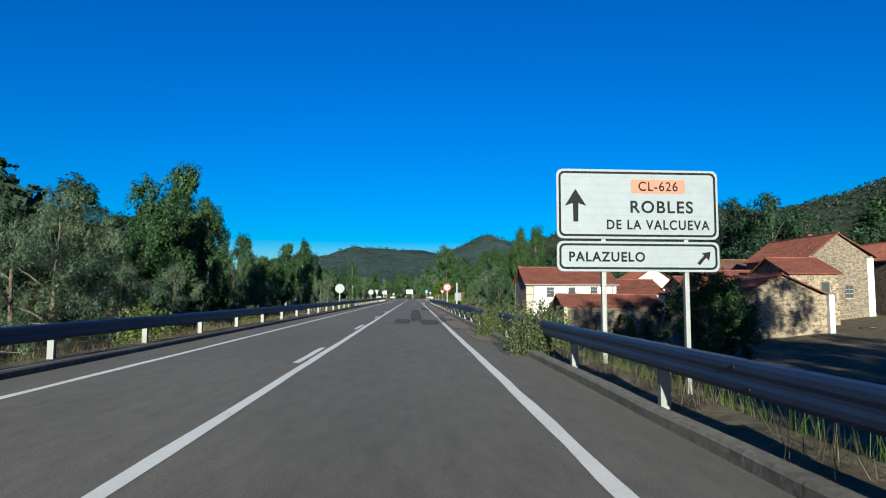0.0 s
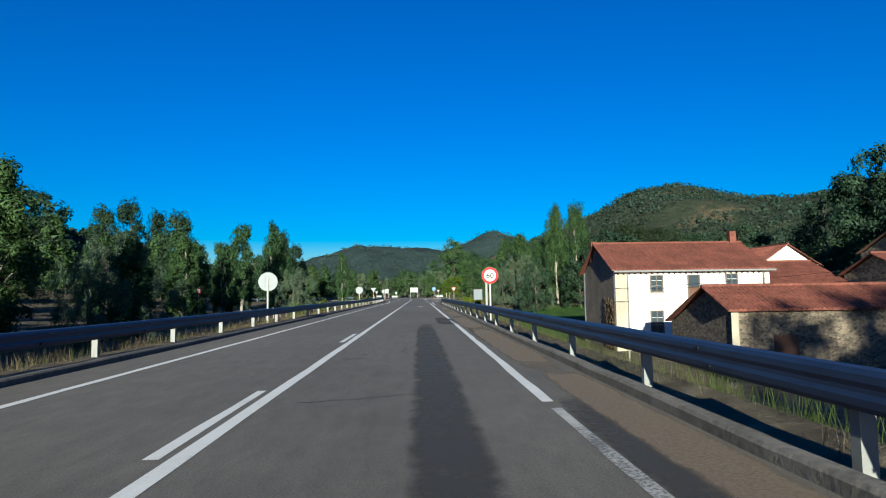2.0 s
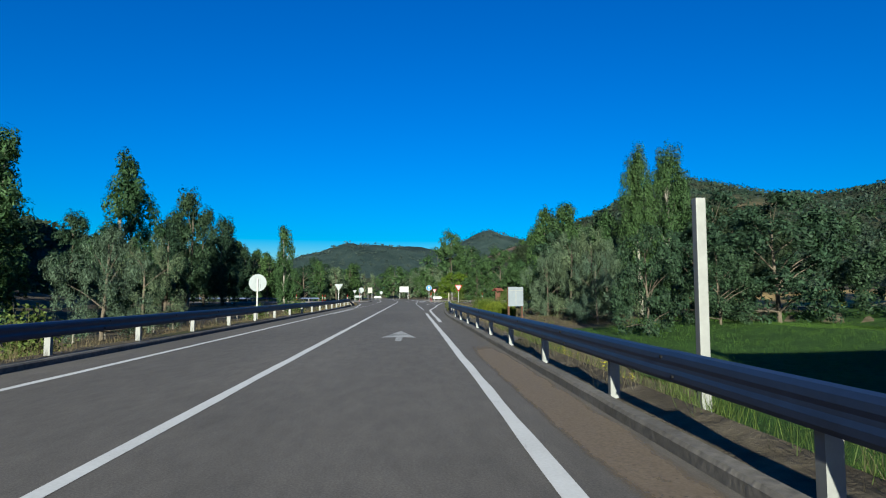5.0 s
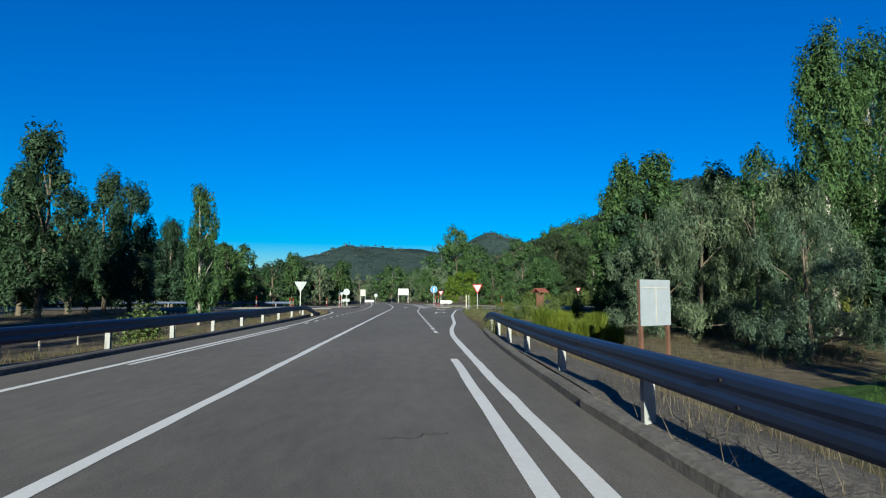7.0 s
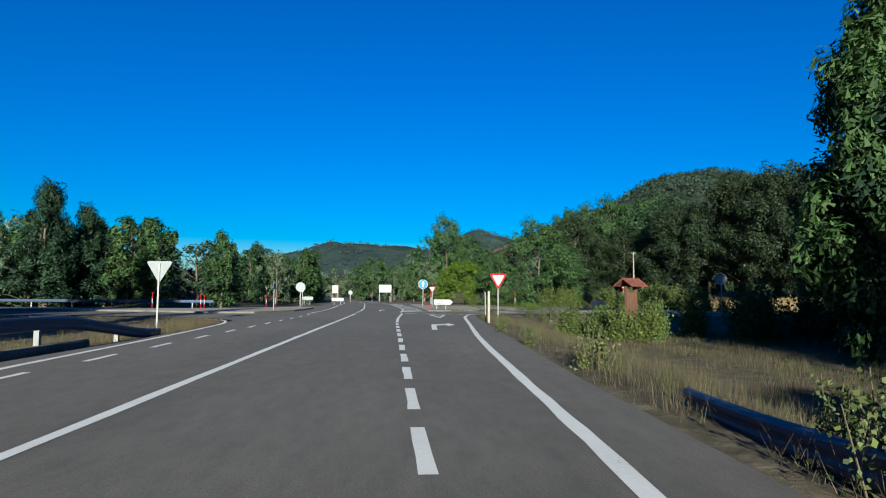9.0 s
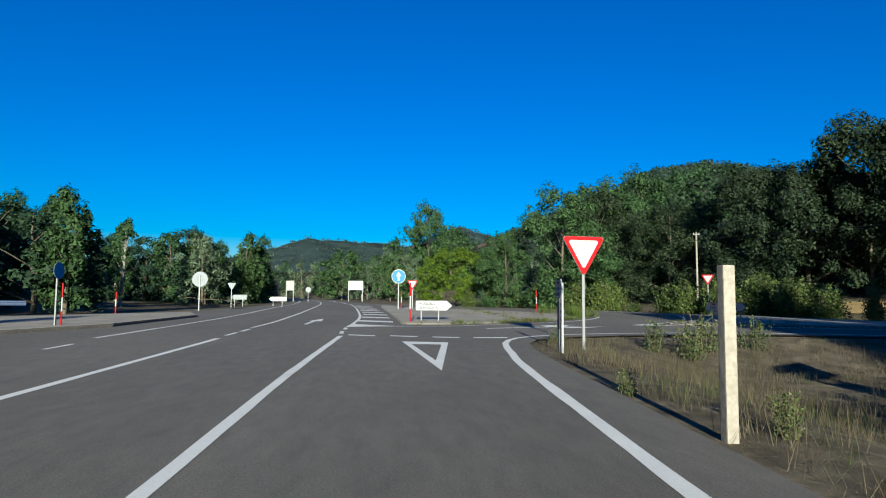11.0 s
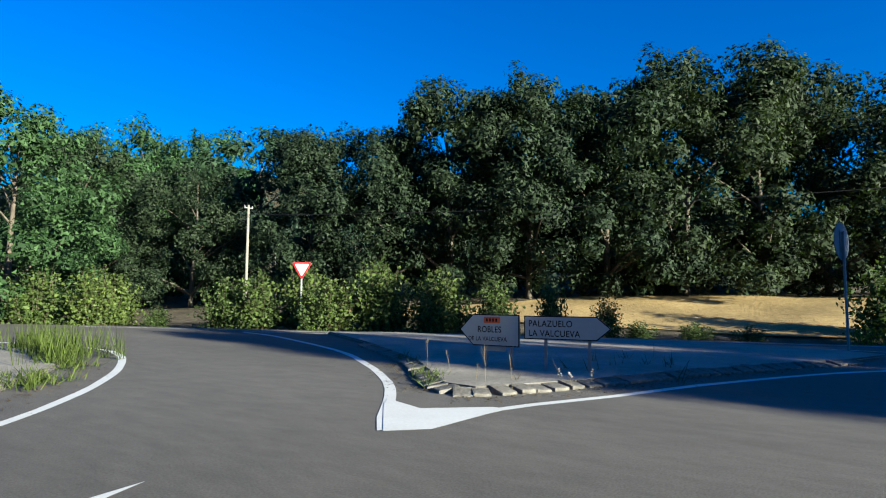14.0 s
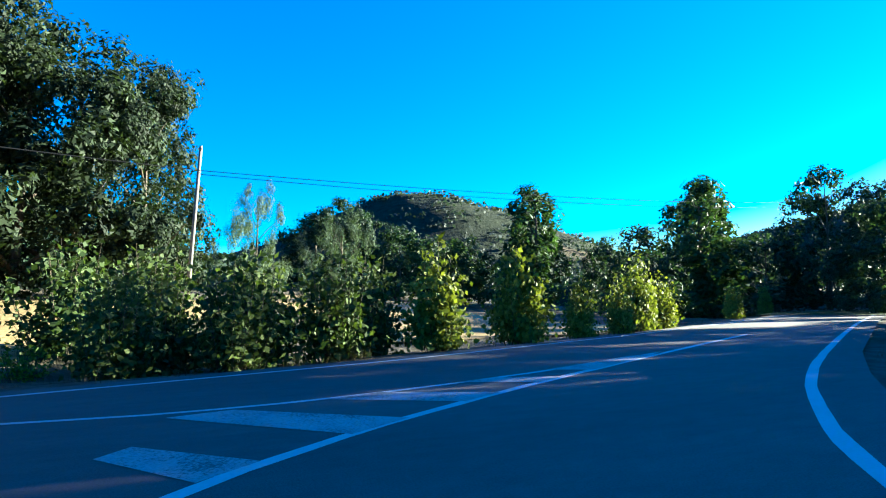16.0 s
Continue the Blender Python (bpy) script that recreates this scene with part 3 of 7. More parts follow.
ribbon("road_marking", smooth_line([(28.0, 194), (29.9, 188), (30.2, 184), (29.7, 181), (29.75, 178.6), (30.4, 175.6), (31.3, 172.6), (32.4, 169.6)], 0.8), 0.12)


def slab(name, outline, z, label):
    """A raised concrete island with a rounded kerb."""
    bm = bmesh.new()
    f = bm.faces.new([bm.verts.new((x, y, 0)) for x, y in outline])
    r = bmesh.ops.extrude_face_region(bm, geom=[f])
    for v in [g for g in r["geom"] if isinstance(g, bmesh.types.BMVert)]:
        v.co.z += z
    bmesh.ops.recalc_face_normals(bm, faces=bm.faces)
    top = [e for e in bm.edges if all(v.co.z > z / 2 for v in e.verts)]
    bmesh.ops.bevel(bm, geom=top, offset=0.04, segments=2, affect="EDGES")
    bmesh.ops.triangulate(bm, faces=[f for f in bm.faces if len(f.verts) > 4])
    ob = part(name, bm, M_CONCRETE)
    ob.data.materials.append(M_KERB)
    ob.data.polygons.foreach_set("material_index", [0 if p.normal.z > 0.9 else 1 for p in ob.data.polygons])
    return tagged(ob, label, "traffic island", kind="structure")


isl_a = [(3.55, 186.9), (3.8, 186.55), (5.2, 186.4), (6.9, 187.2), (8.6, 188.3), (10.3, 189.7), (11.7, 191.1), (13.1, 193.0), (14.6, 195.4), (15.4, 197.8), (15.4, 200), (14.3, 204), (11.8, 209.6), (7.0, 219), (2.9, 232), (2.9, 214), (3.3, 200)]
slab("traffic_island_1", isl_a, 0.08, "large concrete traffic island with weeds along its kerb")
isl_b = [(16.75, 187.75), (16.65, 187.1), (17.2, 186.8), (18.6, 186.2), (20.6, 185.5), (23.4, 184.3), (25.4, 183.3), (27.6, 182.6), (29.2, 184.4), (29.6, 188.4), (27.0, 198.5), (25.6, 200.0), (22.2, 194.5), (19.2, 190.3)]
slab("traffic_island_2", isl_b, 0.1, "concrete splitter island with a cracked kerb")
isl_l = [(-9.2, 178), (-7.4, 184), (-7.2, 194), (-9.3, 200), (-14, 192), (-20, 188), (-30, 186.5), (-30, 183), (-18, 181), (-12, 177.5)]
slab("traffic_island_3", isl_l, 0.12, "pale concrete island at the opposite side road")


def kerb(name, pts, w, h, label):
    """A concrete kerb: a bevelled section drawn along a line."""
    sec = [(-w / 2, -0.1), (-w / 2, h - 0.03), (-w / 2 + 0.03, h), (w / 2 - 0.03, h), (w / 2, h - 0.03), (w / 2, -0.25)]
    vs, fs = [], []
    for i, p in enumerate(pts):
        a, b = np.array(pts[max(0, i - 1)]), np.array(pts[min(len(pts) - 1, i + 1)])
        d = (b - a) / (np.linalg.norm(b - a) + 1e-9)
        jig = 0.012 * noise.noise((p[0], p[1] * 0.7, 2.0))
        for s, zz in sec:
            vs.append((p[0] + d[1] * (s + jig), p[1] - d[0] * (s + jig), zz + jig))
        if i:
            k = len(sec)
            for j in range(k - 1):
                fs.append(((i - 1) * k + j, i * k + j, i * k + j + 1, (i - 1) * k + j + 1))
    k = len(sec)
    fs += [tuple(range(k)), tuple(reversed(range((len(pts) - 1) * k, len(pts) * k)))]
    return tagged(raw(name, vs, fs, M_KERB), label, "kerb", kind="structure")


kerb("kerb_east", straight(2.6, -80, 2.6, 112, 0.7) + smooth_line([(2.62, 112), (2.78, 118), (3.1, 125), (3.35, 128.5)], 0.7), 0.2, 0.13, "weathered concrete kerb along the road edge")
kerb("kerb_west", straight(-6.45, -80, -6.45, 120, 0.7) + smooth_line([(-6.45, 120), (-6.5, 130), (-6.75, 142), (-7.1, 150)], 0.7), 0.26, 0.12, "weathered concrete kerb along the far road edge")


# ---------------------------------------------------------------- guardrails
def beam_section():
    """W-shaped beam section: (towards the road, height)."""
    return [(0.0, 0.0), (0.045, 0.012), (0.066, 0.05), (0.07, 0.1), (0.058, 0.138), (0.058, 0.172), (0.07, 0.21), (0.066, 0.26), (0.045, 0.298), (0.0, 0.31)]


def guardrail(name, pts, side, label, drop_from=None):
    """A steel guardrail on posts 4 m apart along pts (x, y); side is the way to the road (-1 or 1)."""
    rail = thing(name, label, "guardrail", (pts[0][0], pts[0][1], 0))
    ox, oy = pts[0]
    prof = beam_section()
    dense = []
    for (xa, ya), (xb, yb) in zip(pts, pts[1:]):
        n = max(1, round(math.hypot(xb - xa, yb - ya) / 1.0))
        for k in range(n):
            dense.append((xa + (xb - xa) * k / n, ya + (yb - ya) * k / n))
    dense.append(pts[-1])
    total = len(dense)

    def lift(i):
        y = dense[i][1]
        return 0.46 if drop_from is None or y < drop_from else 0.46 - 0.62 * sstep(drop_from, dense[-1][1], y)

    for s in range(0, total - 1, 4):
        seg = list(range(s, min(s + 5, total)))
        vs, fs = [], []
        for q, i in enumerate(seg):
            a, b = np.array(dense[max(0, i - 1)]), np.array(dense[min(total - 1, i + 1)])
            d = (b - a) / np.linalg.norm(b - a)
            nrm = np.array((-d[1], d[0])) * -side
            for back in (0.0, 0.006):
                for u, zz in prof:
                    vs.append((dense[i][0] - ox + nrm[0] * (u - back), dense[i][1] - oy + nrm[1] * (u - back), lift(i) + zz + 0.003 * (s // 4 % 2)))
            k = len(prof)
            if q:
                o0, o1 = (q - 1) * 2 * k, q * 2 * k
                for j in range(k - 1):
                    fs.append((o0 + j, o0 + j + 1, o1 + j + 1, o1 + j))
                    fs.append((o0 + k + j, o1 + k + j, o1 + k + j + 1, o0 + k + j + 1))
                fs.append((o0, o1, o1 + k, o0 + k))
                fs.append((o0 + k - 1, o0 + 2 * k - 1, o1 + 2 * k - 1, o1 + k - 1))
        raw("beam", vs, fs, M_SKYBLUE_STEEL, rail)
        # splice bolts
        if s and s < total - 4:
            i = seg[0]
            for dy, zz in ((-0.12, 0.075), (0.12, 0.235)):
                bo = place(new("splice_bolt", BOLT), rail)
                bo.location = (dense[i][0] - ox + side * 0.076, dense[i][1] - oy + dy, lift(i) + zz)
    post_me = None
    for s in range(2, total, 4):
        if drop_from is not None and dense[s][1] > drop_from + 6:
            break
        h = lift(s) + 0.26
        if post_me is None or h < 0.7:
            bm = bmesh.new()
            gz = -0.5
            box(bm, -0.06, 0.06, -0.05, -0.042, gz, h)
            box(bm, -0.06, -0.052, -0.0425, 0.05, gz, h)
            box(bm, 0.052, 0.06, -0.0425, 0.05, gz, h)
            me = bpy.data.meshes.new("post")
            bm.to_mesh(me)
            bm.free()
            me.materials.append(M_POST)
            if post_me is None:
                post_me = me
        else:
            me = post_me
        po = place(new("post", me), rail)
        po.location = (dense[s][0] - ox - side * 0.085, dense[s][1] - oy, 0)
        sp = place(new("spacer", SPACER), rail)
        sp.location = (dense[s][0] - ox - side * 0.012, dense[s][1] - oy, lift(s) + 0.155)
    return rail


_bm = box_bm(-0.016, 0.016, -0.05, 0.05, -0.08, 0.08, bevel=0.008)
SPACER = bpy.data.meshes.new("spacer")
_bm.to_mesh(SPACER)
_bm.free()
SPACER.materials.append(M_GALV)
_bm = tube_bm((-0.012, 0, 0), (0.012, 0, 0), 0.017, 0.015, 6)
BOLT = bpy.data.meshes.new("splice_bolt")
_bm.to_mesh(BOLT)
_bm.free()
BOLT.materials.append(M_BLACK)
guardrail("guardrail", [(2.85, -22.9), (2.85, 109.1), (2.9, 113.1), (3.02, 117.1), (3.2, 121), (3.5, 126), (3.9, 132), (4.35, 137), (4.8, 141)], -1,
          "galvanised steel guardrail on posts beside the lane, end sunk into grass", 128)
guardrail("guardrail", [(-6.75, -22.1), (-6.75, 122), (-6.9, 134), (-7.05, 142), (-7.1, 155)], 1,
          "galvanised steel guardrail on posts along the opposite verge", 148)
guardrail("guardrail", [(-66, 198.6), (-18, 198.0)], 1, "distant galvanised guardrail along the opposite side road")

# ---------------------------------------------------------------- signs
def at_ground(x, y):
    return (x, y, max(ground_z(x, y), -3) if off_road(x, y) > 0.25 else 0.0)


def sign_pole(ob, x, z0, z1, r=0.038, y=0.05, mat=None):
    return part("pole", box_bm(x - r, x + r, y - 0.025, y + 0.025, z0, z1, bevel=0.008), mat or M_GALV, ob)


def round_sign(x, y, zc, dia, turn, face, label, text="", z0=None, back=False):
    gz = at_ground(x, y)[2] if z0 is None else z0
    ob = thing("round_road_sign", label, "road sign", (x, y, gz), turn)
    c = zc - gz
    r = dia / 2
    part("plate", plate_bm([(px, pz + c) for px, pz in disc(r)], 0.012), M_BACK, ob)
    part("face", plate_bm([(px, pz + c) for px, pz in disc(r - 0.006)], 0.003), face, ob).location.y = -0.004
    if text == "60":
        part("rim", ring_bm([(px, pz + c) for px, pz in disc(r - 0.004)], [(px, pz + c) for px, pz in disc(r * 0.72)], -0.009), M_RED, ob, "red painted rim")
        lettering("60", r * 0.86, 0, c - r * 0.3, -0.012, M_BLACK, ob, "CENTER", 1.08, 0.001)
    elif text == "arrow":
        part("rim", ring_bm([(px, pz + c) for px, pz in disc(r - 0.004)], [(px, pz + c) for px, pz in disc(r * 0.93)], -0.009), M_WHITE, ob)
        w = r * 0.13
        shape = [(-w, c - r * 0.62), (w, c - r * 0.62), (w, c + 0.08 * r), (3 * w, c + 0.02 * r), (0, c + r * 0.68), (-3 * w, c + 0.02 * r), (-w, c + 0.08 * r)]
        part("arrow", plate_bm(shape, 0.003), M_WHITE, ob, "white upward arrow").location.y = -0.01
    elif text == "red":
        part("rim", ring_bm([(px, pz + c) for px, pz in disc(r - 0.004)], [(px, pz + c) for px, pz in disc(r * 0.7)], -0.009), M_RED, ob, "red painted rim")
    for dx in (-0.3 * r, 0.3 * r):
        part("clamp", box_bm(dx - 0.012, dx + 0.012, 0.012, 0.03, c - r * 0.6, c + r * 0.6), M_BACK, ob)
    sign_pole(ob, 0, -0.4, c + r * 0.5)
    return ob


def yield_sign(x, y, ztop, side, turn, label, gz=None):
    gz = at_ground(x, y)[2] if gz is None else gz
    ob = thing("give_way_sign", label, "road sign", (x, y, gz), turn)

    def tri(s, dz=0.0, n=4):
        h = s * 0.866
        cz = ztop - gz - side * 0.866 / 3
        rr = 0.06 * s
        pts = []
        for k, (vx, vz) in enumerate(((s / 2, h / 3), (-s / 2, h / 3), (0, -2 * h / 3))):
            L = math.hypot(vx, vz)
            cx, cz2 = vx * (1 - 2 * rr / L), vz * (1 - 2 * rr / L)
            a0 = math.atan2(vz, vx) - radians(60)
            for i in range(n + 1):
                a = a0 + radians(120) * i / n
                pts.append((cx + rr * math.cos(a), cz + cz2 + rr * math.sin(a)))
        return pts

    part("plate", plate_bm(tri(side), 0.012), M_BACK, ob)
    part("face", plate_bm(tri(side * 0.97), 0.003), M_WHITE, ob).location.y = -0.004
    part("rim", ring_bm(tri(side * 0.985), tri(side * 0.72), -0.009), M_RED, ob, "red painted rim")
    sign_pole(ob, 0, -0.6, ztop - gz - 0.1)
    return ob


M_STRIP = rough_mat("faded notice", (0.0372, 0.0279, 0.0434), (0.1054, 0.0806, 0.0992), 6, 2.0, 0.7, bump=0.1)


def arrow_panel(name, x, y, z0, w, h, turn, lines, label, right=True, badge=False, legs=(0.25, 0.75), gz=0.0, tip=0.3, rim=0.018, size=None, mat=None):
    """A pointed direction panel; x, y is its left end, seen from the front."""
    ob = thing(name, label, "direction sign", (x, y, gz), turn)
    z0 -= gz
    tip = min(tip, h * 0.6)

    def outline(m):
        o = [(m, z0 + m), (w - tip - m * 0.3, z0 + m), (w - m * 1.6, z0 + h / 2), (w - tip - m * 0.3, z0 + h - m), (m, z0 + h - m)]
        return o if right else [(w - px, pz) for px, pz in reversed(o)]

    part("panel", plate_bm(outline(0), 0.03), M_BACK, ob)
    part("border", ring_bm(outline(0), outline(rim), -0.004), M_BLACK, ob, "black border")
    part("face", plate_bm(outline(rim), 0.003), mat or M_WHITE, ob).location.y = -0.003
    if badge:
        bx = w * (0.5 if right else 0.56)
        part("road_number_plate", plate_bm(round_rect(bx - h * 0.3, bx + h * 0.3, z0 + h * 0.72, z0 + h * 0.92, 0.02), 0.003), M_ORANGE, ob, "orange plate with an unreadable number").location.y = -0.008
        for i in range(4):
            part("unreadable_mark", box_bm(bx + h * (0.113 * i - 0.21), bx + h * (0.113 * i - 0.15), -0.012, -0.009, z0 + h * 0.77, z0 + h * 0.87), M_BLACK, ob)
    for text, size_, lx, lz in lines:
        lettering(text, size_, lx, z0 + lz, -0.0045, M_BLACK, ob, "LEFT", 0.88, size_ * 0.01, 1.06)
    for f in legs:
        part("leg", box_bm(w * f - 0.026, w * f + 0.026, 0.03, 0.07, -0.3, z0 + h * 0.8, bevel=0.006), M_GALV, ob)
    return ob


def big_sign():
    """The two stacked direction panels on two steel posts."""
    x0, x1, yy = 3.18, 6.93, 13.4
    gz = ground_z(5.0, yy)
    ob = thing("direction_sign", "white two-panel road direction sign on grey steel posts", "direction sign", (x0, yy, gz), 1.2)
    w = x1 - x0
    for nm, za, zb in (("upper_panel", 2.6, 4.18), ("lower_panel", 1.86, 2.54)):
        za, zb = za - gz, zb - gz
        part(nm, plate_bm(round_rect(0, w, za, zb, 0.14), 0.04), M_SIGN, ob, "white aluminium panel with scratched seams")
        part("border", ring_bm(round_rect(0.05, w - 0.05, za + 0.05, zb - 0.05, 0.13), round_rect(0.1, w - 0.1, za + 0.1, zb - 0.1, 0.09), -0.004), M_BLACK, ob, "thin black border")
        n = 9 if nm == "upper_panel" else 4
        for i in range(1, n):
            z = za + (zb - za) * i / n
            part("panel_seam", box_bm(0.02, w - 0.02, -0.0015, 0.001, z - 0.003, z + 0.003), M_BACK, ob)
    u, l = 2.6 - gz, 1.86 - gz
    part("road_number_plate", plate_bm(round_rect(1.72, 2.98, u + 1.04, u + 1.36, 0.05), 0.003), M_FADED, ob, "faded orange road number plate").location.y = -0.005
    lettering("CL-626", 0.3, 2.35, u + 1.1, -0.01, M_BLACK, ob, "CENTER", 0.94, 0.003, 1.12)
    lettering("ROBLES", 0.38, 2.42, u + 0.6, -0.006, M_BLACK, ob, "CENTER", 1.02, 0.008, 1.16)
    lettering("DE LA VALCUEVA", 0.3, 2.33, u + 0.22, -0.006, M_BLACK, ob, "CENTER", 0.88, 0.007, 1.18)
    a = [(0.38, u + 0.38), (0.49, u + 0.38), (0.5, u + 0.8), (0.68, u + 0.74), (0.435, u + 1.12), (0.19, u + 0.74), (0.37, u + 0.8)]
    part("arrow", plate_bm(a, 0.003), M_BLACK, ob, "black straight-ahead arrow").location.y = -0.006
    lettering("PALAZUELO", 0.3, 0.26, l + 0.23, -0.006, M_BLACK, ob, "LEFT", 0.96, 0.008, 1.15)
    b = [(3.22, l + 0.2), (3.28, l + 0.15), (3.44, l + 0.33), (3.5, l + 0.25), (3.54, l + 0.46), (3.33, l + 0.43), (3.39, l + 0.38)]
    part("arrow", plate_bm(b, 0.003), M_BLACK, ob, "black slanting arrow").location.y = -0.006
    for px in (1.08, 3.0):
        part("post", box_bm(px - 0.05, px + 0.05, 0.04, 0.16, -0.4, u + 1.4, bevel=0.01), M_GALV, ob)
    return ob


big_sign()
round_sign(3.2, 59.3, 2.13, 0.78, -6, M_WHITE, "round 60 speed limit sign with red rim on a steel pole", "60")
round_sign(-7.3, 60.2, 2.0, 0.9, 183, M_WHITE, "grey back of a round road sign by the guardrail")
round_sign(-7.6, 107.4, 1.92, 0.9, 181, M_WHITE, "grey back of a round road sign farther along")
round_sign(-10.3, 205.4, 2.3, 1.1, 180, M_WHITE, "grey back of a round road sign at the side road")
round_sign(4.25, 211.6, 2.85, 1.2, 0, M_BLUE, "round blue straight-ahead arrow sign on a steel pole", "arrow", z0=0.12)
round_sign(-8.72, 182.6, 2.05, 0.6, 84, M_BLUE, "round blue sign seen edge on above a striped post", z0=0.1)
round_sign(28.6, 183.5, 2.95, 1.0, 165, M_RED, "round road sign seen nearly edge on, grey-blue back", z0=0.12)
round_sign(-20.5, 88.0, 1.9, 0.6, -8, M_WHITE, "small round sign with red rim on the track", "red")
round_sign(-8.9, 262.0, 2.0, 0.9, 180, M_WHITE, "pale back of a distant round road sign")
round_sign(-1.2, 300.0, 2.2, 0.9, 0, M_WHITE, "distant pale round road sign")
yield_sign(8.1, 175.85, 2.93, 1.3, 7, "red and white give-way sign beside the slip lane")
yield_sign(-9.95, 162.3, 2.84, 1.2, 181, "grey back of a give-way sign at the side road")
yield_sign(-14.1, 231.5, 2.5, 1.0, 180, "grey back of a distant give-way sign", gz=0.0)
yield_sign(27.9, 204.4, 3.05, 0.95, -38, "red and white give-way sign above the bushes", gz=0.0)
yield_sign(5.6, 214.5, 2.6, 1.0, -12, "red and white give-way sign behind the island", gz=0.0)
arrow_panel("direction_sign", 4.3, 188.7, 0.54, 1.82, 0.5, 6, [("PALAZUELO", 0.16, 0.14, 0.29), ("LA VALCUEVA", 0.16, 0.14, 0.09)],
            "white pointed PALAZUELO direction sign on two short legs", gz=0.08, legs=(0.16, 0.62))
arrow_panel("direction_sign", 19.0, 189.05, 0.48, 1.27, 0.58, -87, [("ROBLES", 0.16, 0.4, 0.25), ("DE LA VALCUEVA", 0.112, 0.2, 0.09)],
            "white pointed ROBLES direction sign with an orange plate", right=False, badge=True, gz=0.13, legs=(0.45, 0.86))
part("small_plate", box_bm(0.52, 0.98, 0.028, 0.036, 0.26, 0.335), M_TAN, bpy.data.objects["direction_sign.002"], "small bare plate under the panel")
arrow_panel("direction_sign", 19.03, 187.66, 0.64, 1.52, 0.41, -77, [("PALAZUELO", 0.155, 0.08, 0.225), ("LA VALCUEVA", 0.155, 0.08, 0.055)],
            "white pointed PALAZUELO direction sign on the splitter island", gz=0.13)
arrow_panel("direction_sign", 6.95, 174.68, 1.24, 0.92, 0.46, -97, [("LA VECILLA", 0.118, 0.04, 0.2), ("DE CURUEÑO", 0.092, 0.05, 0.06)],
            "dirty pointed LA VECILLA direction sign on three steel legs", badge=True, gz=-0.05, legs=(0.16, 0.46, 0.78), tip=0.2)
part("info_strip", box_bm(0.2, 0.5, 0.012, 0.024, 0.55, 1.22), M_STRIP, bpy.data.objects["direction_sign.004"], "faded purple notice strip between the legs")
arrow_panel("direction_sign", -12.5, 232.0, 0.6, 1.8, 0.55, 180, [], "pale back of a pointed direction sign by the side road", gz=0.0)
arrow_panel("direction_sign", -9.0, 226.0, 0.5, 1.9, 0.5, 0, [], "small white pointed direction sign by the side road", right=False, gz=0.0)


def board(name, x0, x1, y, z0, z1, turn, label, mat, post, gz, frame_bar=False):
    ob = thing(name, label, "sign board", (x0, y, gz), turn)
    w = x1 - x0
    part("panel", plate_bm(round_rect(0, w, z0 - gz, z1 - gz, 0.02), 0.03), mat, ob)
    for px in (0.08, w - 0.08):
        part("post", box_bm(px - 0.06, px + 0.06, 0.03, 0.15, -0.5, z1 - gz, bevel=0.012), post, ob)
    if frame_bar:
        part("crossbar", box_bm(0.02, w - 0.02, -0.02, 0, z1 - gz - 0.3, z1 - gz - 0.27), M_TAN, ob)
        part("upright_bar", box_bm(w * 0.5 - 0.015, w * 0.5 + 0.015, -0.02, 0, z0 - gz + 0.1, z1 - gz - 0.3), M_TAN, ob)
    return ob


board("sign_board", 8.35, 9.95, 125.4, 0.35, 1.95, 30, "back of a pale wooden notice board on brown posts", M_SIGN, M_WOOD, ground_z(9, 126), True)
board("sign_board", -4.0, -0.75, 296, 2.3, 4.3, -2, "large white sign board on two posts beside the far bend", M_WHITE, M_GALV, 0.0)
board("sign_board", -12.0, -10.6, 268, 1.9, 3.6, 175, "tall pale back of a road sign near the far bend", M_TAN, M_GALV, 0.0)


def striped_post(x, y, h, label, z=0.0):
    ob = thing("marker_post", label, "marker post", (x, y, z))
    seg = h / 3
    for i, m in enumerate((M_RED, M_WHITE, M_RED)):
        part("band", tube_bm((0, 0, seg * i - (0.1 if not i else 0)), (0, 0, seg * (i + 1)), 0.034, 0.034, 10), m, ob)
    part("cap", tube_bm((0, 0, h), (0, 0, h + 0.02), 0.034, 0.02, 10), M_RED, ob)
    return ob


for x, y, h, z in ((3.98, 187.35, 1.76, 0.07), (16.2, 211.5, 1.7, 0.05), (-8.72, 182.9, 1.5, 0.1), (-15.2, 186, 1.2, 0.1), (-15.8, 187, 1.2, 0.1), (-12.2, 196, 1.2, 0.1), (-21, 190, 1.5, 0.0), (4.6, 214, 1.5, 0.1)):
    striped_post(x, y, h, "red and white striped marker post", z)


def pole(x, y, h, r, label, mat, gz=None, lean=(0, 0)):
    gz = ground_z(x, y) if gz is None else gz
    ob = thing("utility_pole", label, "pole", (x, y, gz))
    ob.matrix_world = pose(x, y, gz, *lean, 0)
    part("shaft", tube_bm((0, 0, -0.5), (0, 0, h), r, r * 0.7, 10), mat, ob, smooth=True)
    part("crossarm", box_bm(-0.35, 0.35, -0.03, 0.03, h - 0.25, h - 0.18), M_GALV, ob)
    for dx in (-0.3, 0.3):
        part("insulator", tube_bm((dx, 0, h - 0.18), (dx, 0, h - 0.05), 0.035, 0.025, 8), M_WHITE, ob)
    return ob


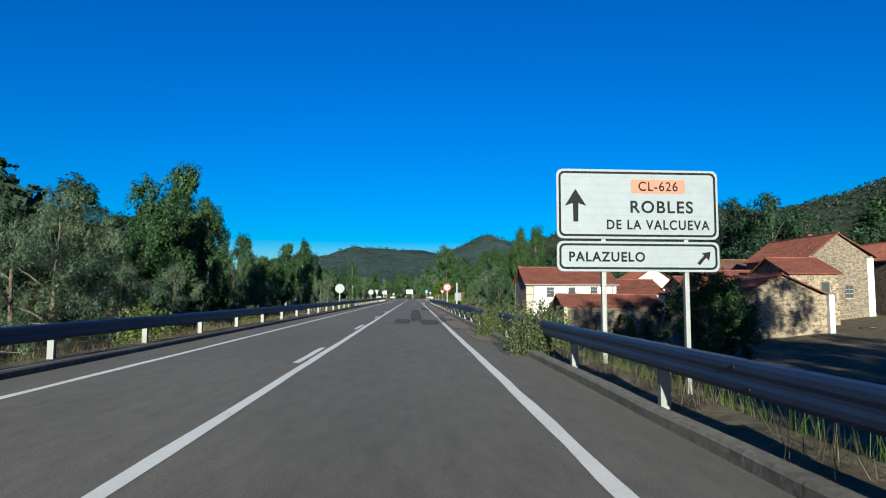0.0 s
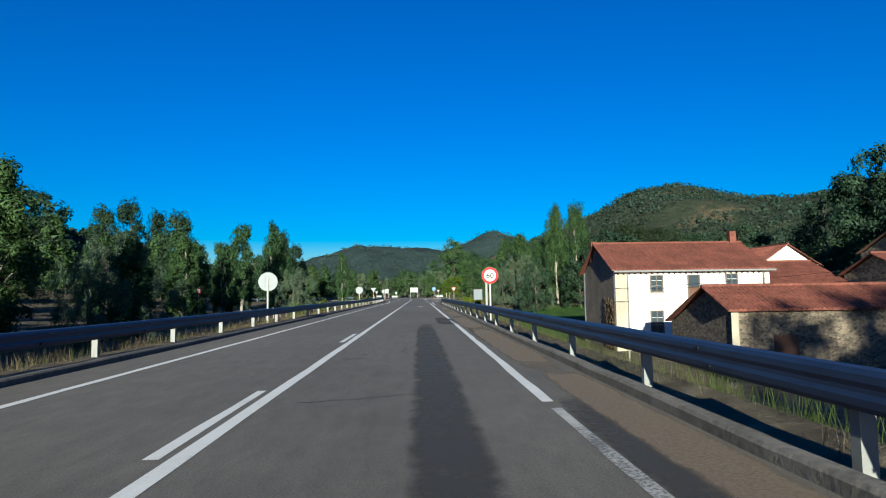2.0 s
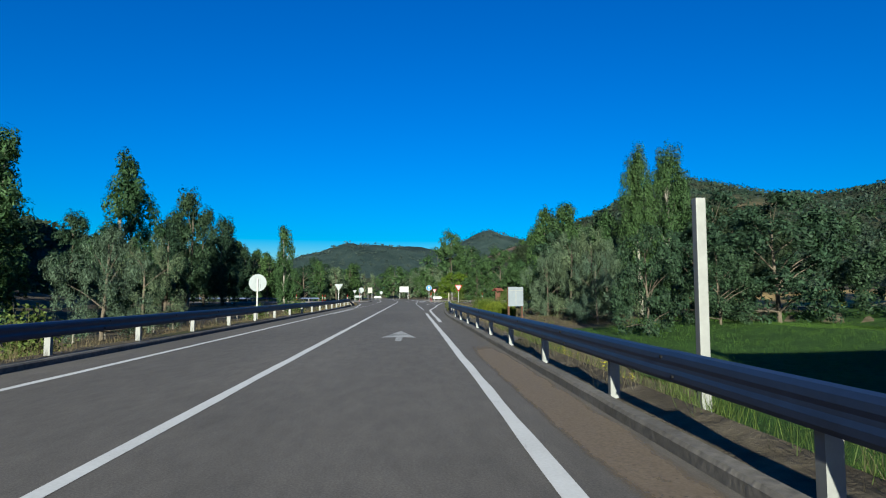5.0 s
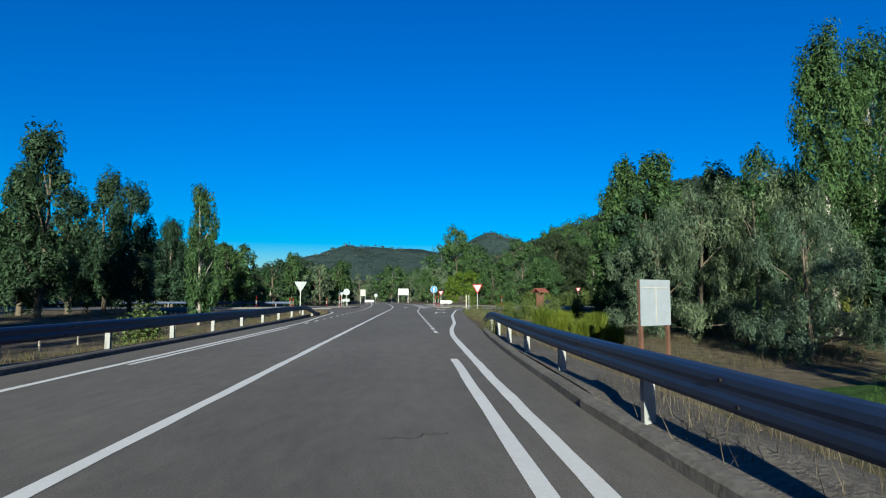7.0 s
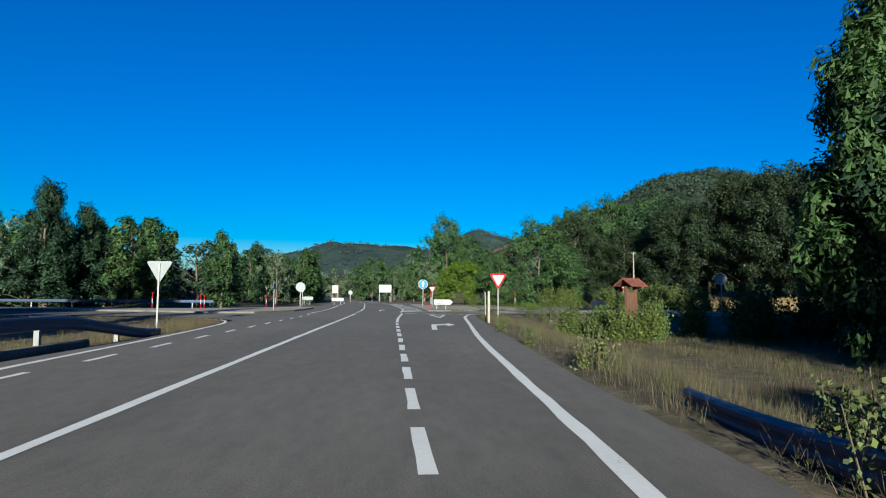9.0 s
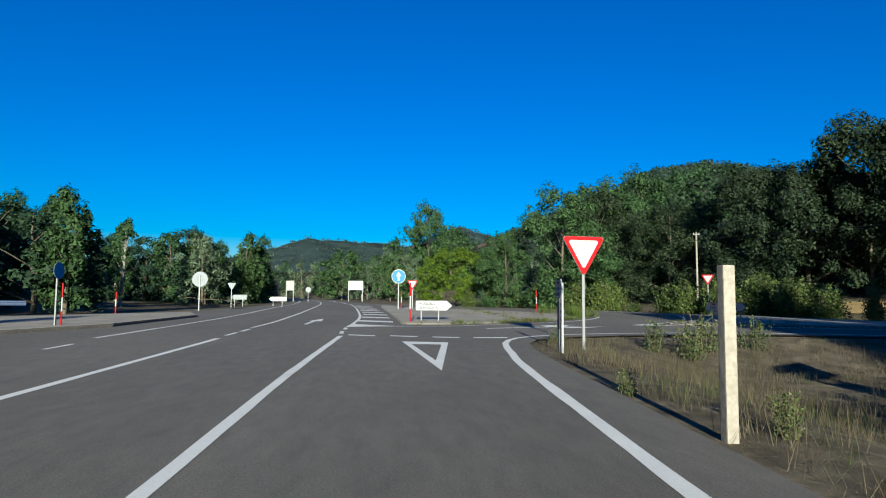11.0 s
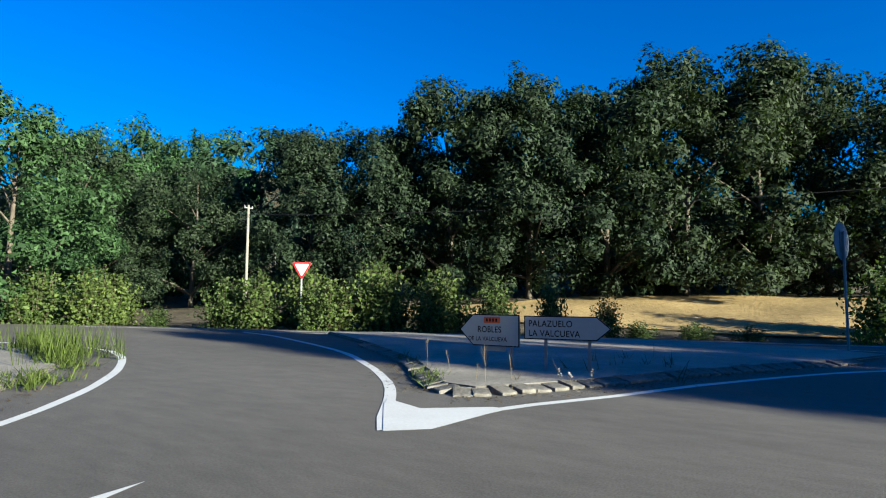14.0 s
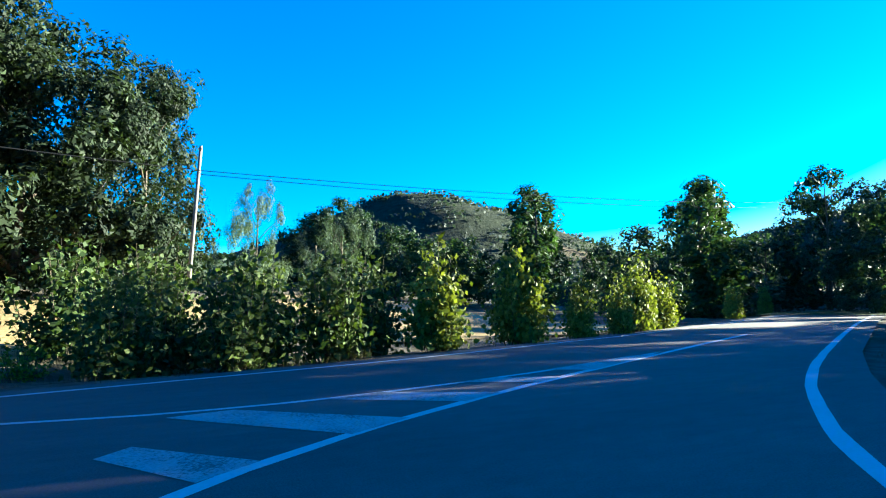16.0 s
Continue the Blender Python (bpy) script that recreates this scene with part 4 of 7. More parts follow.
pole(34.9, 218.7, 7.6, 0.12, "thin grey concrete power pole among bushes", M_GREYWOOD)
pole(55.5, 178.4, 8.6, 0.12, "leaning grey wooden power pole by the grove", M_GREYWOOD, lean=(3.5, -2))
pole(34.5, 69.0, 6.3, 0.1, "grey power pole between the village houses", M_GREYWOOD)
p = thing("concrete_post", "pale square concrete post beyond the guardrail", "post", (6.1, 87.2, ground_z(6.1, 87.2)))
part("shaft", box_bm(-0.1, 0.1, -0.1, 0.1, -0.4, 3.22 - ground_z(6.1, 87.2), bevel=0.02), M_POST, p)
p = thing("concrete_post", "grey concrete marker post on the verge", "post", (5.85, 165.3, -0.15))
part("shaft", box_bm(-0.06, 0.06, -0.06, 0.06, -0.3, 1.75, bevel=0.015), M_CONCRETE, p)


def cable(a, b, sag, label, r=0.012):
    n = 24
    cu = []
    for i in range(n + 1):
        t = i / n
        q = Vector(a).lerp(Vector(b), t)
        q.z -= sag * 4 * t * (1 - t)
        cu.append(q)
    side = (Vector(b) - Vector(a)).cross(Vector((0, 0, 1))).normalized()
    vs = [q + side * r * math.cos(k * 1.2566) + Vector((0, 0, r * math.sin(k * 1.2566))) for q in cu for k in range(5)]
    fs = [(i * 5 + k, i * 5 + (k + 1) % 5, i * 5 + 5 + (k + 1) % 5, i * 5 + 5 + k) for i in range(n) for k in range(5)]
    return tagged(raw("power_cable", vs, fs, M_BLACK), label, "cable")


cable((34.6, 218.7, 7.2), (55.1, 177.9, 8.4), 0.5, "thin black power cable between two poles", 0.02)
cable((55.1, 177.9, 8.4), (63.4, 108.5, 12.6), 0.7, "thin black power cable above the lane", 0.02)
cable((55.6, 177.9, 8.3), (64.2, 108.5, 12.2), 0.8, "second thin power cable above the lane", 0.02)
cable((13.35, 72.45, 0.6), (34.5, 68.9, 2.4), 0.3, "thin cable strung along the house front", 0.015)
cable((13.35, 72.45, 1.5), (34.5, 68.9, 3.2), 0.25, "thin cable strung along the house front", 0.015)


def kiosk():
    ob = thing("notice_shelter", "small brown wooden notice shelter with a tiled roof", "shelter", (12.9, 163.6, ground_z(12.9, 163.6)), 32)
    for px in (-0.34, 0.34):
        part("post", box_bm(px - 0.08, px + 0.08, -0.08, 0.08, -0.4, 2.7, bevel=0.015), M_WOOD, ob)
    part("notice_panel", box_bm(-0.26, 0.26, -0.04, 0.04, 0.8, 2.4, bevel=0.01), M_WOOD, ob)
    for s in (-1, 1):
        bm = bmesh.new()
        vs = [bm.verts.new(c) for c in ((-0.66, 0, 3.05), (0.66, 0, 3.05), (0.66, s * 0.56, 2.68), (-0.66, s * 0.56, 2.68), (-0.66, 0, 3.12), (0.66, 0, 3.12), (0.66, s * 0.56, 2.75), (-0.66, s * 0.56, 2.75))]
        for f in ((0, 1, 2, 3), (4, 5, 6, 7), (0, 1, 5, 4), (2, 3, 7, 6), (1, 2, 6, 5), (0, 3, 7, 4)):
            bm.faces.new([vs[i] for i in f])
        bmesh.ops.recalc_face_normals(bm, faces=bm.faces)
        part("roof_slope", bm, M_TILE, ob)
    return ob


M_TILE = rough_mat("roof tile", (0.062, 0.0186, 0.013), (0.1674, 0.0546, 0.0372), 5, 0.8, 0.85, bump=0.5)
kiosk()

# ---------------------------------------------------------------- village
def render_wall_mat(name, col, stain):
    return rough_mat(name, tuple(c * 0.82 for c in col), col, 1.6, 0.5, 0.9, bump=0.15, dist=0.01)


def stone_mat(name, cols, mortar, scale=3.6):
    """Rubble stone: cells of several tones with deep pale joints."""
    m, nt, b = mat_new(name)
    tc = nt.nodes.new("ShaderNodeTexCoord")
    mp = nt.nodes.new("ShaderNodeMapping")
    mp.inputs["Scale"].default_value = (1, 1, 1.7)
    nt.links.new(tc.outputs["Object"], mp.inputs["Vector"])
    v1 = nt.nodes.new("ShaderNodeTexVoronoi")
    v2 = nt.nodes.new("ShaderNodeTexVoronoi")
    v2.feature = "DISTANCE_TO_EDGE"
    for v in (v1, v2):
        v.inputs["Scale"].default_value = scale
        nt.links.new(mp.outputs[0], v.inputs["Vector"])
    sep = nt.nodes.new("ShaderNodeSeparateColor")
    nt.links.new(v1.outputs["Color"], sep.inputs[0])
    r = ramp_node(nt, [(0.1, cols[0]), (0.5, cols[1]), (0.9, cols[2])])
    nt.links.new(sep.outputs[0], r.inputs[0])
    e = ramp_node(nt, [(0.02, (1, 1, 1)), (0.07, (0, 0, 0))])
    nt.links.new(v2.outputs["Distance"], e.inputs[0])
    n = noise_node(nt, 9, 6, 0.7)
    rn = ramp_node(nt, [(0.3, (0.7, 0.7, 0.7)), (0.7, (1.1, 1.1, 1.1))])
    nt.links.new(n.outputs["Fac"], rn.inputs[0])
    c = mix_rgb(nt, e.outputs[0], r.outputs[0], mortar)
    nt.links.new(mix_rgb(nt, 1.0, c, rn.outputs[0], "MULTIPLY"), b.inputs["Base Color"])
    b.inputs["Roughness"].default_value = 0.95
    bp = nt.nodes.new("ShaderNodeBump")
    bp.inputs["Strength"].default_value, bp.inputs["Distance"].default_value = 0.8, 0.05
    nt.links.new(v2.outputs["Distance"], bp.inputs["Height"])
    nt.links.new(bp.outputs[0], b.inputs["Normal"])
    return m


M_LIME = render_wall_mat("white render", (0.608, 0.6, 0.568), 0.2)
M_BEIGE = render_wall_mat("beige render", (0.31, 0.279, 0.2232), 0.2)
# Brown gable render kept dark, with the wall's shade put into its colour.
M_BROWNWALL = rough_mat("shade-darkened gable render", (0.115, 0.096, 0.078), (0.195, 0.163, 0.13), 3, 0.6, 0.9, bump=0.6)
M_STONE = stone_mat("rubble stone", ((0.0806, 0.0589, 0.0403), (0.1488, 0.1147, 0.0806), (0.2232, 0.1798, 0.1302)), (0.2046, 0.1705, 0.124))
# Darker copy of the rubble stone, painting in shade on the shaded walls.
M_SHADESTONE = stone_mat("shaded rubble stone", ((0.0558, 0.0434, 0.0341), (0.1054, 0.0837, 0.062), (0.1736, 0.1364, 0.0992)), (0.124, 0.1054, 0.0806), 5.0)
M_GLASS, _nt, _b = mat_new("window glass")
_b.inputs["Base Color"].default_value = (0.03, 0.04, 0.05, 1)
_b.inputs["Roughness"].default_value = 0.08
_b.inputs["Specular IOR Level"].default_value = 0.8
M_FRAME = plain_mat("window frame", (0.0744, 0.0558, 0.0434), 0.6)
M_TILE2 = rough_mat("old roof tile", (0.062, 0.031, 0.0223), (0.1488, 0.0775, 0.0527), 4, 0.6, 0.9, bump=0.5)


def tiled_slope(x0, x1, ya, za, yb, zb, material, parent, along="x", name="roof_slope", period=0.24):
    """A roof slope from its ridge (ya, za) to its eave (yb, zb), in ridges of round tiles and stepped courses."""
    L = x1 - x0
    nu = max(8, int(L / period * 3))
    nv = max(4, int(math.hypot(yb - ya, zb - za) / 0.38))
    vs = []
    for layer in (0.0, -0.09):
        for j in range(nv + 1):
            t = j / nv
            for i in range(nu + 1):
                u = x0 + L * i / nu
                wob = 0.015 * noise.noise((u * 0.8, t * 5, za))
                if layer == 0.0:
                    z = za + (zb - za) * t + 0.045 * math.sin(2 * math.pi * u / period) + 0.02 * (j % 2) + wob + 0.05 * noise.noise((u * 0.25, t, za * 3))
                else:
                    z = za + (zb - za) * t + layer
                y = ya + (yb - ya) * t
                vs.append((u, y, z) if along == "x" else (y, u, z))
    fs = []
    k = (nu + 1) * (nv + 1)
    for j in range(nv):
        for i in range(nu):
            a = j * (nu + 1) + i
            fs.append((a, a + 1, a + nu + 2, a + nu + 1))
            fs.append((k + a, k + a + nu + 1, k + a + nu + 2, k + a + 1))
    for i in range(nu):
        for row in (0, nv):
            a = row * (nu + 1) + i
            fs.append((a, k + a, k + a + 1, a + 1))
    for j in range(nv):
        for col in (0, nu):
            a = j * (nu + 1) + col
            fs.append((a, a + nu + 1, k + a + nu + 1, k + a))
    return raw(name, vs, fs, material, parent)


def gable_house(name, label, x0, x1, y0, y1, zb, ze, zr, ridge, wall, roof, ze2=None, ry=None, over=0.3, walls=None, gable_mat=None):
    """Walls, two tiled slopes and a ridge. ridge is the axis it runs along; ze2 the other eave's height; ry where the ridge lies."""
    ob = thing(name, label, "house", (x0, y0, zb))
    w, d = x1 - x0, y1 - y0
    ze, zr = ze - zb, zr - zb
    e2 = ze if ze2 is None else ze2 - zb
    m = 0.35

    def wallmesh(nm, pts, n, mat):
        bm = bmesh.new()
        f = bm.faces.new([bm.verts.new(p) for p in pts])
        r = bmesh.ops.extrude_face_region(bm, geom=[f])
        for v in [g for g in r["geom"] if isinstance(g, bmesh.types.BMVert)]:
            v.co += Vector(n) * m
        bmesh.ops.recalc_face_normals(bm, faces=bm.faces)
        return part(nm, bm, mat, ob)

    if ridge == "x":
        q = d / 2 if ry is None else ry - y0
        wallmesh("wall", [(0, 0, -0.5), (w, 0, -0.5), (w, 0, ze), (0, 0, ze)], (0, 1, 0), wall)
        wallmesh("wall", [(0, d, -0.5), (w, d, -0.5), (w, d, e2), (0, d, e2)], (0, -1, 0), wall)
        for gx, s in ((0.003, 1), (w - 0.003, -1)):
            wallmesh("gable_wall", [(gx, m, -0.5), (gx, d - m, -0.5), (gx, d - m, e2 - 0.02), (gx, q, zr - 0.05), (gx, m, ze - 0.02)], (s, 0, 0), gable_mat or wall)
        k1, k2 = (zr - ze) / q, (zr - e2) / (d - q)
        tiled_slope(-over, w + over, q, zr + 0.1, -over, ze + 0.1 - k1 * over, roof, ob)
        tiled_slope(-over, w + over, q, zr + 0.1, d + over, e2 + 0.1 - k2 * over, roof, ob)
        part("ridge_tiles", tube_bm((-over, q, zr + 0.1), (w + over, q, zr + 0.1), 0.11, 0.11, 8), roof, ob)
    else:
        q = w / 2 if ry is None else ry - x0
        wallmesh("wall", [(0, 0, -0.5), (0, d, -0.5), (0, d, ze), (0, 0, ze)], (1, 0, 0), wall)
        wallmesh("wall", [(w, 0, -0.5), (w, d, -0.5), (w, d, e2), (w, 0, e2)], (-1, 0, 0), wall)
        for gy_, s in ((0.003, 1), (d - 0.003, -1)):
            wallmesh("gable_wall", [(m, gy_, -0.5), (w - m, gy_, -0.5), (w - m, gy_, e2 - 0.02), (q, gy_, zr - 0.05), (m, gy_, ze - 0.02)], (0, s, 0), gable_mat or wall)
        k1, k2 = (zr - ze) / q, (zr - e2) / (w - q)
        tiled_slope(-over, d + over, q, zr + 0.1, -over, ze + 0.1 - k1 * over, roof, ob, "y")
        tiled_slope(-over, d + over, q, zr + 0.1, w + over, e2 + 0.1 - k2 * over, roof, ob, "y")
        part("ridge_tiles", tube_bm((q, -over, zr + 0.1), (q, d + over, zr + 0.1), 0.11, 0.11, 8), roof, ob)
    return ob


def house_window(house, x0, x1, z0, z1, name="window", sill=True, bars=True, face_y=0.0, door=False):
    """A window or door set into the front; x along the front and z above the house's base."""
    o = part(name, box_bm(x0, x1, face_y - 0.02, face_y + 0.06, z0, z1), M_GLASS, house, "dark glass" if not door else "brown wooden door with glass")
    t = 0.07
    for a in ((x0 - 0.02, x0 + t, z0, z1), (x1 - t, x1 + 0.02, z0, z1), (x0 + t, x1 - t, z1 - t, z1), (x0 + t, x1 - t, z0, z0 + t)):
        part("frame_bar", box_bm(a[0], a[1], face_y - 0.06, face_y - 0.018, a[2], a[3]), M_FRAME, o)
    if bars:
        xm = (x0 + x1) / 2
        part("mullion", box_bm(xm - 0.03, xm + 0.03, face_y - 0.055, face_y - 0.019, z0 + t, z1 - t), M_FRAME, o)
        for f in (0.36, 0.68):
            z = z0 + (z1 - z0) * f
            part("glazing_bar", box_bm(x0 + t, x1 - t, face_y - 0.045, face_y - 0.0195, z - 0.02, z + 0.02), M_WHITE, o)
    if door:
        part("door_panel", box_bm(x0 + t, x1 - t, face_y - 0.05, face_y - 0.0195, z0 + t, z0 + 0.9), M_WOOD, o)
    if sill:
        part("sill", box_bm(x0 - 0.06, x1 + 0.06, face_y - 0.09, face_y - 0.001, z0 - 0.07, z0 - 0.005), M_CONCRETE, o)
    return o


GV = -2.8
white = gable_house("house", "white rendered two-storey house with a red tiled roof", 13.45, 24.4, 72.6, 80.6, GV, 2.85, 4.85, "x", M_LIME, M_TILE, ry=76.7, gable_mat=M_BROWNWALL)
part("corner_strip", box_bm(0.0, 0.8, -0.02, -0.002, -0.5, 5.55), M_BEIGE, white, "beige painted corner strip")
for a in ((2.45, 3.35, 4.0, 5.2), (7.8, 8.65, 4.05, 5.25), (2.4, 3.3, 1.2, 2.75), (8.6, 9.5, 1.1, 2.2)):
    house_window(white, *a)
house_window(white, 5.1, 5.95, 3.45, 5.2, "balcony_door", True, False, door=True)
house_window(white, 4.9, 6.4, 1.35, 2.85)
part("gutter", tube_bm((-0.2, -0.42, 5.46), (11.2, -0.42, 5.46), 0.07, 0.07, 8), M_GALV, white)
for gx in (0.86, 10.5):
    part("downpipe", tube_bm((gx, -0.1, -0.3), (gx, -0.1, 5.4), 0.05, 0.05, 8), M_GREYWOOD, white)
for i in range(27):
    part("rafter_tail", box_bm(0.15 + 0.4 * i, 0.24 + 0.4 * i, -0.36, -0.003, 5.3, 5.4), M_WOOD, white)
part("chimney", box_bm(10.3, 10.8, 3.9, 4.4, 7.2, 8.6, bevel=0.03), M_TILE, white, "brick chimney")
part("chimney", box_bm(-0.1, 0.35, 5.2, 5.75, 6.4, 8.0, bevel=0.03), M_TILE, white, "brick chimney")
def creeper(parent, y0, y1, z0, z1, n, seed):
    """Dry climbing stems clinging to a gable, ragged at the top."""
    rng = np.random.default_rng(seed)
    c = np.stack([-np.abs(rng.normal(scale=0.05, size=n)) - 0.015, rng.uniform(y0, y1, n), z0 + (z1 - z0) * rng.uniform(0, 1, n) ** 1.2], 1)
    c[:, 2] *= 1 - 0.22 * np.sin(c[:, 1] * 4.1) ** 2
    d = rng.normal(scale=0.35, size=(n, 3)) + np.array((0, 0, 1.0))
    d[:, 0] *= 0.2
    w = rng.normal(size=(n, 3)) * 0.016
    vs = np.stack([c - w, c + w, c + d * rng.uniform(0.08, 0.26, (n, 1))], 1).reshape(-1, 3)
    vs[:, 0] = np.minimum(vs[:, 0], -0.006)
    return foliage("dry_creeper", vs, np.arange(n * 3).reshape(-1, 3), M_CREEPER, parent, "dry brown creeper clinging to the gable")


M_CREEPER = rough_mat("dry creeper", (0.03, 0.02, 0.012), (0.1, 0.07, 0.045), 20, 1.0, 0.95, bump=0.2)
annex = gable_house("house", "white lean-to annex beside the white house", 24.45, 31.0, 74.0, 80.0, GV, 1.6, 3.4, "x", M_LIME, M_TILE, ry=78.5)
back = gable_house("house", "small white gabled house behind the annex", 32.0, 38.0, 87.5, 96, GV, 3.6, 5.5, "y", M_LIME, M_TILE)
house_window(back, 2.4, 3.3, 3.9, 5.3)
shed = gable_house("shed", "low stone shed with a sagging red tiled roof", 14.8, 24.6, 59.6, 66.6, GV, 0.38, 1.4, "x", M_SHADESTONE, M_TILE, ze2=-0.4, ry=62.0)
part("corner_post", box_bm(-0.05, 0.3, -0.06, -0.003, -0.4, 3.1), M_BEIGE, shed, "rough wooden corner post")
part("shed_door", box_bm(2.0, 3.2, -0.05, -0.003, -0.3, 1.9), M_WOOD, shed)
red = gable_house("house", "red tiled farm building with stone walls", 31.2, 38.6, 68.4, 74.6, GV, 2.35, 3.6, "x", M_STONE, M_TILE)
low = gable_house("shed", "low red-roofed outbuilding with a pale post", 29.6, 36.6, 61.4, 66.2, GV, 2.6, 4.0, "x", M_SHADESTONE, M_TILE)
brown = gable_house("house", "old stone house with a brown tiled roof", 40.0, 50.0, 76.5, 84.5, GV, 4.5, 6.2, "x", M_SHADESTONE, M_TILE2)
house_window(brown, 1.5, 2.3, 4.6, 5.6)
house_window(brown, 5.0, 5.8, 4.6, 5.6)
barn = gable_house("barn", "sunlit rubble-stone barn with a red tiled roof", 26.4, 34.0, 48.8, 58.2, GV, 1.5, 3.1, "y", M_STONE, M_TILE)
part("gate_pillar", box_bm(7.62, 8.05, -0.35, 0.15, -0.3, 4.3, bevel=0.03), M_LIME, barn, "white rendered gate pillar")
mid = gable_house("house", "stone house with a red roof and small balcony", 34.4, 39.0, 54.2, 61.0, GV, 3.5, 5.0, "x", M_STONE, M_TILE)
house_window(mid, 1.0, 1.6, 4.4, 5.5)
house_window(mid, 2.9, 3.7, 3.6, 5.5, "balcony_door", True, False, door=True)
part("balcony_rail", box_bm(2.6, 4.0, -0.45, -0.41, 3.6, 4.5), M_FRAME, mid, "thin iron balcony rail")
part("balcony_slab", box_bm(2.6, 4.0, -0.45, -0.003, 3.42, 3.55, bevel=0.02), M_CONCRETE, mid)
tall = gable_house("house", "tall stone house with a red gable roof", 39.2, 45.8, 58.6, 70.0, GV, 5.4, 7.6, "y", M_SHADESTONE, M_TILE, ry=42.2)
part("white_corner", box_bm(6.0, 6.65, -0.02, -0.002, -0.3, 8.0), M_LIME, tall, "white painted corner strip")
part("chimney", box_bm(3.4, 3.9, 5, 5.5, 9.4, 10.9, bevel=0.03), M_TILE, tall, "brick chimney")
for a in ((3.6, 4.4, 4.0, 5.3),):
    house_window(tall, *a)
end = gable_house("house", "dark shaded house with white window frames", 47.2, 56.0, 57.5, 68.0, GV, 5.0, 7.2, "y", M_SHADESTONE, M_TILE)
house_window(end, 1.0, 2.0, 4.0, 5.4)
house_window(end, 3.2, 4.2, 4.0, 5.4)


def low_wall(pts, h, t, label, mat, z0=GV):
    for (xa, ya), (xb, yb) in zip(pts, pts[1:]):
        L = math.hypot(xb - xa, yb - ya)
        ob = part("garden_wall", box_bm(0, L, -t / 2, t / 2, -0.4, h, bevel=0.02), mat)
        ob.matrix_world = pose(xa, ya, z0, 0, 0, math.degrees(math.atan2(yb - ya, xb - xa)))
        tagged(ob, label, "wall")


low_wall([(26, 58.5), (33.3, 56.5)], 1.2, 0.35, "rough low stone garden wall", M_STONE)
low_wall([(34.5, 48.2), (37.4, 53.4)], 1.1, 0.3, "pale rendered garden wall", M_LIME)
flat("village_lane", [(24, 22), (36, 18), (50, 50), (46, 57.2), (39.5, 53.6), (34.9, 47.8), (30, 40)], GV + 0.08, M_CONCRETE, "pale concrete village lane", "lane")


def parked_car(x, y, z, turn):
    """A small dark hatchback: lower body, glazed cabin, four wheels."""
    car = thing("parked_car", "small dark car parked in the village lane", "car", (x, y, z), turn)
    for nm, prof, half, mat in (("body", [(-1.95, 0.25), (1.9, 0.25), (2.0, 0.55), (1.85, 0.78), (0.95, 0.9), (-1.8, 0.92), (-2.0, 0.7)], 0.82, M_CARBODY),
                                ("cabin", [(0.9, 0.91), (0.25, 1.4), (-1.2, 1.42), (-1.78, 0.93)], 0.7, M_GLASS),
                                ("roof_panel", [(0.28, 1.4), (0.2, 1.46), (-1.15, 1.48), (-1.22, 1.41)], 0.72, M_CARBODY)):
        bm = plate_bm(prof, 2 * half)
        bmesh.ops.translate(bm, verts=bm.verts, vec=(0, -half, 0))
        bmesh.ops.bevel(bm, geom=list(bm.edges), offset=0.03, segments=2, affect="EDGES")
        part(nm, bm, mat, car)
    for wx in (-1.25, 1.25):
        for sy in (-1, 1):
            wheel = part("wheel", tube_bm((wx, sy * 0.66, 0.3), (wx, sy * 0.84, 0.3), 0.3, 0.3, 18), M_CRUMB, car, "black tyre")
            part("rim", tube_bm((wx, sy * 0.83, 0.3), (wx, sy * 0.855, 0.3), 0.18, 0.17, 14), M_GALV, wheel)
    for sy in (-0.6, 0.6):
        part("tail_light", box_bm(-2.03, -1.96, sy - 0.14, sy + 0.14, 0.62, 0.78, bevel=0.01), M_RED, car)


M_CARBODY = plain_mat("dark car paint", (0.012, 0.014, 0.018), 0.25, 0.2, 0.5)
M_CRUMB = plain_mat("tyre rubber", (0.012, 0.012, 0.012), 0.9)
parked_car(38.9, 50.6, GV + 0.085, 62)

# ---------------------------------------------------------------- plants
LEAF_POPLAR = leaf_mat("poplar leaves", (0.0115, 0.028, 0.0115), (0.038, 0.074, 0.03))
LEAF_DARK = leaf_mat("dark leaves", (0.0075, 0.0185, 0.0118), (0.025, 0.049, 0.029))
LEAF_WILLOW = leaf_mat("willow leaves", (0.026, 0.043, 0.029), (0.08, 0.115, 0.079))
LEAF_OLIVE = leaf_mat("olive leaves", (0.006, 0.0118, 0.0066), (0.026, 0.04, 0.021))
LEAF_BRIGHT = leaf_mat("bright leaves", (0.022, 0.046, 0.005), (0.062, 0.1, 0.013))
LEAF_YELLOW = leaf_mat("yellow leaves", (0.0992, 0.1116, 0.0124), (0.248, 0.2356, 0.0248))


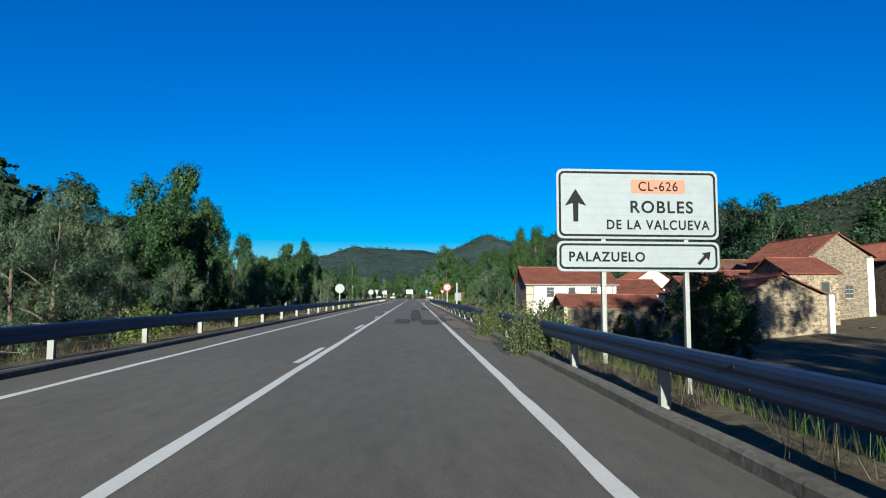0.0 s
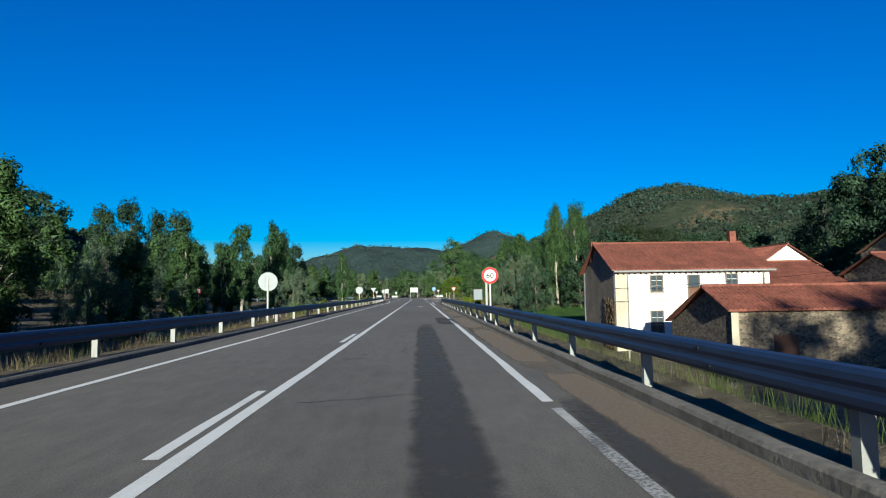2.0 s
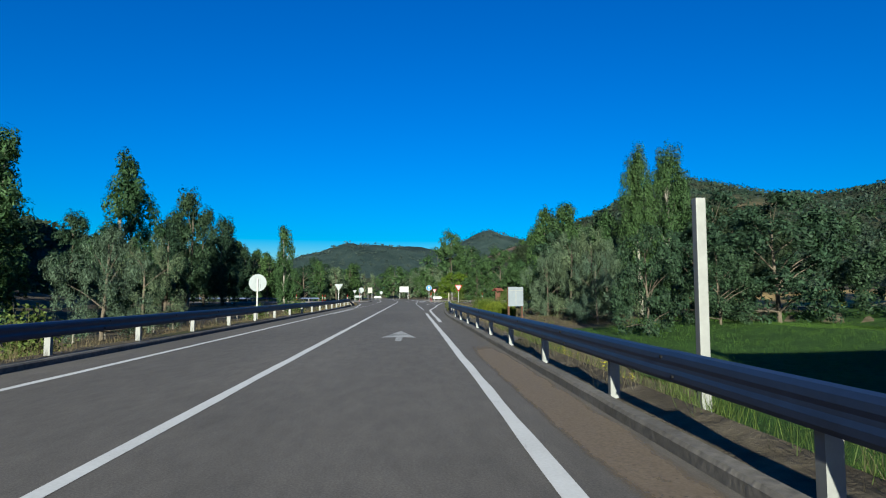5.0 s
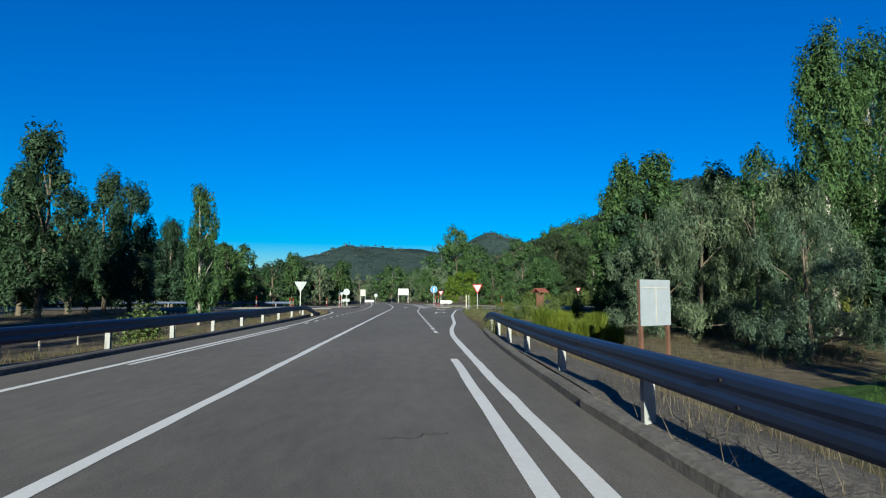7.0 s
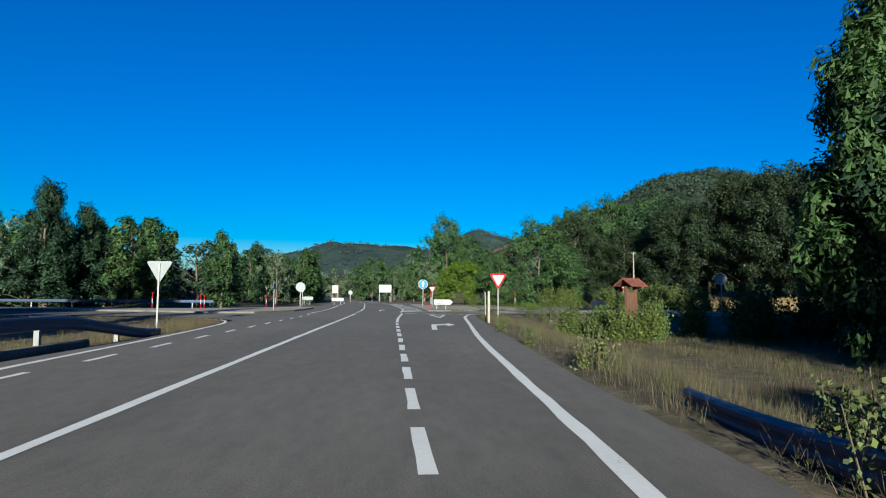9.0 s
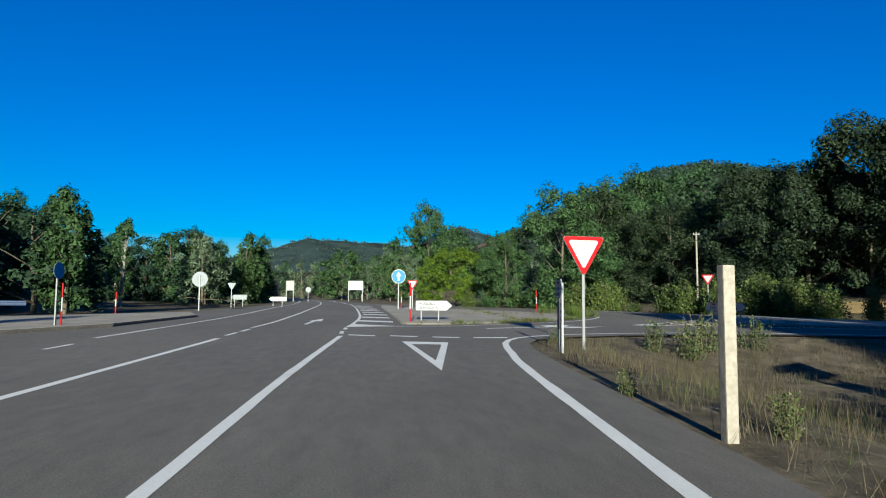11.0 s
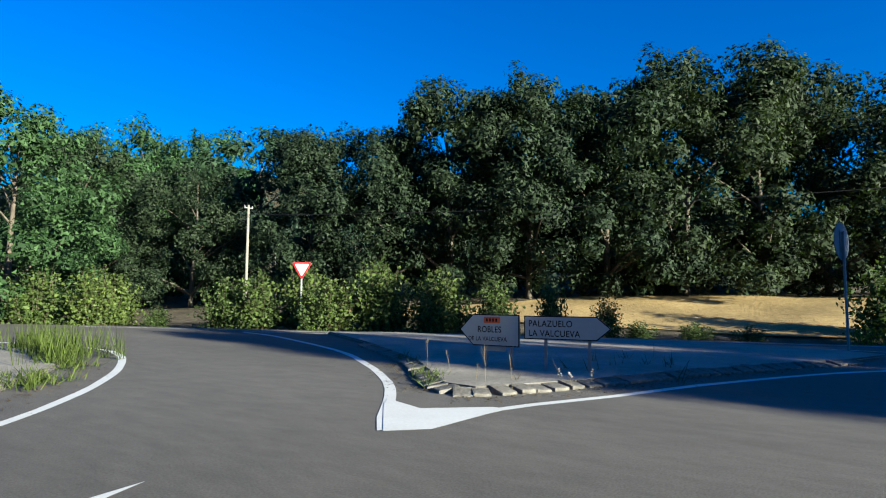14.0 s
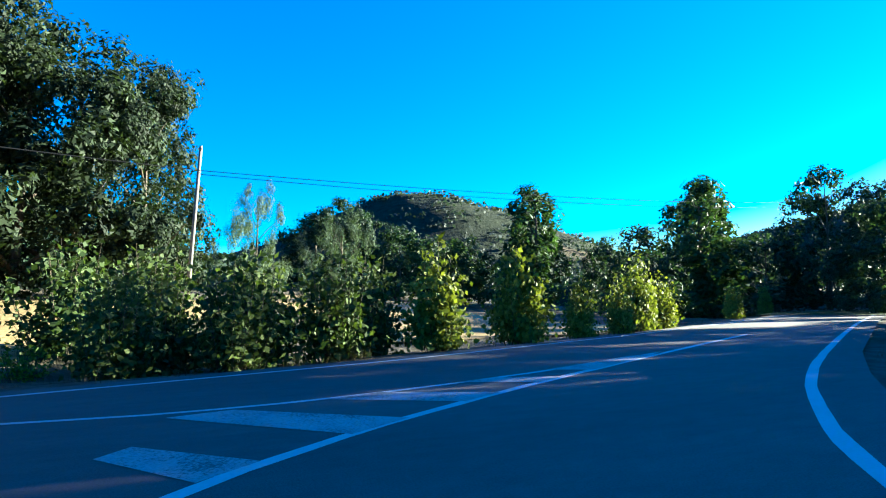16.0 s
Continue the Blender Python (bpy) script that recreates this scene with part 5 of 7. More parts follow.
def leaf_arrays(rng, lobes, count, size, slim=0.55, up=0.25, rise=0.5, clumps=9, loose=0.5):
    """Pointed leaf sprays gathered in clumps on the outer side of a cloud of lobes (x, y, z, rx, ry, rz)."""
    lob = np.repeat(np.array(lobes, float), clumps, axis=0)
    n = len(lob)
    v = rng.normal(size=(n, 3))
    v[:, 2] += 0.3
    v[:, :2] += lob[:, :2] / (np.abs(lob[:, :2]).max() + 0.1) * 0.8
    v /= np.linalg.norm(v, axis=1)[:, None]
    core = lob[:, :3] + v * lob[:, 3:6] * rng.uniform(0.45, 1.0, (n, 1))
    pick = rng.choice(n, count, p=lob[:, 3] * lob[:, 5] / (lob[:, 3] * lob[:, 5]).sum())
    u = rng.normal(size=(count, 3))
    u *= (rng.uniform(0.25, 1.0, count) ** 0.5 / np.linalg.norm(u, axis=1))[:, None]
    c = core[pick] + u * lob[pick, 3:6] * loose
    nrm = v[pick] * 0.6 + u + rng.normal(scale=0.4, size=(count, 3))
    nrm[:, 2] += up
    nrm /= np.linalg.norm(nrm, axis=1)[:, None]
    t = rng.normal(size=(count, 3))
    t[:, 2] += rise
    t -= (t * nrm).sum(1)[:, None] * nrm
    t /= np.linalg.norm(t, axis=1)[:, None] + 1e-9
    b = np.cross(nrm, t)
    s = size * rng.uniform(0.6, 1.4, count)[:, None]
    vs = np.stack([c - t * s * 0.7 + b * s * slim, c + t * s * 1.1, c - t * s * 0.7 - b * s * slim], 1).reshape(-1, 3)
    return vs, np.arange(count * 3).reshape(-1, 3)


def foliage(name, vs, fs, material, parent=None, label=""):
    me = bpy.data.meshes.new(name)
    me.from_pydata(vs.tolist(), [], fs.tolist())
    me.materials.append(material)
    me.update()
    ob = place(new(name, me), parent)
    if label:
        tagged(ob, label)
    return ob


def limb_tree(rng, height, trunk_r, lobes, lean=0.3):
    """A bent tapered trunk with limbs that reach into the lobes."""
    bm = bmesh.new()
    pts = [Vector((0, 0, -0.5))]
    top = height * 0.86
    n = 6
    for i in range(1, n + 1):
        f = i / n
        pts.append(Vector((lean * math.sin(f * 2.3 + rng.uniform(-0.2, 0.2)) * f, lean * math.sin(f * 1.7 + 1) * f, top * f)))
    for i in range(n):
        r0, r1 = trunk_r * (1 - 0.82 * i / n), trunk_r * (1 - 0.82 * (i + 1) / n)
        tube(bm, pts[i], pts[i + 1], r0, r1, 8, cap=False)
    for lx, ly, lz, rx, ry, rz in lobes[: 12]:
        f = min(0.95, max(0.12, (lz - 0.22 * height) / top))
        k = f * n
        i = min(n - 1, int(k))
        a = pts[i].lerp(pts[i + 1], k - i)
        b = Vector((lx, ly, lz))
        mid = a.lerp(b, 0.5) + Vector((0, 0, 0.06 * height * 0.3))
        r = trunk_r * (1 - 0.82 * f) * 0.5 + 0.01
        tube(bm, a, mid, r, r * 0.65, 5, cap=False)
        tube(bm, mid, b, r * 0.65, r * 0.2, 5, cap=False)
    return bm


def tree_shape(kind, rng, h):
    """The lobes of a crown; h is the height of the tree."""
    lobes = []
    if kind == "poplar":
        for i in range(58):
            f = rng.uniform(0.1, 0.97)
            w = h * 0.17 * math.sin(math.pi * min(1, (f - 0.05) / 0.95) ** 0.75) ** 0.7 + 0.15
            a = rng.uniform(0, 6.28)
            d = w * rng.uniform(0.25, 0.85)
            s = h * rng.uniform(0.045, 0.075)
            lobes.append((d * math.cos(a), d * math.sin(a), h * f, s * 0.85, s * 0.85, s * 1.7))
    elif kind == "broad":
        for i in range(54):
            f = rng.uniform(0.06, 0.93)
            w = h * 0.36 * (1 - (abs(f - 0.45) / 0.54) ** (2.2 if f > 0.45 else 5.0)) + 0.1
            a = rng.uniform(0, 6.28)
            d = w * rng.uniform(0.3, 1.0) ** 0.5
            s = h * rng.uniform(0.06, 0.13)
            lobes.append((d * math.cos(a), d * math.sin(a), h * f, s, s, s * 0.95))
    elif kind == "willow":
        for i in range(44):
            f = rng.uniform(0.03, 0.92)
            w = h * 0.46 * math.cos(f * 1.45) ** 0.6
            a = rng.uniform(0, 6.28)
            d = w * rng.uniform(0.15, 1.0) ** 0.7
            s = h * rng.uniform(0.05, 0.10)
            lobes.append((d * math.cos(a), d * math.sin(a), h * f, s * 0.8, s * 0.8, s * 1.5))
    elif kind == "sparse":
        for i in range(16):
            f = rng.uniform(0.25, 0.98)
            w = h * 0.15 * (1.05 - f) + 0.2
            a = rng.uniform(0, 6.28)
            d = w * rng.uniform(0.3, 1)
            s = h * rng.uniform(0.03, 0.06)
            lobes.append((d * math.cos(a), d * math.sin(a), h * f, s, s, s * 1.6))
    else:  # round shrub
        for i in range(150):
            f = rng.uniform(0.12, 0.92)
            w = h * 0.6 * math.sqrt(max(0.02, 1 - ((f - 0.38) / 0.58) ** 2))
            a = rng.uniform(0, 6.28)
            d = w * rng.uniform(0.6, 1.0) ** 0.5
            s = h * rng.uniform(0.07, 0.1)
            lobes.append((d * math.cos(a), d * math.sin(a), h * f, s, s, s))
    return lobes


TREES = {}


def tree_proto(key, kind, material, leaves, size, bark, seed, slim=0.55, trunk=0.016, rise=0.5):
    """Build one unit tree, 10 m high, far below sight; its copies stand in the place."""
    rng = random.Random(seed)
    nrng = np.random.default_rng(seed)
    lobes = tree_shape(kind, rng, 10.0)
    vs, fs = leaf_arrays(nrng, lobes, leaves, size, slim, 0.25, rise)
    ok = vs[:, 2].reshape(-1, 3).min(1) > 0.05
    vs = vs.reshape(-1, 3, 3)[ok].reshape(-1, 3)
    fs = np.arange(len(vs)).reshape(-1, 3)
    me_c = bpy.data.meshes.new("crown")
    me_c.from_pydata(vs.tolist(), [], fs.tolist())
    me_c.materials.append(material)
    bm = limb_tree(rng, 10.0, 10 * trunk, lobes)
    me_t = bpy.data.meshes.new("trunk")
    bm.to_mesh(me_t)
    bm.free()
    me_t.materials.append(bark)
    me_t.polygons.foreach_set("use_smooth", [True] * len(me_t.polygons))
    TREES[key] = (me_c, me_t)


def tree(key, x, y, h, wide=1.0, label="", category="tree", name="tree", turn=None, z=None, group=""):
    me_c, me_t = TREES[key]
    ob = new(name)
    ob.empty_display_size = 0.3
    rng = random.Random(int(x * 131 + y * 17))
    s = h / 10.0 * 0.93
    ob.matrix_world = Matrix.LocRotScale((x, y, (ground_z(x, y) if z is None else z) - 0.05), Euler((0, 0, rng.uniform(0, 6.28) if turn is None else turn)), (s * wide, s * wide, s))
    tagged(ob, label, category, group)
    for nm, me in (("crown", me_c), ("trunk", me_t)):
        place(new(nm, me), ob)
    return ob


tree_proto("poplar_a", "poplar", LEAF_POPLAR, 14000, 0.132, M_PALEBARK, 11, 0.34, rise=1.8)
tree_proto("poplar_b", "poplar", LEAF_POPLAR, 14000, 0.132, M_PALEBARK, 12, 0.34, rise=1.8)
tree_proto("poplar_tall", "poplar", LEAF_POPLAR, 27000, 0.084, M_PALEBARK, 15, 0.36, rise=1.8)
tree_proto("poplar_far", "poplar", LEAF_POPLAR, 3600, 0.21, M_BARK, 13, 0.4, rise=1.6)
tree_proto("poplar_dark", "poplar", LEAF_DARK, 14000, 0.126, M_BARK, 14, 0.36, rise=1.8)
tree_proto("broad_a", "broad", LEAF_OLIVE, 25000, 0.104, M_BARK, 21, 0.5)
tree_proto("broad_b", "broad", LEAF_OLIVE, 25000, 0.104, M_BARK, 22, 0.5)
tree_proto("broad_green", "broad", LEAF_POPLAR, 18000, 0.122, M_BARK, 26, 0.5)
tree_proto("broad_dark", "broad", LEAF_DARK, 11500, 0.15, M_BARK, 23, 0.5)
tree_proto("broad_far", "broad", LEAF_POPLAR, 3600, 0.23, M_BARK, 24, 0.5)
tree_proto("broad_far_dark", "broad", LEAF_DARK, 3600, 0.23, M_BARK, 25, 0.5)
tree_proto("willow_a", "willow", LEAF_WILLOW, 18000, 0.128, M_BARK, 31, 0.2, rise=2.4)
tree_proto("willow_far", "willow", LEAF_WILLOW, 2500, 0.29, M_BARK, 32, 0.26, rise=2.0)
tree_proto("sparse_a", "sparse", LEAF_POPLAR, 3500, 0.13, M_PALEBARK, 41)
tree_proto("round_bright", "round", LEAF_BRIGHT, 24000, 0.15, M_BARK, 51, 0.5)

POP = "tall green poplar with a pale trunk in the grass"
# each row: kind, place, height of the crown's top above the road, width
for key, x, y, top, w in [
    ("poplar_a", -17.4, 46, 10.8, 1.15), ("poplar_b", -19.2, 44.6, 9.7, 1.2), ("poplar_a", -15.6, 46.6, 8.4, 1.2), ("poplar_b", -16.4, 41.2, 8.2, 1.2), ("willow_a", -19, 33, 7.3, 1.2), ("willow_a", -17.2, 27, 5.7, 1.3),
    ("willow_a", -20.4, 39, 6.8, 1.2), ("willow_a", -14.2, 36.5, 3.4, 1.3), ("willow_a", -15.2, 20.5, 4.4, 1.3), ("willow_a", -14.6, 31, 3.0, 1.3), ("poplar_dark", -26, 54, 8.2, 1.5), ("poplar_dark", -23.5, 43, 9.2, 1.4), ("broad_dark", -25, 34, 8.0, 1.2),
    ("poplar_a", -20.8, 61.4, 8.1, 1.4), ("willow_a", -21.8, 74, 6.0, 1.2), ("poplar_b", -18.6, 55, 5.6, 1.4), ("willow_a", -15.5, 60, 3.6, 1.3), ("poplar_b", -24.1, 77.7, 6.2, 1.4), ("willow_a", -18.7, 73.9, 4.0, 1.2), ("poplar_a", -21.1, 86, 6.6, 1.5), ("poplar_b", -16.8, 66.5, 4.8, 1.5),
    ("poplar_b", -22.2, 91.5, 6.8, 1.4), ("poplar_a", -21.8, 99, 7.2, 1.4), ("poplar_a", -23, 110.4, 10.4, 1.2), ("poplar_b", -22.3, 124.5, 12.6, 1.05), ("willow_a", -15.1, 106.8, 4.9, 1.3), ("willow_a", -18.2, 118.5, 5.4, 1.3), ("poplar_dark", -30, 107.5, 11.6, 1.3), ("poplar_b", -28.2, 104, 9.4, 1.3),
    ("poplar_dark", -24.4, 138, 8.6, 1.4), ("poplar_dark", -26.7, 150.5, 13.7, 1.15), ("poplar_dark", -29.2, 152.5, 11.6, 1.3), ("poplar_dark", -27.4, 166.5, 12.4, 1.2), ("poplar_dark", -30.6, 168, 13.9, 1.15), ("poplar_dark", -33.6, 167, 12.0, 1.25), ("poplar_a", -15.2, 150.6, 9.5, 0.85),
    ("poplar_dark", -34, 139, 9.5, 1.4), ("broad_dark", -28, 88, 6.0, 1.2), ("broad_dark", -30, 62, 7.6, 1.2), ("poplar_dark", -34, 76, 8.4, 1.4), ("broad_dark", -40, 117, 11, 1.2), ("poplar_dark", -35, 98, 9, 1.4),
]:
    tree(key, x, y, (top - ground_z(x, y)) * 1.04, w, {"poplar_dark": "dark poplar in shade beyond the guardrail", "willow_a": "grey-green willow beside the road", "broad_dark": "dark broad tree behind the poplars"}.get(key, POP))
for key, x, y, top, w in [
    ("poplar_tall", 24.4, 138, 16.5, 0.9), ("poplar_tall", 28.6, 140, 17.2, 0.9), ("poplar_b", 17.1, 152.3, 12.4, 1.05), ("poplar_a", 20.2, 152.8, 12.9, 1.25), ("poplar_dark", 18.6, 153.6, 11.8, 1.2), ("broad_dark", 18.6, 151.4, 9.8, 0.95), ("broad_dark", 17.6, 146.5, 7.0, 0.9),
    ("willow_a", 17.2, 139.6, 8.4, 1.15), ("willow_a", 18.6, 135.9, 8.0, 1.15), ("willow_a", 18.9, 132.2, 6.6, 1.1), ("willow_a", 17.0, 129.3, 5.2, 1.1), ("willow_a", 14.8, 139.4, 6.2, 1.1), ("poplar_b", 21.5, 141, 10.5, 1.1), ("broad_dark", 16.2, 115.5, 6.4, 0.8),
    # The tree at (33.2, 139) is unseen, added to cast shade on the lane.
    ("poplar_dark", 24.5, 151, 11.5, 1.4), ("broad_dark", 27, 146.5, 11, 1.0), ("broad_dark", 26.5, 154, 9, 1.1), ("broad_dark", 21, 154.5, 8.6, 1.2), ("broad_dark", 28, 133, 9, 1.1), ("broad_dark", 33, 128, 11, 1.2), ("broad_dark", 33.2, 139, 13, 1.0), ("broad_dark", 24, 121, 5.5, 1.1),
    ("broad_a", 51, 199, 18.9, 1.0), ("broad_b", 57, 190, 19.6, 1.0), ("broad_a", 63.2, 184, 19.4, 1.0), ("broad_b", 54, 194.5, 19.6, 1.0), ("broad_a", 60.2, 186.5, 19.6, 0.95), ("broad_b", 48.5, 204, 18.3, 1.0), ("broad_a", 44, 214.5, 16.5, 1.0), ("broad_dark", 56, 203, 19.2, 1.1), ("broad_b", 46, 209, 18.2, 1.0),
    ("broad_dark", 60, 199, 19.2, 1.1), ("broad_b", 42, 220, 15.6, 1.1), ("broad_dark", 51, 214, 18.8, 1.1), ("broad_a", 38, 231, 13.8, 1.1), ("broad_dark", 68, 190, 18.8, 0.9), ("broad_b", 60, 180.4, 15.6, 0.75),
    ("broad_green", 21.8, 222, 13.2, 1.05), ("broad_green", 16.6, 226, 8.8, 1.0), ("willow_a", 17, 232, 8.4, 1.0), ("broad_dark", 46, 232, 19, 1.1), ("broad_green", 43.5, 250, 21.5, 0.9), ("broad_green", 49, 246, 21.5, 0.9), ("broad_green", 37.5, 254, 20.5, 0.9), ("broad_b", 33, 242, 16.4, 1.1), ("broad_green", 29, 236, 11, 1.0),
]:
    tree(key, x, y, (top - ground_z(x, y)) * 1.04, w, {"willow_a": "grey-green willow at the field's edge", "broad_dark": "dark leafy tree in the shaded grove or added to shade the lane"}.get(key, "tall leafy tree at the edge of the grove" if key[0] == "b" else "tall slender poplar by the green field"))
for x, y, top in ((-65, 278, 18.5), (-56.8, 277.6, 20.6), (-50.5, 275, 17.2), (-24, 226, 10.0)):
    tree("sparse_a", x, y, (top - ground_z(x, y)) * 1.04, 1.3, "thin tall tree with a bare sparse crown")
for x, y, top, w in ((-37.4, 203, 13.2, 1.2), (-39.5, 206, 13.8, 1.2), (-35.6, 207.5, 11.6, 1.3), (-56, 150, 19.8, 1.2), (-60, 148, 18.4, 1.2), (-52, 153, 18.0, 1.2), (-32.3, 279.6, 13.4, 1.3)):
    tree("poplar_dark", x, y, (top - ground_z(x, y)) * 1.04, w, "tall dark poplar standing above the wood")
tree("round_bright", 12.2, 234.8, 7.8, 1.08, "round bright yellow-green tree by the roadside", z=-0.05)
for key, x, y, top, w in (("broad_green", 18.6, 352, 32.4, 0.78), ("broad_far", 26, 356, 26, 0.9), ("broad_far", 12, 354, 25, 0.9), ("broad_far_dark", 30, 372, 28, 1.0), ("broad_far_dark", 57.5, 101, 18, 0.8), ("broad_far_dark", 62, 96, 16, 1.0), ("poplar_far", 84, 104, 20.5, 1.6), ("poplar_far", 91, 101, 18, 1.6),
                         ("broad_far_dark", 97, 149, 13.5, 1.4),
                         ("willow_a", 80, 170.5, 13.6, 0.9), ("broad_dark", 88, 160, 14.4, 1.0), ("broad_dark", 95, 154, 14.0, 1.1), ("poplar_far", 81.5, 137.5, 16.2, 1.5), ("poplar_far", 85, 134, 16.0, 1.5), ("broad_far_dark", 75, 128, 11.6, 1.2), ("poplar_far", 68.6, 122.6, 15.8, 1.5), ("broad_far_dark", 64.8, 118.5, 9.4, 1.5), ("broad_far_dark", 60.5, 114, 8.6, 1.3), ("broad_dark", 49.6, 122.5, 12.4, 1.1), ("broad_dark", 44.5, 128.5, 11.5, 1.1),
                         ("broad_dark", 51, 84.5, 17.6, 0.8), ("broad_dark", 57, 86, 15, 0.9), ("broad_green", 15.0, 30.6, 3.3, 1.0), ("broad_green", 16.6, 32.4, 2.6, 1.0), ("broad_dark", 52.4, 96.6, 18.8, 0.9), ("broad_dark", 59, 116, 16.5, 0.9), ("broad_dark", 19, 47, 1.2, 0.9), ("broad_dark", 27.5, 53.5, 1.6, 0.9), ("willow_a", 62, 168, 8, 1.2), ("broad_far_dark", 66, 84, 14, 1.0),
                         ("broad_far_dark", 100, 140, 12, 1.2)):
    tree(key, x, y, top - ground_z(x, y), w, {"poplar_far": "feathery tall tree beyond the lane", "broad_dark": "dark leafy tree among the village houses"}.get(key, "large rounded tree in the distance"))
creeper(white, 0.08, 2.4, -0.2, 3.6, 3600, 17)
rngp = random.Random(5)
for i in range(66):
    y = rngp.uniform(222, 400)
    cx = path_at(MAIN_C, y)
    side = rngp.choice((-1, 1))
    x = cx + side * (rngp.uniform(14, 75) if side < 0 else rngp.uniform(18, 80))
    if side > 0 and y < 236 or off_road(x, y) < 4:
        continue
    k = rngp.choice(("poplar_far", "broad_far", "broad_far_dark", "willow_far", "poplar_far"))
    tree(k, x, y, rngp.uniform(6, 13), rngp.uniform(1.0, 1.4), "leafy tree in the wood along the valley road", group="roadside wood")
for i in range(16):
    y = rngp.uniform(318, 362)
    tree(rngp.choice(("broad_far", "poplar_far", "willow_far")), rngp.uniform(-14, 14), y, rngp.uniform(9, 16), 1.2, "leafy tree closing the view at the bend", group="wood at the bend")
for i in range(20):
    x, y = rngp.uniform(-75, -34), rngp.uniform(196, 240)
    tree(rngp.choice(("poplar_far", "poplar_far", "broad_far_dark", "willow_far")), x, y, rngp.uniform(8.5, 12), rngp.uniform(1.0, 1.5), "leafy tree in the wood beyond the side road", group="wood beyond the side road")
for i in range(13):
    tree(rngp.choice(("broad_far_dark", "poplar_far", "broad_far_dark", "poplar_far")), -66 + 3.9 * i + rngp.uniform(-1, 1), rngp.uniform(202, 210), rngp.uniform(8.5, 11.5), rngp.uniform(1.2, 1.6), "dense dark tree behind the side road's guardrail", group="wood beyond the side road")
for i in range(26):
    t = i / 25
    x, y = (-50 + 33 * t * 1.6, 220 + 40 * t * 1.6) if t < 0.62 else (-17 - 10 * (t - 0.62) * 2.6, 260 + 48 * (t - 0.62) * 2.6)
    tree(rngp.choice(("broad_far_dark", "broad_dark", "poplar_far", "poplar_b", "willow_far")), x + rngp.uniform(-2.5, 1), y + rngp.uniform(-2, 3), rngp.uniform(8, 12.5), rngp.uniform(1.2, 1.6), "dense leafy tree at the edge of the wood by the junction", group="wood edge by the junction")
for i in range(28):
    x, y = rngp.uniform(-85, -33), rngp.uniform(30, 166)
    tree(rngp.choice(("poplar_far", "broad_far_dark", "broad_far_dark", "poplar_far")), x, y, rngp.uniform(8, 13), rngp.uniform(1.0, 1.4), "dark tree in the wood beside the river meadow", group="wood beside the meadow")
for i in range(44):
    x, y = rngp.uniform(64, 130), rngp.uniform(60, 330)
    if x < 78 and 96 < y < 196:
        continue
    tree(rngp.choice(("broad_far_dark", "broad_far", "poplar_far")), x, y, rngp.uniform(7, 12), rngp.uniform(1.0, 1.4), "tree at the foot of the wooded hill", group="wood under the hill")


def wooded(name, n, area, seed, size, label, material, leaves=14, fine=1.0, clear=190.0):
    """A far wood on the slopes: thousands of ragged crowns of leaf sprays in one mesh."""
    rng = np.random.default_rng(seed)
    x0, x1, y0, y1 = area
    spots = []
    for _ in range(n):
        x, y = rng.uniform(x0, x1), rng.uniform(y0, y1)
        z = ground_z(x, y)
        bare = noise.noise((x / 55, y / 55, 9.0))
        if z > 2.5 and bare < 0.38 and not (abs(x - 64) < 14 and abs(y - 498) < 28) and math.hypot(x - 15, max(0, y - 170)) > clear:
            spots.append((x, y, z))
    sp = np.repeat(np.array(spots), leaves, axis=0)
    m = len(sp)
    s = np.repeat(size * rng.uniform(0.6, 1.5, len(spots)), leaves)[:, None]
    v = rng.normal(size=(m, 3))
    v /= np.linalg.norm(v, axis=1)[:, None]
    v[:, 2] = np.abs(v[:, 2]) * 0.95 - 0.15
    c = sp + v * s
    nrm = v + rng.normal(scale=0.5, size=(m, 3))
    nrm /= np.linalg.norm(nrm, axis=1)[:, None]
    t = np.cross(nrm, rng.normal(size=(m, 3)))
    t /= np.linalg.norm(t, axis=1)[:, None] + 1e-9
    b = np.cross(nrm, t)
    q = s * fine * rng.uniform(0.3, 0.62, (m, 1))
    vs = np.stack([c - t * q, c + b * q * 0.7, c + t * q, c - b * q * 0.7], 1).reshape(-1, 3)
    ob = foliage(name, vs, np.arange(m * 4).reshape(-1, 4), material)
    return tagged(ob, label, "wood", kind="stuff")


LEAF_HILL = leaf_mat("hill wood", (0.0095, 0.0205, 0.016), (0.026, 0.044, 0.032), gaps=0.9)
# Ridge leaves are tinted bluish to paint in the haze of distance.
LEAF_HAZE_RIDGE = leaf_mat("hazy ridge scrub", (0.018, 0.03, 0.03), (0.034, 0.048, 0.046))
wooded("hill_wood", 11500, (60, 520, 150, 720), 3, 2.6, "dense green wood covering the hillside", LEAF_HILL, 8, 0.7)
wooded("hill_wood", 1500, (80, 205, 40, 360), 13, 3.0, "wood at the foot of the hill", LEAF_HILL, 50, 0.36, 70.0)
wooded("hill_wood", 5200, (-330, -52, 20, 330), 4, 2.6, "dark wood covering the slope", LEAF_HILL, 14, 0.8, 60.0)
wooded("hill_wood", 2600, (160, 480, -440, 110), 6, 3.0, "wood on the hill behind the village", LEAF_HAZE_RIDGE, 10, 0.65)
wooded("hill_wood", 1500, (-420, 420, 1150, 1560), 7, 4.2, "scattered wood on the far ridge", LEAF_HAZE_RIDGE, 8, 0.6)
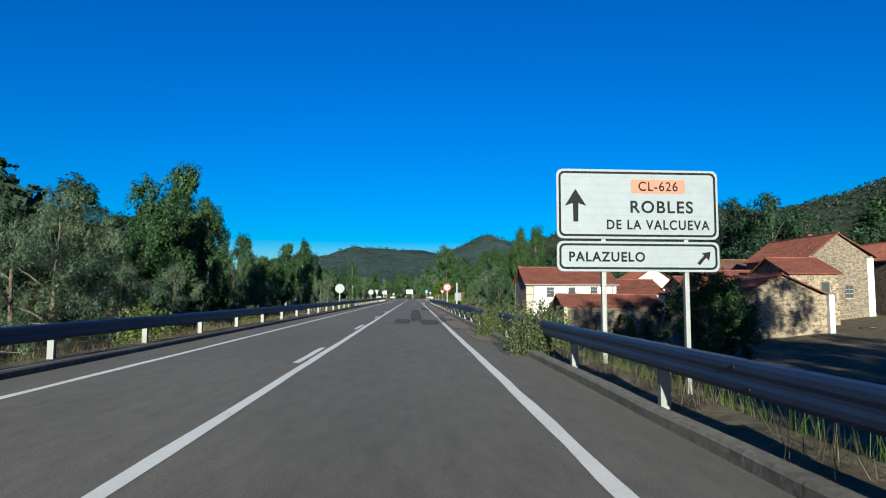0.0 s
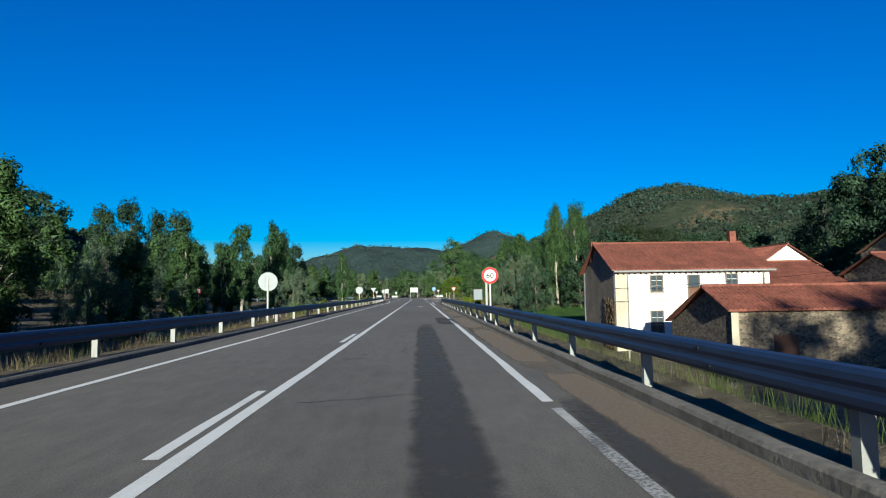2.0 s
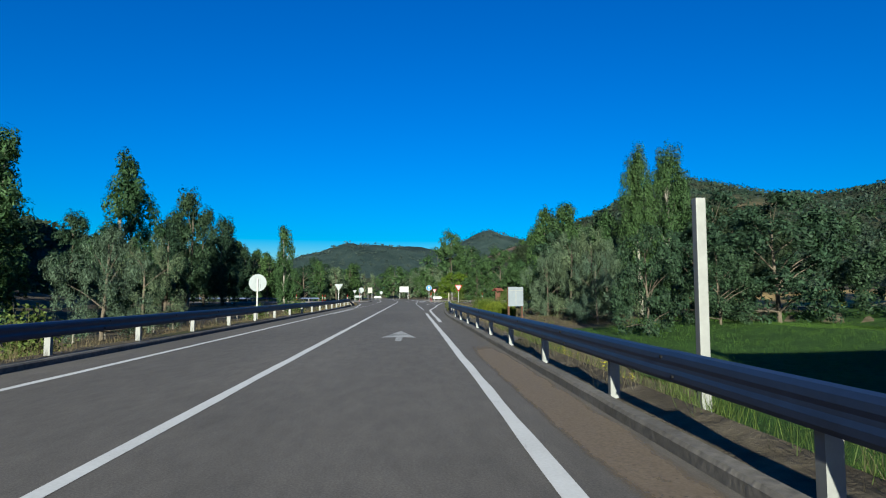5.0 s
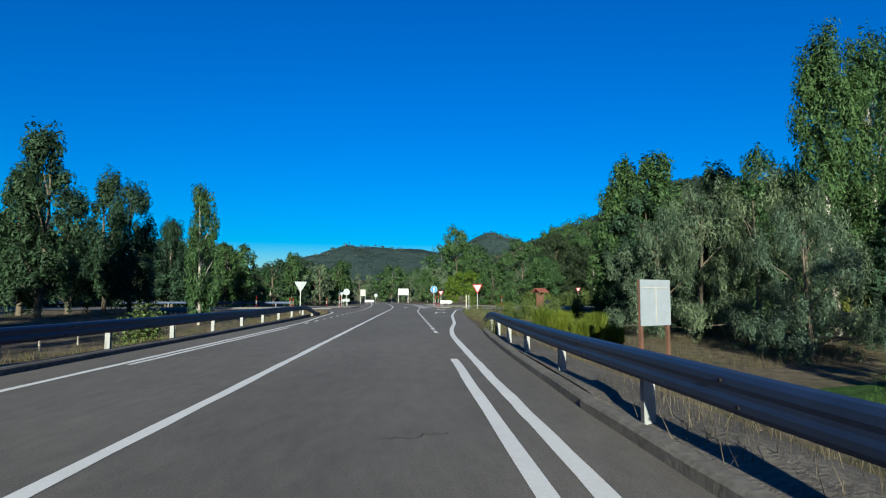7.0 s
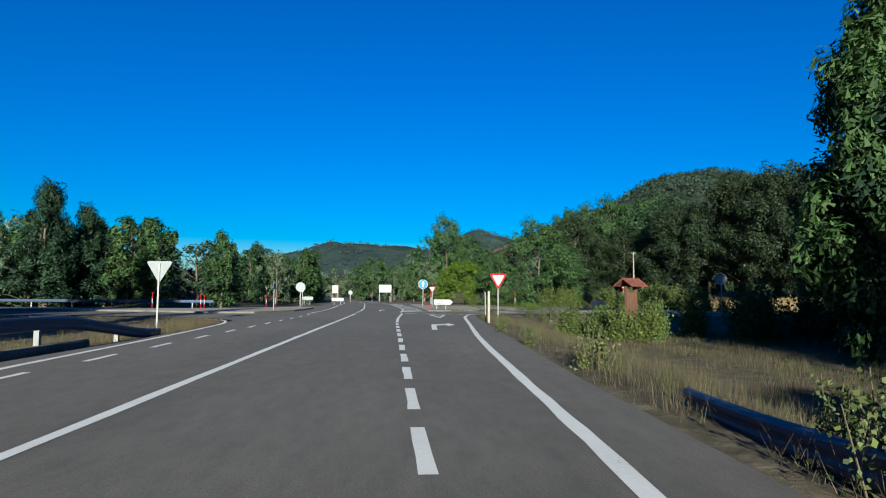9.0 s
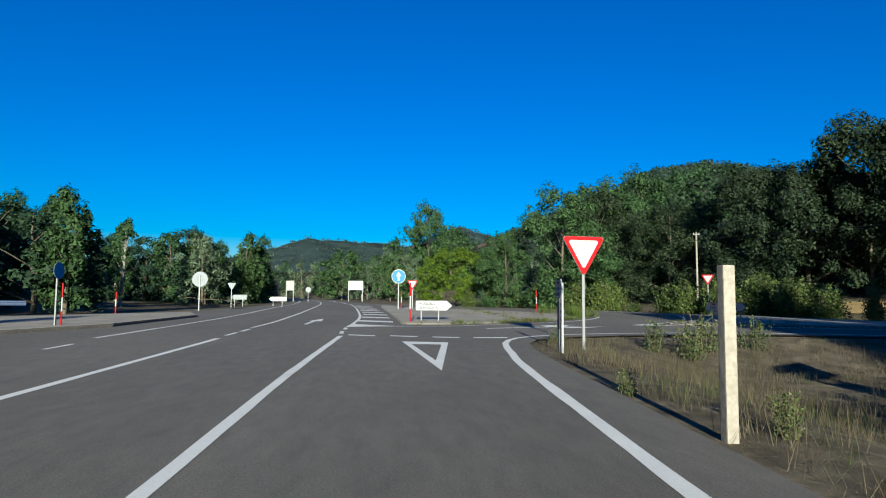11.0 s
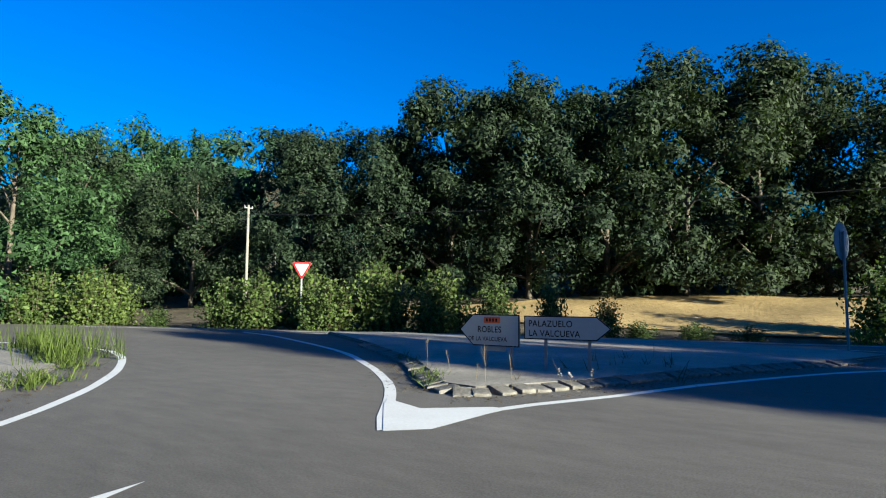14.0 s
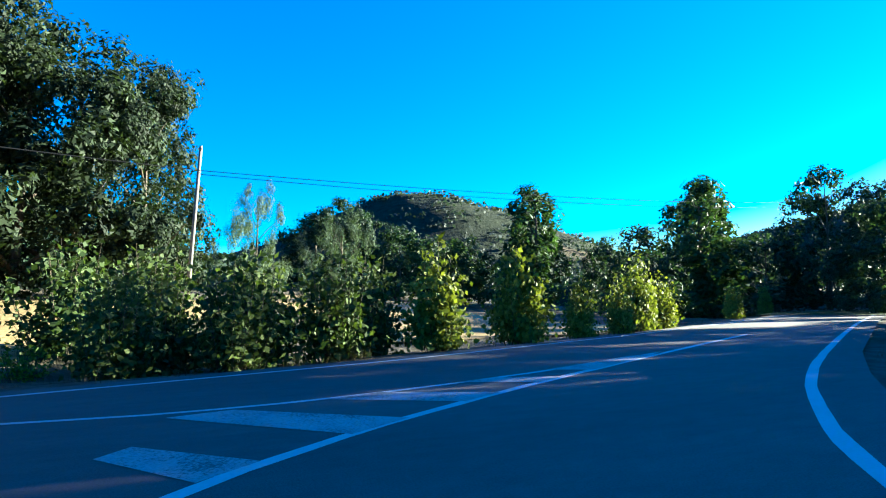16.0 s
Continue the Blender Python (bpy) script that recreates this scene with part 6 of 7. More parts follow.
# Unseen trees south of the view, added to throw shade on shed and bank.
for x, y, h in ((11.8, -3, 19.6), (15.2, -2, 20.0), (18.5, 0, 19.8), (21.5, 2, 19.4), (25.0, 4, 19.0)):
    tree("broad_dark", x, y, h, 0.7, "unseen tall dark tree added to shade the shed and bank", z=-2.8)

# ---------------------------------------------------------------- shrubs, grass and small things
def shrub_proto(key, material, height, radius, stems, leaves, size, seed, slim=0.75):
    """Upright suckers from one root, each carrying broad leaves."""
    rng = np.random.default_rng(seed)
    bm = bmesh.new()
    cent = []
    for i in range(stems):
        a, d = rng.uniform(0, 6.28), radius * rng.uniform(0.1, 1.0)
        h = height * rng.uniform(0.3, 1.0) ** 0.8 * (1.05 - 0.45 * d / radius)
        foot = Vector((d * 0.45 * math.cos(a), d * 0.45 * math.sin(a), -0.1))
        top = Vector((d * math.cos(a), d * math.sin(a), h))
        tube(bm, foot, top, 0.006 + 0.003 * height, 0.003, 5, cap=False)
        for k in range(max(2, leaves // stems)):
            f = rng.uniform(0.12, 1.0)
            p = foot.lerp(top, f)
            w = 0.16 * height * (1.1 - f) + 0.05 * height
            cent.append((p.x + rng.normal() * w * 0.5, p.y + rng.normal() * w * 0.5, p.z + rng.normal() * 0.04))
    c = np.array(cent)
    n = len(c)
    nrm = rng.normal(size=(n, 3)) + np.array((0, -0.3, 0.3))
    nrm /= np.linalg.norm(nrm, axis=1)[:, None]
    t = np.cross(nrm, rng.normal(size=(n, 3)))
    t /= np.linalg.norm(t, axis=1)[:, None] + 1e-9
    b = np.cross(nrm, t)
    s = size * rng.uniform(0.6, 1.3, (n, 1))
    vs = np.stack([c - t * s, c + b * s * slim - t * s * 0.2, c + t * s * 1.1, c - b * s * slim - t * s * 0.2], 1).reshape(-1, 3)
    ok = vs[:, 2].reshape(-1, 4).min(1) > 0.0
    vs = vs.reshape(-1, 4, 3)[ok].reshape(-1, 3)
    me_c = bpy.data.meshes.new("foliage")
    me_c.from_pydata(vs.tolist(), [], np.arange(len(vs)).reshape(-1, 4).tolist())
    me_c.materials.append(material)
    me_t = bpy.data.meshes.new("woody_frame")
    bm.to_mesh(me_t)
    bm.free()
    me_t.materials.append(M_STEM)
    TREES[key] = (me_c, me_t)


# Brighter, yellower copy of the thicket leaves, with sunlight put into the colour.
LEAF_SUN = leaf_mat("sunlit sucker leaves", (0.0682, 0.093, 0.0124), (0.1674, 0.186, 0.0372), 0.35)
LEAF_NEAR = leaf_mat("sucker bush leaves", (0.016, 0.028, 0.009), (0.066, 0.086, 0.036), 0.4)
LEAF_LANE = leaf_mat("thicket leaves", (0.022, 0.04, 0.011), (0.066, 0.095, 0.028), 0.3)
shrub_proto("sucker_near", LEAF_NEAR, 1.5, 0.8, 46, 4300, 0.028, 61)
shrub_proto("sucker_small", LEAF_NEAR, 0.9, 0.34, 12, 640, 0.024, 62)
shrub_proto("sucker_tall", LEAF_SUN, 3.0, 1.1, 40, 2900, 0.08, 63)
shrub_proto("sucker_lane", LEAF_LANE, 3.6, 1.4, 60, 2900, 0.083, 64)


def broom_proto(key, material, height, n, seed):
    """A fan of long green rods, thick at the foot and drooping at the tips."""
    rng = np.random.default_rng(seed)
    a, out = rng.uniform(0, 6.28, n), rng.uniform(0.05, 0.75, n) ** 0.8
    d = np.stack([np.cos(a), np.sin(a), np.zeros(n)], 1)
    h = height * rng.uniform(0.45, 1.05, n)[:, None]
    foot = d * (0.12 * out)[:, None]
    mid = foot + d * (0.35 * out)[:, None] * height + np.array((0, 0, 0.6)) * h
    top = foot + d * (0.62 * out)[:, None] * height + np.array((0, 0, 1.0)) * h
    side = np.cross(d, np.array((0, 0, 1.0))) * 0.005 + rng.normal(scale=0.002, size=(n, 3))
    vs = np.stack([foot - side, foot + side, mid + side * 1.4, top + side * 0.3, top - side * 0.3, mid - side * 1.4], 1).reshape(-1, 3)
    me = bpy.data.meshes.new("foliage")
    me.from_pydata(vs.tolist(), [], np.arange(n * 6).reshape(-1, 6).tolist())
    me.materials.append(material)
    bm = tube_bm((0, 0, -0.2), (0, 0, 0.25 * height), 0.05, 0.02, 6)
    me_t = bpy.data.meshes.new("woody_frame")
    bm.to_mesh(me_t)
    bm.free()
    me_t.materials.append(M_STEM)
    TREES[key] = (me, me_t)


LEAF_BROOM = leaf_mat("broom rods", (0.0217, 0.0372, 0.0062), (0.0806, 0.1054, 0.0155), 0.2)
broom_proto("green_broom", LEAF_BROOM, 1.5, 2600, 66)
shrub_proto("broom", LEAF_YELLOW, 1.2, 0.7, 40, 900, 0.05, 65, 0.4)


def shrub(key, x, y, s, label, wide=1.0, z=None):
    me_c, me_t = TREES[key]
    ob = new("shrub")
    rng = random.Random(int(x * 71 + y * 13))
    ob.matrix_world = Matrix.LocRotScale((x, y, (ground_z(x, y) if z is None else z) - 0.03), Euler((0, 0, rng.uniform(0, 6.28))), (s * wide, s * wide, s))
    tagged(ob, label, "shrub")
    place(new("foliage", me_c), ob)
    place(new("woody_frame", me_t), ob)
    return ob


for x, y, s, w in ((2.55, 13.6, 0.98, 0.9), (3.15, 14.6, 1.05, 0.85), (2.5, 20.2, 0.92, 0.92), (3.3, 21.0, 1.0, 0.9), (3.3, 16.6, 0.85, 0.9)):
    shrub("sucker_near", x, y, s, "leafy poplar sucker bush growing over the kerb", w, 0.0)
for x, y, s in ((4.8, 144.6, 1.35), (4.6, 149.7, 0.95), (4.9, 155.8, 0.9), (4.5, 137.4, 1.3), (4.7, 138.2, 1.1), (5.6, 160, 0.7), (5.2, 152.5, 0.5), (6.6, 165.5, 0.7), (3.4, 128.5, 0.9), (3.6, 127.4, 1.0), (6.0, 168, 0.6), (7.5, 176.6, 0.8),
                (10.5, 176.9, 1.4), (12.3, 177.2, 1.7), (14.0, 177.4, 1.5), (11.4, 176.3, 1.6)):
    shrub("sucker_small", x, y, s, "young broad-leaved sucker on the dry verge")
for x, y, s, w in ((11.2, 163.5, 0.6, 1.2), (12.0, 165.2, 0.6, 1.2), (14.6, 164.8, 0.8, 0.8), (17.0, 165.2, 0.95, 0.75), (18.2, 161, 1.0, 0.9), (19.8, 163.5, 0.9, 0.9), (10.2, 165, 0.6, 1.2), (11.7, 161.6, 0.6, 1.1), (12.7, 161.2, 0.62, 1.1), (20.5, 166.5, 0.95, 0.9), (22.3, 167.6, 0.8, 0.9), (24.2, 165.5, 0.9, 0.9), (26, 162.5, 0.9, 1.0), (22.8, 164.5, 1.0, 0.9),
                   (27.7, 203.2, 0.66, 0.9), (26.6, 208.6, 0.85, 1.1), (27.4, 206.6, 0.95, 1.1), (28.3, 202.8, 0.8, 1.2), (29.0, 205.4, 1.1, 1.0), (29.9, 201.2, 1.05, 1.1), (30.6, 198.8, 0.95, 1.1), (31.4, 196.2, 0.8, 1.1), (31.6, 203, 1.2, 1.0), (32.4, 199.6, 1.05, 1.0), (32.9, 194.2, 0.9, 0.6), (33.4, 192.0, 0.6, 0.9), (36.2, 189.2, 0.34, 1.8), (37.0, 187.4, 0.32, 1.8), (35.6, 191.4, 0.34, 1.8),
                   (24.0, 216.2, 1.05, 1.1), (25.6, 217.4, 1.0, 1.1), (22.2, 219.0, 1.1, 1.1), (25.9, 213.4, 0.36, 1.6), (13.0, 230.6, 0.7, 1.2), (15.4, 228.8, 0.8, 1.2), (17.6, 226.6, 0.85, 1.2), (19.6, 223.8, 0.9, 1.2)):
    shrub("sucker_lane", x, y, s, "dense green roadside sucker thicket", w)
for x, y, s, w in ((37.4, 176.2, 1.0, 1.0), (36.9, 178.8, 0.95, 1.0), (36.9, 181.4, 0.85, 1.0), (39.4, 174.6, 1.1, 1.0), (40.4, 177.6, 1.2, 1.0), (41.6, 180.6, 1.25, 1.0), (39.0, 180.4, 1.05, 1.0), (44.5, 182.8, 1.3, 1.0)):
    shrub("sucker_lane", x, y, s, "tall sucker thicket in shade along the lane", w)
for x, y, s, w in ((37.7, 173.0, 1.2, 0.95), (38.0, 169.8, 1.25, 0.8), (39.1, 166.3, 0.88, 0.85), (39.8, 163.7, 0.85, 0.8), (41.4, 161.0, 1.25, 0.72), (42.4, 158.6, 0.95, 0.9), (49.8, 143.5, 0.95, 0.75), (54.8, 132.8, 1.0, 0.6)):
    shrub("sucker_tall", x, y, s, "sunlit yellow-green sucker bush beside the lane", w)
for x, y in ((40.5, 183.5), (23.5, 166), (25, 167.5), (24, 164), (7.5, 96), (6.4, 100), (5.8, 93), (6.8, 46), (6.2, 49)):
    shrub("broom", x, y, 1.2, "yellow flowering broom in the grass", 1.1)
for x, y, s in ((-9.5, 128, 0.9), (-10.2, 118, 0.8), (-9.6, 92, 0.9), (-9.0, 76, 0.7), (-9.4, 22, 0.9), (-10.5, 40, 0.8)):
    shrub("sucker_tall" if x > 0 else "sucker_lane", x, y, s * 0.7, "low leafy shrub in the dry grass", 1.1)
tree("round_bright", 16.5, 47.4, 3.0, 0.5, "small yellow-green garden conifer", name="shrub", category="shrub")
for x, y, q in ((8.1, 139.9, 1.1), (8.9, 138.6, 1.0), (9.4, 141.2, 1.05), (7.9, 135.2, 0.95), (8.8, 134.4, 1.0), (10.2, 137, 1.1), (9.6, 132.2, 0.9)):
    shrub("green_broom", x, y, q, "bright green broom bush of upright rods behind the guardrail", 0.9)


def grass(name, n, area, h, mats, seed, label, keep=None, clear=0.3):
    """Tufts of bent blades over an area of the plan, in one mesh."""
    rng = np.random.default_rng(seed)
    x0, x1, y0, y1 = area
    pts = []
    for _ in range(n):
        x, y = rng.uniform(x0, x1), rng.uniform(y0, y1)
        if off_road(x, y) < clear or keep is not None and not keep(x, y) or noise.noise((x / 2.3, y / 2.3, seed)) < -0.25:
            continue
        pts.append((x, y, ground_z(x, y)))
    base = np.repeat(np.array(pts), 10, axis=0)
    m = len(base)
    base = base + np.concatenate([rng.normal(scale=0.12, size=(m, 2)), np.full((m, 1), -0.04)], 1)
    hh = h * rng.uniform(0.4, 1.25, (m, 1))
    a = rng.uniform(0, 6.28, m)
    side = np.stack([np.cos(a), np.sin(a), np.zeros(m)], 1) * (0.002 + 0.005 * hh)
    bend = rng.normal(scale=0.28, size=(m, 3)) * hh
    bend[:, 2] = 0
    up = np.array((0, 0, 1.0)) * hh
    v = np.stack([base - side, base + side, base + up + bend], 1).reshape(-1, 3)
    f = np.arange(m * 3).reshape(-1, 3).tolist()
    me = bpy.data.meshes.new(name)
    me.from_pydata(v.tolist(), [], f)
    me.materials.append(mats)
    return tagged(new(name, me), label, "grass", kind="stuff")


GRASS_DRY = leaf_mat("dry grass", (0.0341, 0.0291, 0.0211), (0.093, 0.0781, 0.0546), 0.1)
GRASS_GREEN = leaf_mat("green grass", (0.0174, 0.0298, 0.0074), (0.0558, 0.0806, 0.0211), 0.15)
CROP = leaf_mat("green crop blades", (0.0186, 0.0465, 0.0074), (0.0465, 0.093, 0.0186), 0.15)
grass("dry_grass", 3400, (2.8, 6.2, 4, 128), 0.3, GRASS_DRY, 1, "dry straw-coloured grass behind the guardrail", clear=0.55)
grass("green_grass", 8200, (3.1, 12.0, -6, 100), 0.4, GRASS_GREEN, 2, "green grass on the road bank", clear=0.9)
grass("dry_grass", 12000, (3.6, 22, 127, 178), 0.33, GRASS_DRY, 3, "tall dry grass on the verge by the junction", clear=0.35)
grass("green_grass", 1500, (4.0, 22, 128, 178), 0.35, GRASS_GREEN, 4, "patches of green grass on the verge", clear=0.6)
grass("dry_grass", 6000, (-11, -6.6, -6, 168), 0.34, GRASS_DRY, 5, "dry straw-coloured grass beyond the far guardrail", clear=0.4)
grass("green_grass", 2200, (-14, -7.0, -6, 168), 0.3, GRASS_GREEN, 6, "green grass beyond the far guardrail", clear=0.8)
grass("dry_grass", 1800, (28, 48, 150, 212), 0.35, GRASS_DRY, 7, "dry grass along the lane", clear=0.3)
grass("green_crop", 11000, (9.8, 40, 86, 134), 0.42, CROP, 8, "green crop blades in the field", keep=lambda x, y: y < 118 + max(0, (x - 10.4) * 1.15) and y < 134, clear=3)
grass("dry_grass", 1500, (4, 22, 214, 244), 0.4, GRASS_DRY, 9, "dry grass behind the island", clear=0.4)
grass("dry_grass", 1800, (-30, -7, 150, 178), 0.35, GRASS_DRY, 10, "dry grass beside the opposite side road", clear=0.4)


def weeds(name, line, n, h, mat, seed, label, spread=0.3):
    rng = np.random.default_rng(seed)
    vs, fs = [], []
    seg = [math.hypot(b[0] - a[0], b[1] - a[1]) for a, b in zip(line, line[1:])]
    for _ in range(n):
        i = rng.choice(len(seg), p=np.array(seg) / sum(seg))
        t = rng.uniform()
        x = line[i][0] + (line[i + 1][0] - line[i][0]) * t + rng.normal() * spread
        y = line[i][1] + (line[i + 1][1] - line[i][1]) * t + rng.normal() * spread
        if noise.noise((x / 1.6, y / 1.6, seed)) < -0.1:
            continue
        for k in range(7):
            hh = h * rng.uniform(0.3, 1.2)
            a = rng.uniform(0, 6.28)
            s = 0.006 * np.array((math.cos(a), math.sin(a), 0))
            b0 = np.array((x, y, 0.0)) + np.append(rng.normal(scale=0.06, size=2), 0.02)
            tip = b0 + np.append(rng.normal(scale=0.12, size=2), hh)
            o = len(vs)
            vs += [b0 - s, b0 + s, (b0 + tip) / 2 + s * 1.3, tip, (b0 + tip) / 2 - s * 1.3]
            fs.append((o, o + 1, o + 2, o + 3, o + 4))
    ob = raw(name, vs, fs, mat)
    return tagged(ob, label, "weeds", kind="stuff")


weeds("kerb_weeds", [(4.2, 186.5), (5.3, 186.45), (7.0, 187.2), (8.8, 188.3), (10.5, 189.7), (13.3, 193.1), (14.8, 195.5), (15.6, 198)], 420, 0.21, GRASS_GREEN, 21, "green weeds growing along the island kerb", 0.28)
weeds("kerb_weeds", [(14.4, 195.2), (15.5, 197.4), (15.5, 200), (14.6, 203.5)], 240, 0.7, GRASS_GREEN, 22, "tall green weeds at the end of the island", 0.5)
weeds("kerb_weeds", [(11.1, 219), (10.12, 201.8), (10.1, 195.6), (9.55, 190.9)], 150, 0.22, GRASS_GREEN, 26, "weeds along a joint across the island", 0.16)
weeds("kerb_weeds", [(9.5, 190.8), (10.1, 189.6), (9.0, 188.9)], 50, 0.25, GRASS_DRY, 27, "dry weeds at the island edge", 0.2)
weeds("kerb_weeds", [(22.0, 194.6), (18.9, 190.1), (16.7, 187.8)], 110, 0.2, GRASS_GREEN, 23, "weeds in the joint of the splitter island", 0.14)
weeds("kerb_weeds", [(8, 200), (13, 196.5), (12, 203), (6, 206)], 120, 0.25, GRASS_DRY, 24, "dry weeds in the cracks of the island", 0.5)
weeds("kerb_weeds", [(17.2, 187.3), (19.9, 186.4), (22.5, 186.5)], 34, 0.32, GRASS_DRY, 25, "thin dry stalks on the splitter island", 0.5)


def dry_stalk(x, y, h, seed, flowers=False):
    """A thin branching stalk of a dried weed, with small heads."""
    rng = random.Random(seed)
    ob = thing("dry_weed", "thin dried weed stalk with small white heads" if flowers else "thin straw-coloured branching weed stalk", "weed", (x, y, 0.1))
    bm, heads = bmesh.new(), bmesh.new()
    top = Vector((rng.uniform(-0.1, 0.1), rng.uniform(-0.1, 0.1), h))
    tube(bm, (0, 0, -0.06), top, 0.0035, 0.0018, 5)
    for k in range(7):
        f = rng.uniform(0.3, 0.95)
        a = rng.uniform(0, 6.28)
        r = h * rng.uniform(0.12, 0.3) * (1.1 - f)
        q = top * f + Vector((r * math.cos(a), r * math.sin(a), h * rng.uniform(0.06, 0.2)))
        tube(bm, top * f, q, 0.002, 0.0012, 4)
        bmesh.ops.create_icosphere(heads, subdivisions=1, radius=0.022 if flowers else 0.009, matrix=Matrix.Translation(q) @ Matrix.Diagonal((1, 1, 0.5, 1)))
    part("stem", bm, M_STRAW, ob)
    part("flower_head", heads, M_TAN if flowers else M_STRAW, ob)


M_STRAW = plain_mat("dry stalk", (0.16, 0.13, 0.075), 0.8, 0, 0.1, 0.3)
for i, (x, y, h, fl) in enumerate(((18.2, 189.2, 0.5, False), (18.0, 188.5, 0.34, False), (16.7, 186.95, 0.62, False), (17.0, 186.7, 0.42, False), (16.95, 187.3, 0.3, False), (18.2, 186.55, 0.16, True), (17.95, 186.25, 0.14, True), (18.3, 186.1, 0.2, True), (18.5, 186.7, 0.24, False), (21.5, 186.2, 0.4, False))):
    dry_stalk(x, y, h, i, fl)

# kerbstones round the splitter island's tip
M_KERBSTONE = rough_mat("old kerbstone", (0.075, 0.068, 0.06), (0.17, 0.157, 0.138), 11, 1.3, 0.95, bump=0.9, dist=0.03)


def kerbstones(line):
    seg = smooth_line(line, 0.29)
    me = bpy.data.meshes.new("kerbstone")
    bm = box_bm(-0.142, 0.142, -0.18, 0.18, -0.06, 0.085, bevel=0.03)
    bm.to_mesh(me)
    bm.free()
    me.materials.append(M_KERBSTONE)
    rng = random.Random(9)
    for a, b in zip(seg, seg[1:]):
        ob = place(new("kerbstone", me), ISL2)
        d = math.atan2(b[1] - a[1], b[0] - a[0])
        ob.matrix_world = Matrix.LocRotScale(((a[0] + b[0]) / 2 - 0.06 * math.sin(d), (a[1] + b[1]) / 2 + 0.06 * math.cos(d), rng.uniform(-0.02, 0.005)), Euler((0.17 + rng.uniform(-0.06, 0.06), rng.uniform(-0.05, 0.05), d + rng.uniform(-0.1, 0.1))), (rng.uniform(0.86, 1.0), rng.uniform(0.85, 1.1), rng.uniform(0.85, 1.1)))


ISL2 = bpy.data.objects["traffic_island_2"]
kerbstones([(22.1, 194.7), (19.1, 190.5), (16.62, 187.8), (16.5, 187.05), (17.1, 186.68), (18.6, 186.08), (20.6, 185.36), (23.4, 184.15), (25.4, 183.1)])



def litter(line, n, seed, label):
    """Dry leaves, twigs and grit swept against a kerb, in one mesh."""
    rng = np.random.default_rng(seed)
    pts = np.array(smooth_line(line, 0.3))
    k = rng.integers(0, len(pts) - 1, n)
    d = pts[k + 1] - pts[k]
    d /= np.linalg.norm(d, axis=1)[:, None]
    out = np.abs(rng.normal(scale=0.28, size=n)) + 0.12
    c = np.concatenate([pts[k] + d * rng.uniform(0, 0.3, (n, 1)) + np.stack([d[:, 1], -d[:, 0]], 1) * out[:, None], np.full((n, 1), 0.012)], 1)
    a = rng.uniform(0, 6.28, n)
    t = np.stack([np.cos(a), np.sin(a), rng.normal(scale=0.25, size=n)], 1) * rng.uniform(0.012, 0.05, (n, 1))
    b = np.stack([-np.sin(a), np.cos(a), rng.normal(scale=0.4, size=n)], 1) * rng.uniform(0.004, 0.014, (n, 1))
    vs = np.stack([c - t, c + b, c + t], 1).reshape(-1, 3)
    vs[:, 2] = np.maximum(vs[:, 2], 0.0105)
    return tagged(foliage("dry_litter", vs, np.arange(n * 3).reshape(-1, 3), M_LITTER), label, "litter", kind="stuff")


M_LITTER = leaf_mat("dry litter", (0.035, 0.024, 0.014), (0.12, 0.09, 0.055), 0.1)
litter([(19.1, 190.5), (16.62, 187.8), (16.5, 187.05), (17.1, 186.68), (18.6, 186.08), (20.6, 185.36), (23.4, 184.15)], 1500, 31, "dry leaves and grit along the island kerb")
litter([(4.0, 186.5), (5.3, 186.3), (7.0, 187.0), (8.8, 188.1), (10.5, 189.5), (13.3, 192.9), (14.8, 195.3)], 1200, 32, "dry leaves and grit along the large island")

# ---------------------------------------------------------------- repairs and cracks in the asphalt
def faded_mat(name, col0, col1, scale, cover, wide=0.3):
    """A thin film that is ragged at its edges and lets the asphalt through."""
    m, nt, b = mat_new(name)
    n = noise_node(nt, scale, 7, 0.7)
    n2 = noise_node(nt, 30, 4, 0.7)
    tc = nt.nodes.new("ShaderNodeTexCoord")
    sep = nt.nodes.new("ShaderNodeSeparateXYZ")
    nt.links.new(tc.outputs["Generated"], sep.inputs[0])

    def falloff(sock):
        a = nt.nodes.new("ShaderNodeMath")
        a.operation = "PINGPONG"
        a.inputs[1].default_value = 0.5
        nt.links.new(sock, a.inputs[0])
        r = nt.nodes.new("ShaderNodeMapRange")
        r.inputs["From Max"].default_value = 0.28
        nt.links.new(a.outputs[0], r.inputs["Value"])
        return r.outputs[0]

    mul = nt.nodes.new("ShaderNodeMath")
    mul.operation = "MULTIPLY"
    nt.links.new(falloff(sep.outputs[0]), mul.inputs[0])
    nt.links.new(falloff(sep.outputs[1]), mul.inputs[1])
    add = nt.nodes.new("ShaderNodeMath")
    add.operation = "MULTIPLY"
    nt.links.new(mul.outputs[0], add.inputs[0])
    nt.links.new(n.outputs["Fac"], add.inputs[1])
    r = ramp_node(nt, [(cover, (0, 0, 0)), (cover + wide, (0.8, 0.8, 0.8))])
    nt.links.new(add.outputs[0], r.inputs[0])
    c = ramp_node(nt, [(0.3, col0), (0.7, col1)])
    nt.links.new(n2.outputs["Fac"], c.inputs[0])
    nt.links.new(c.outputs[0], b.inputs["Base Color"])
    b.inputs["Roughness"].default_value = 0.85
    nt.links.new(r.outputs[0], b.inputs["Alpha"])
    return m


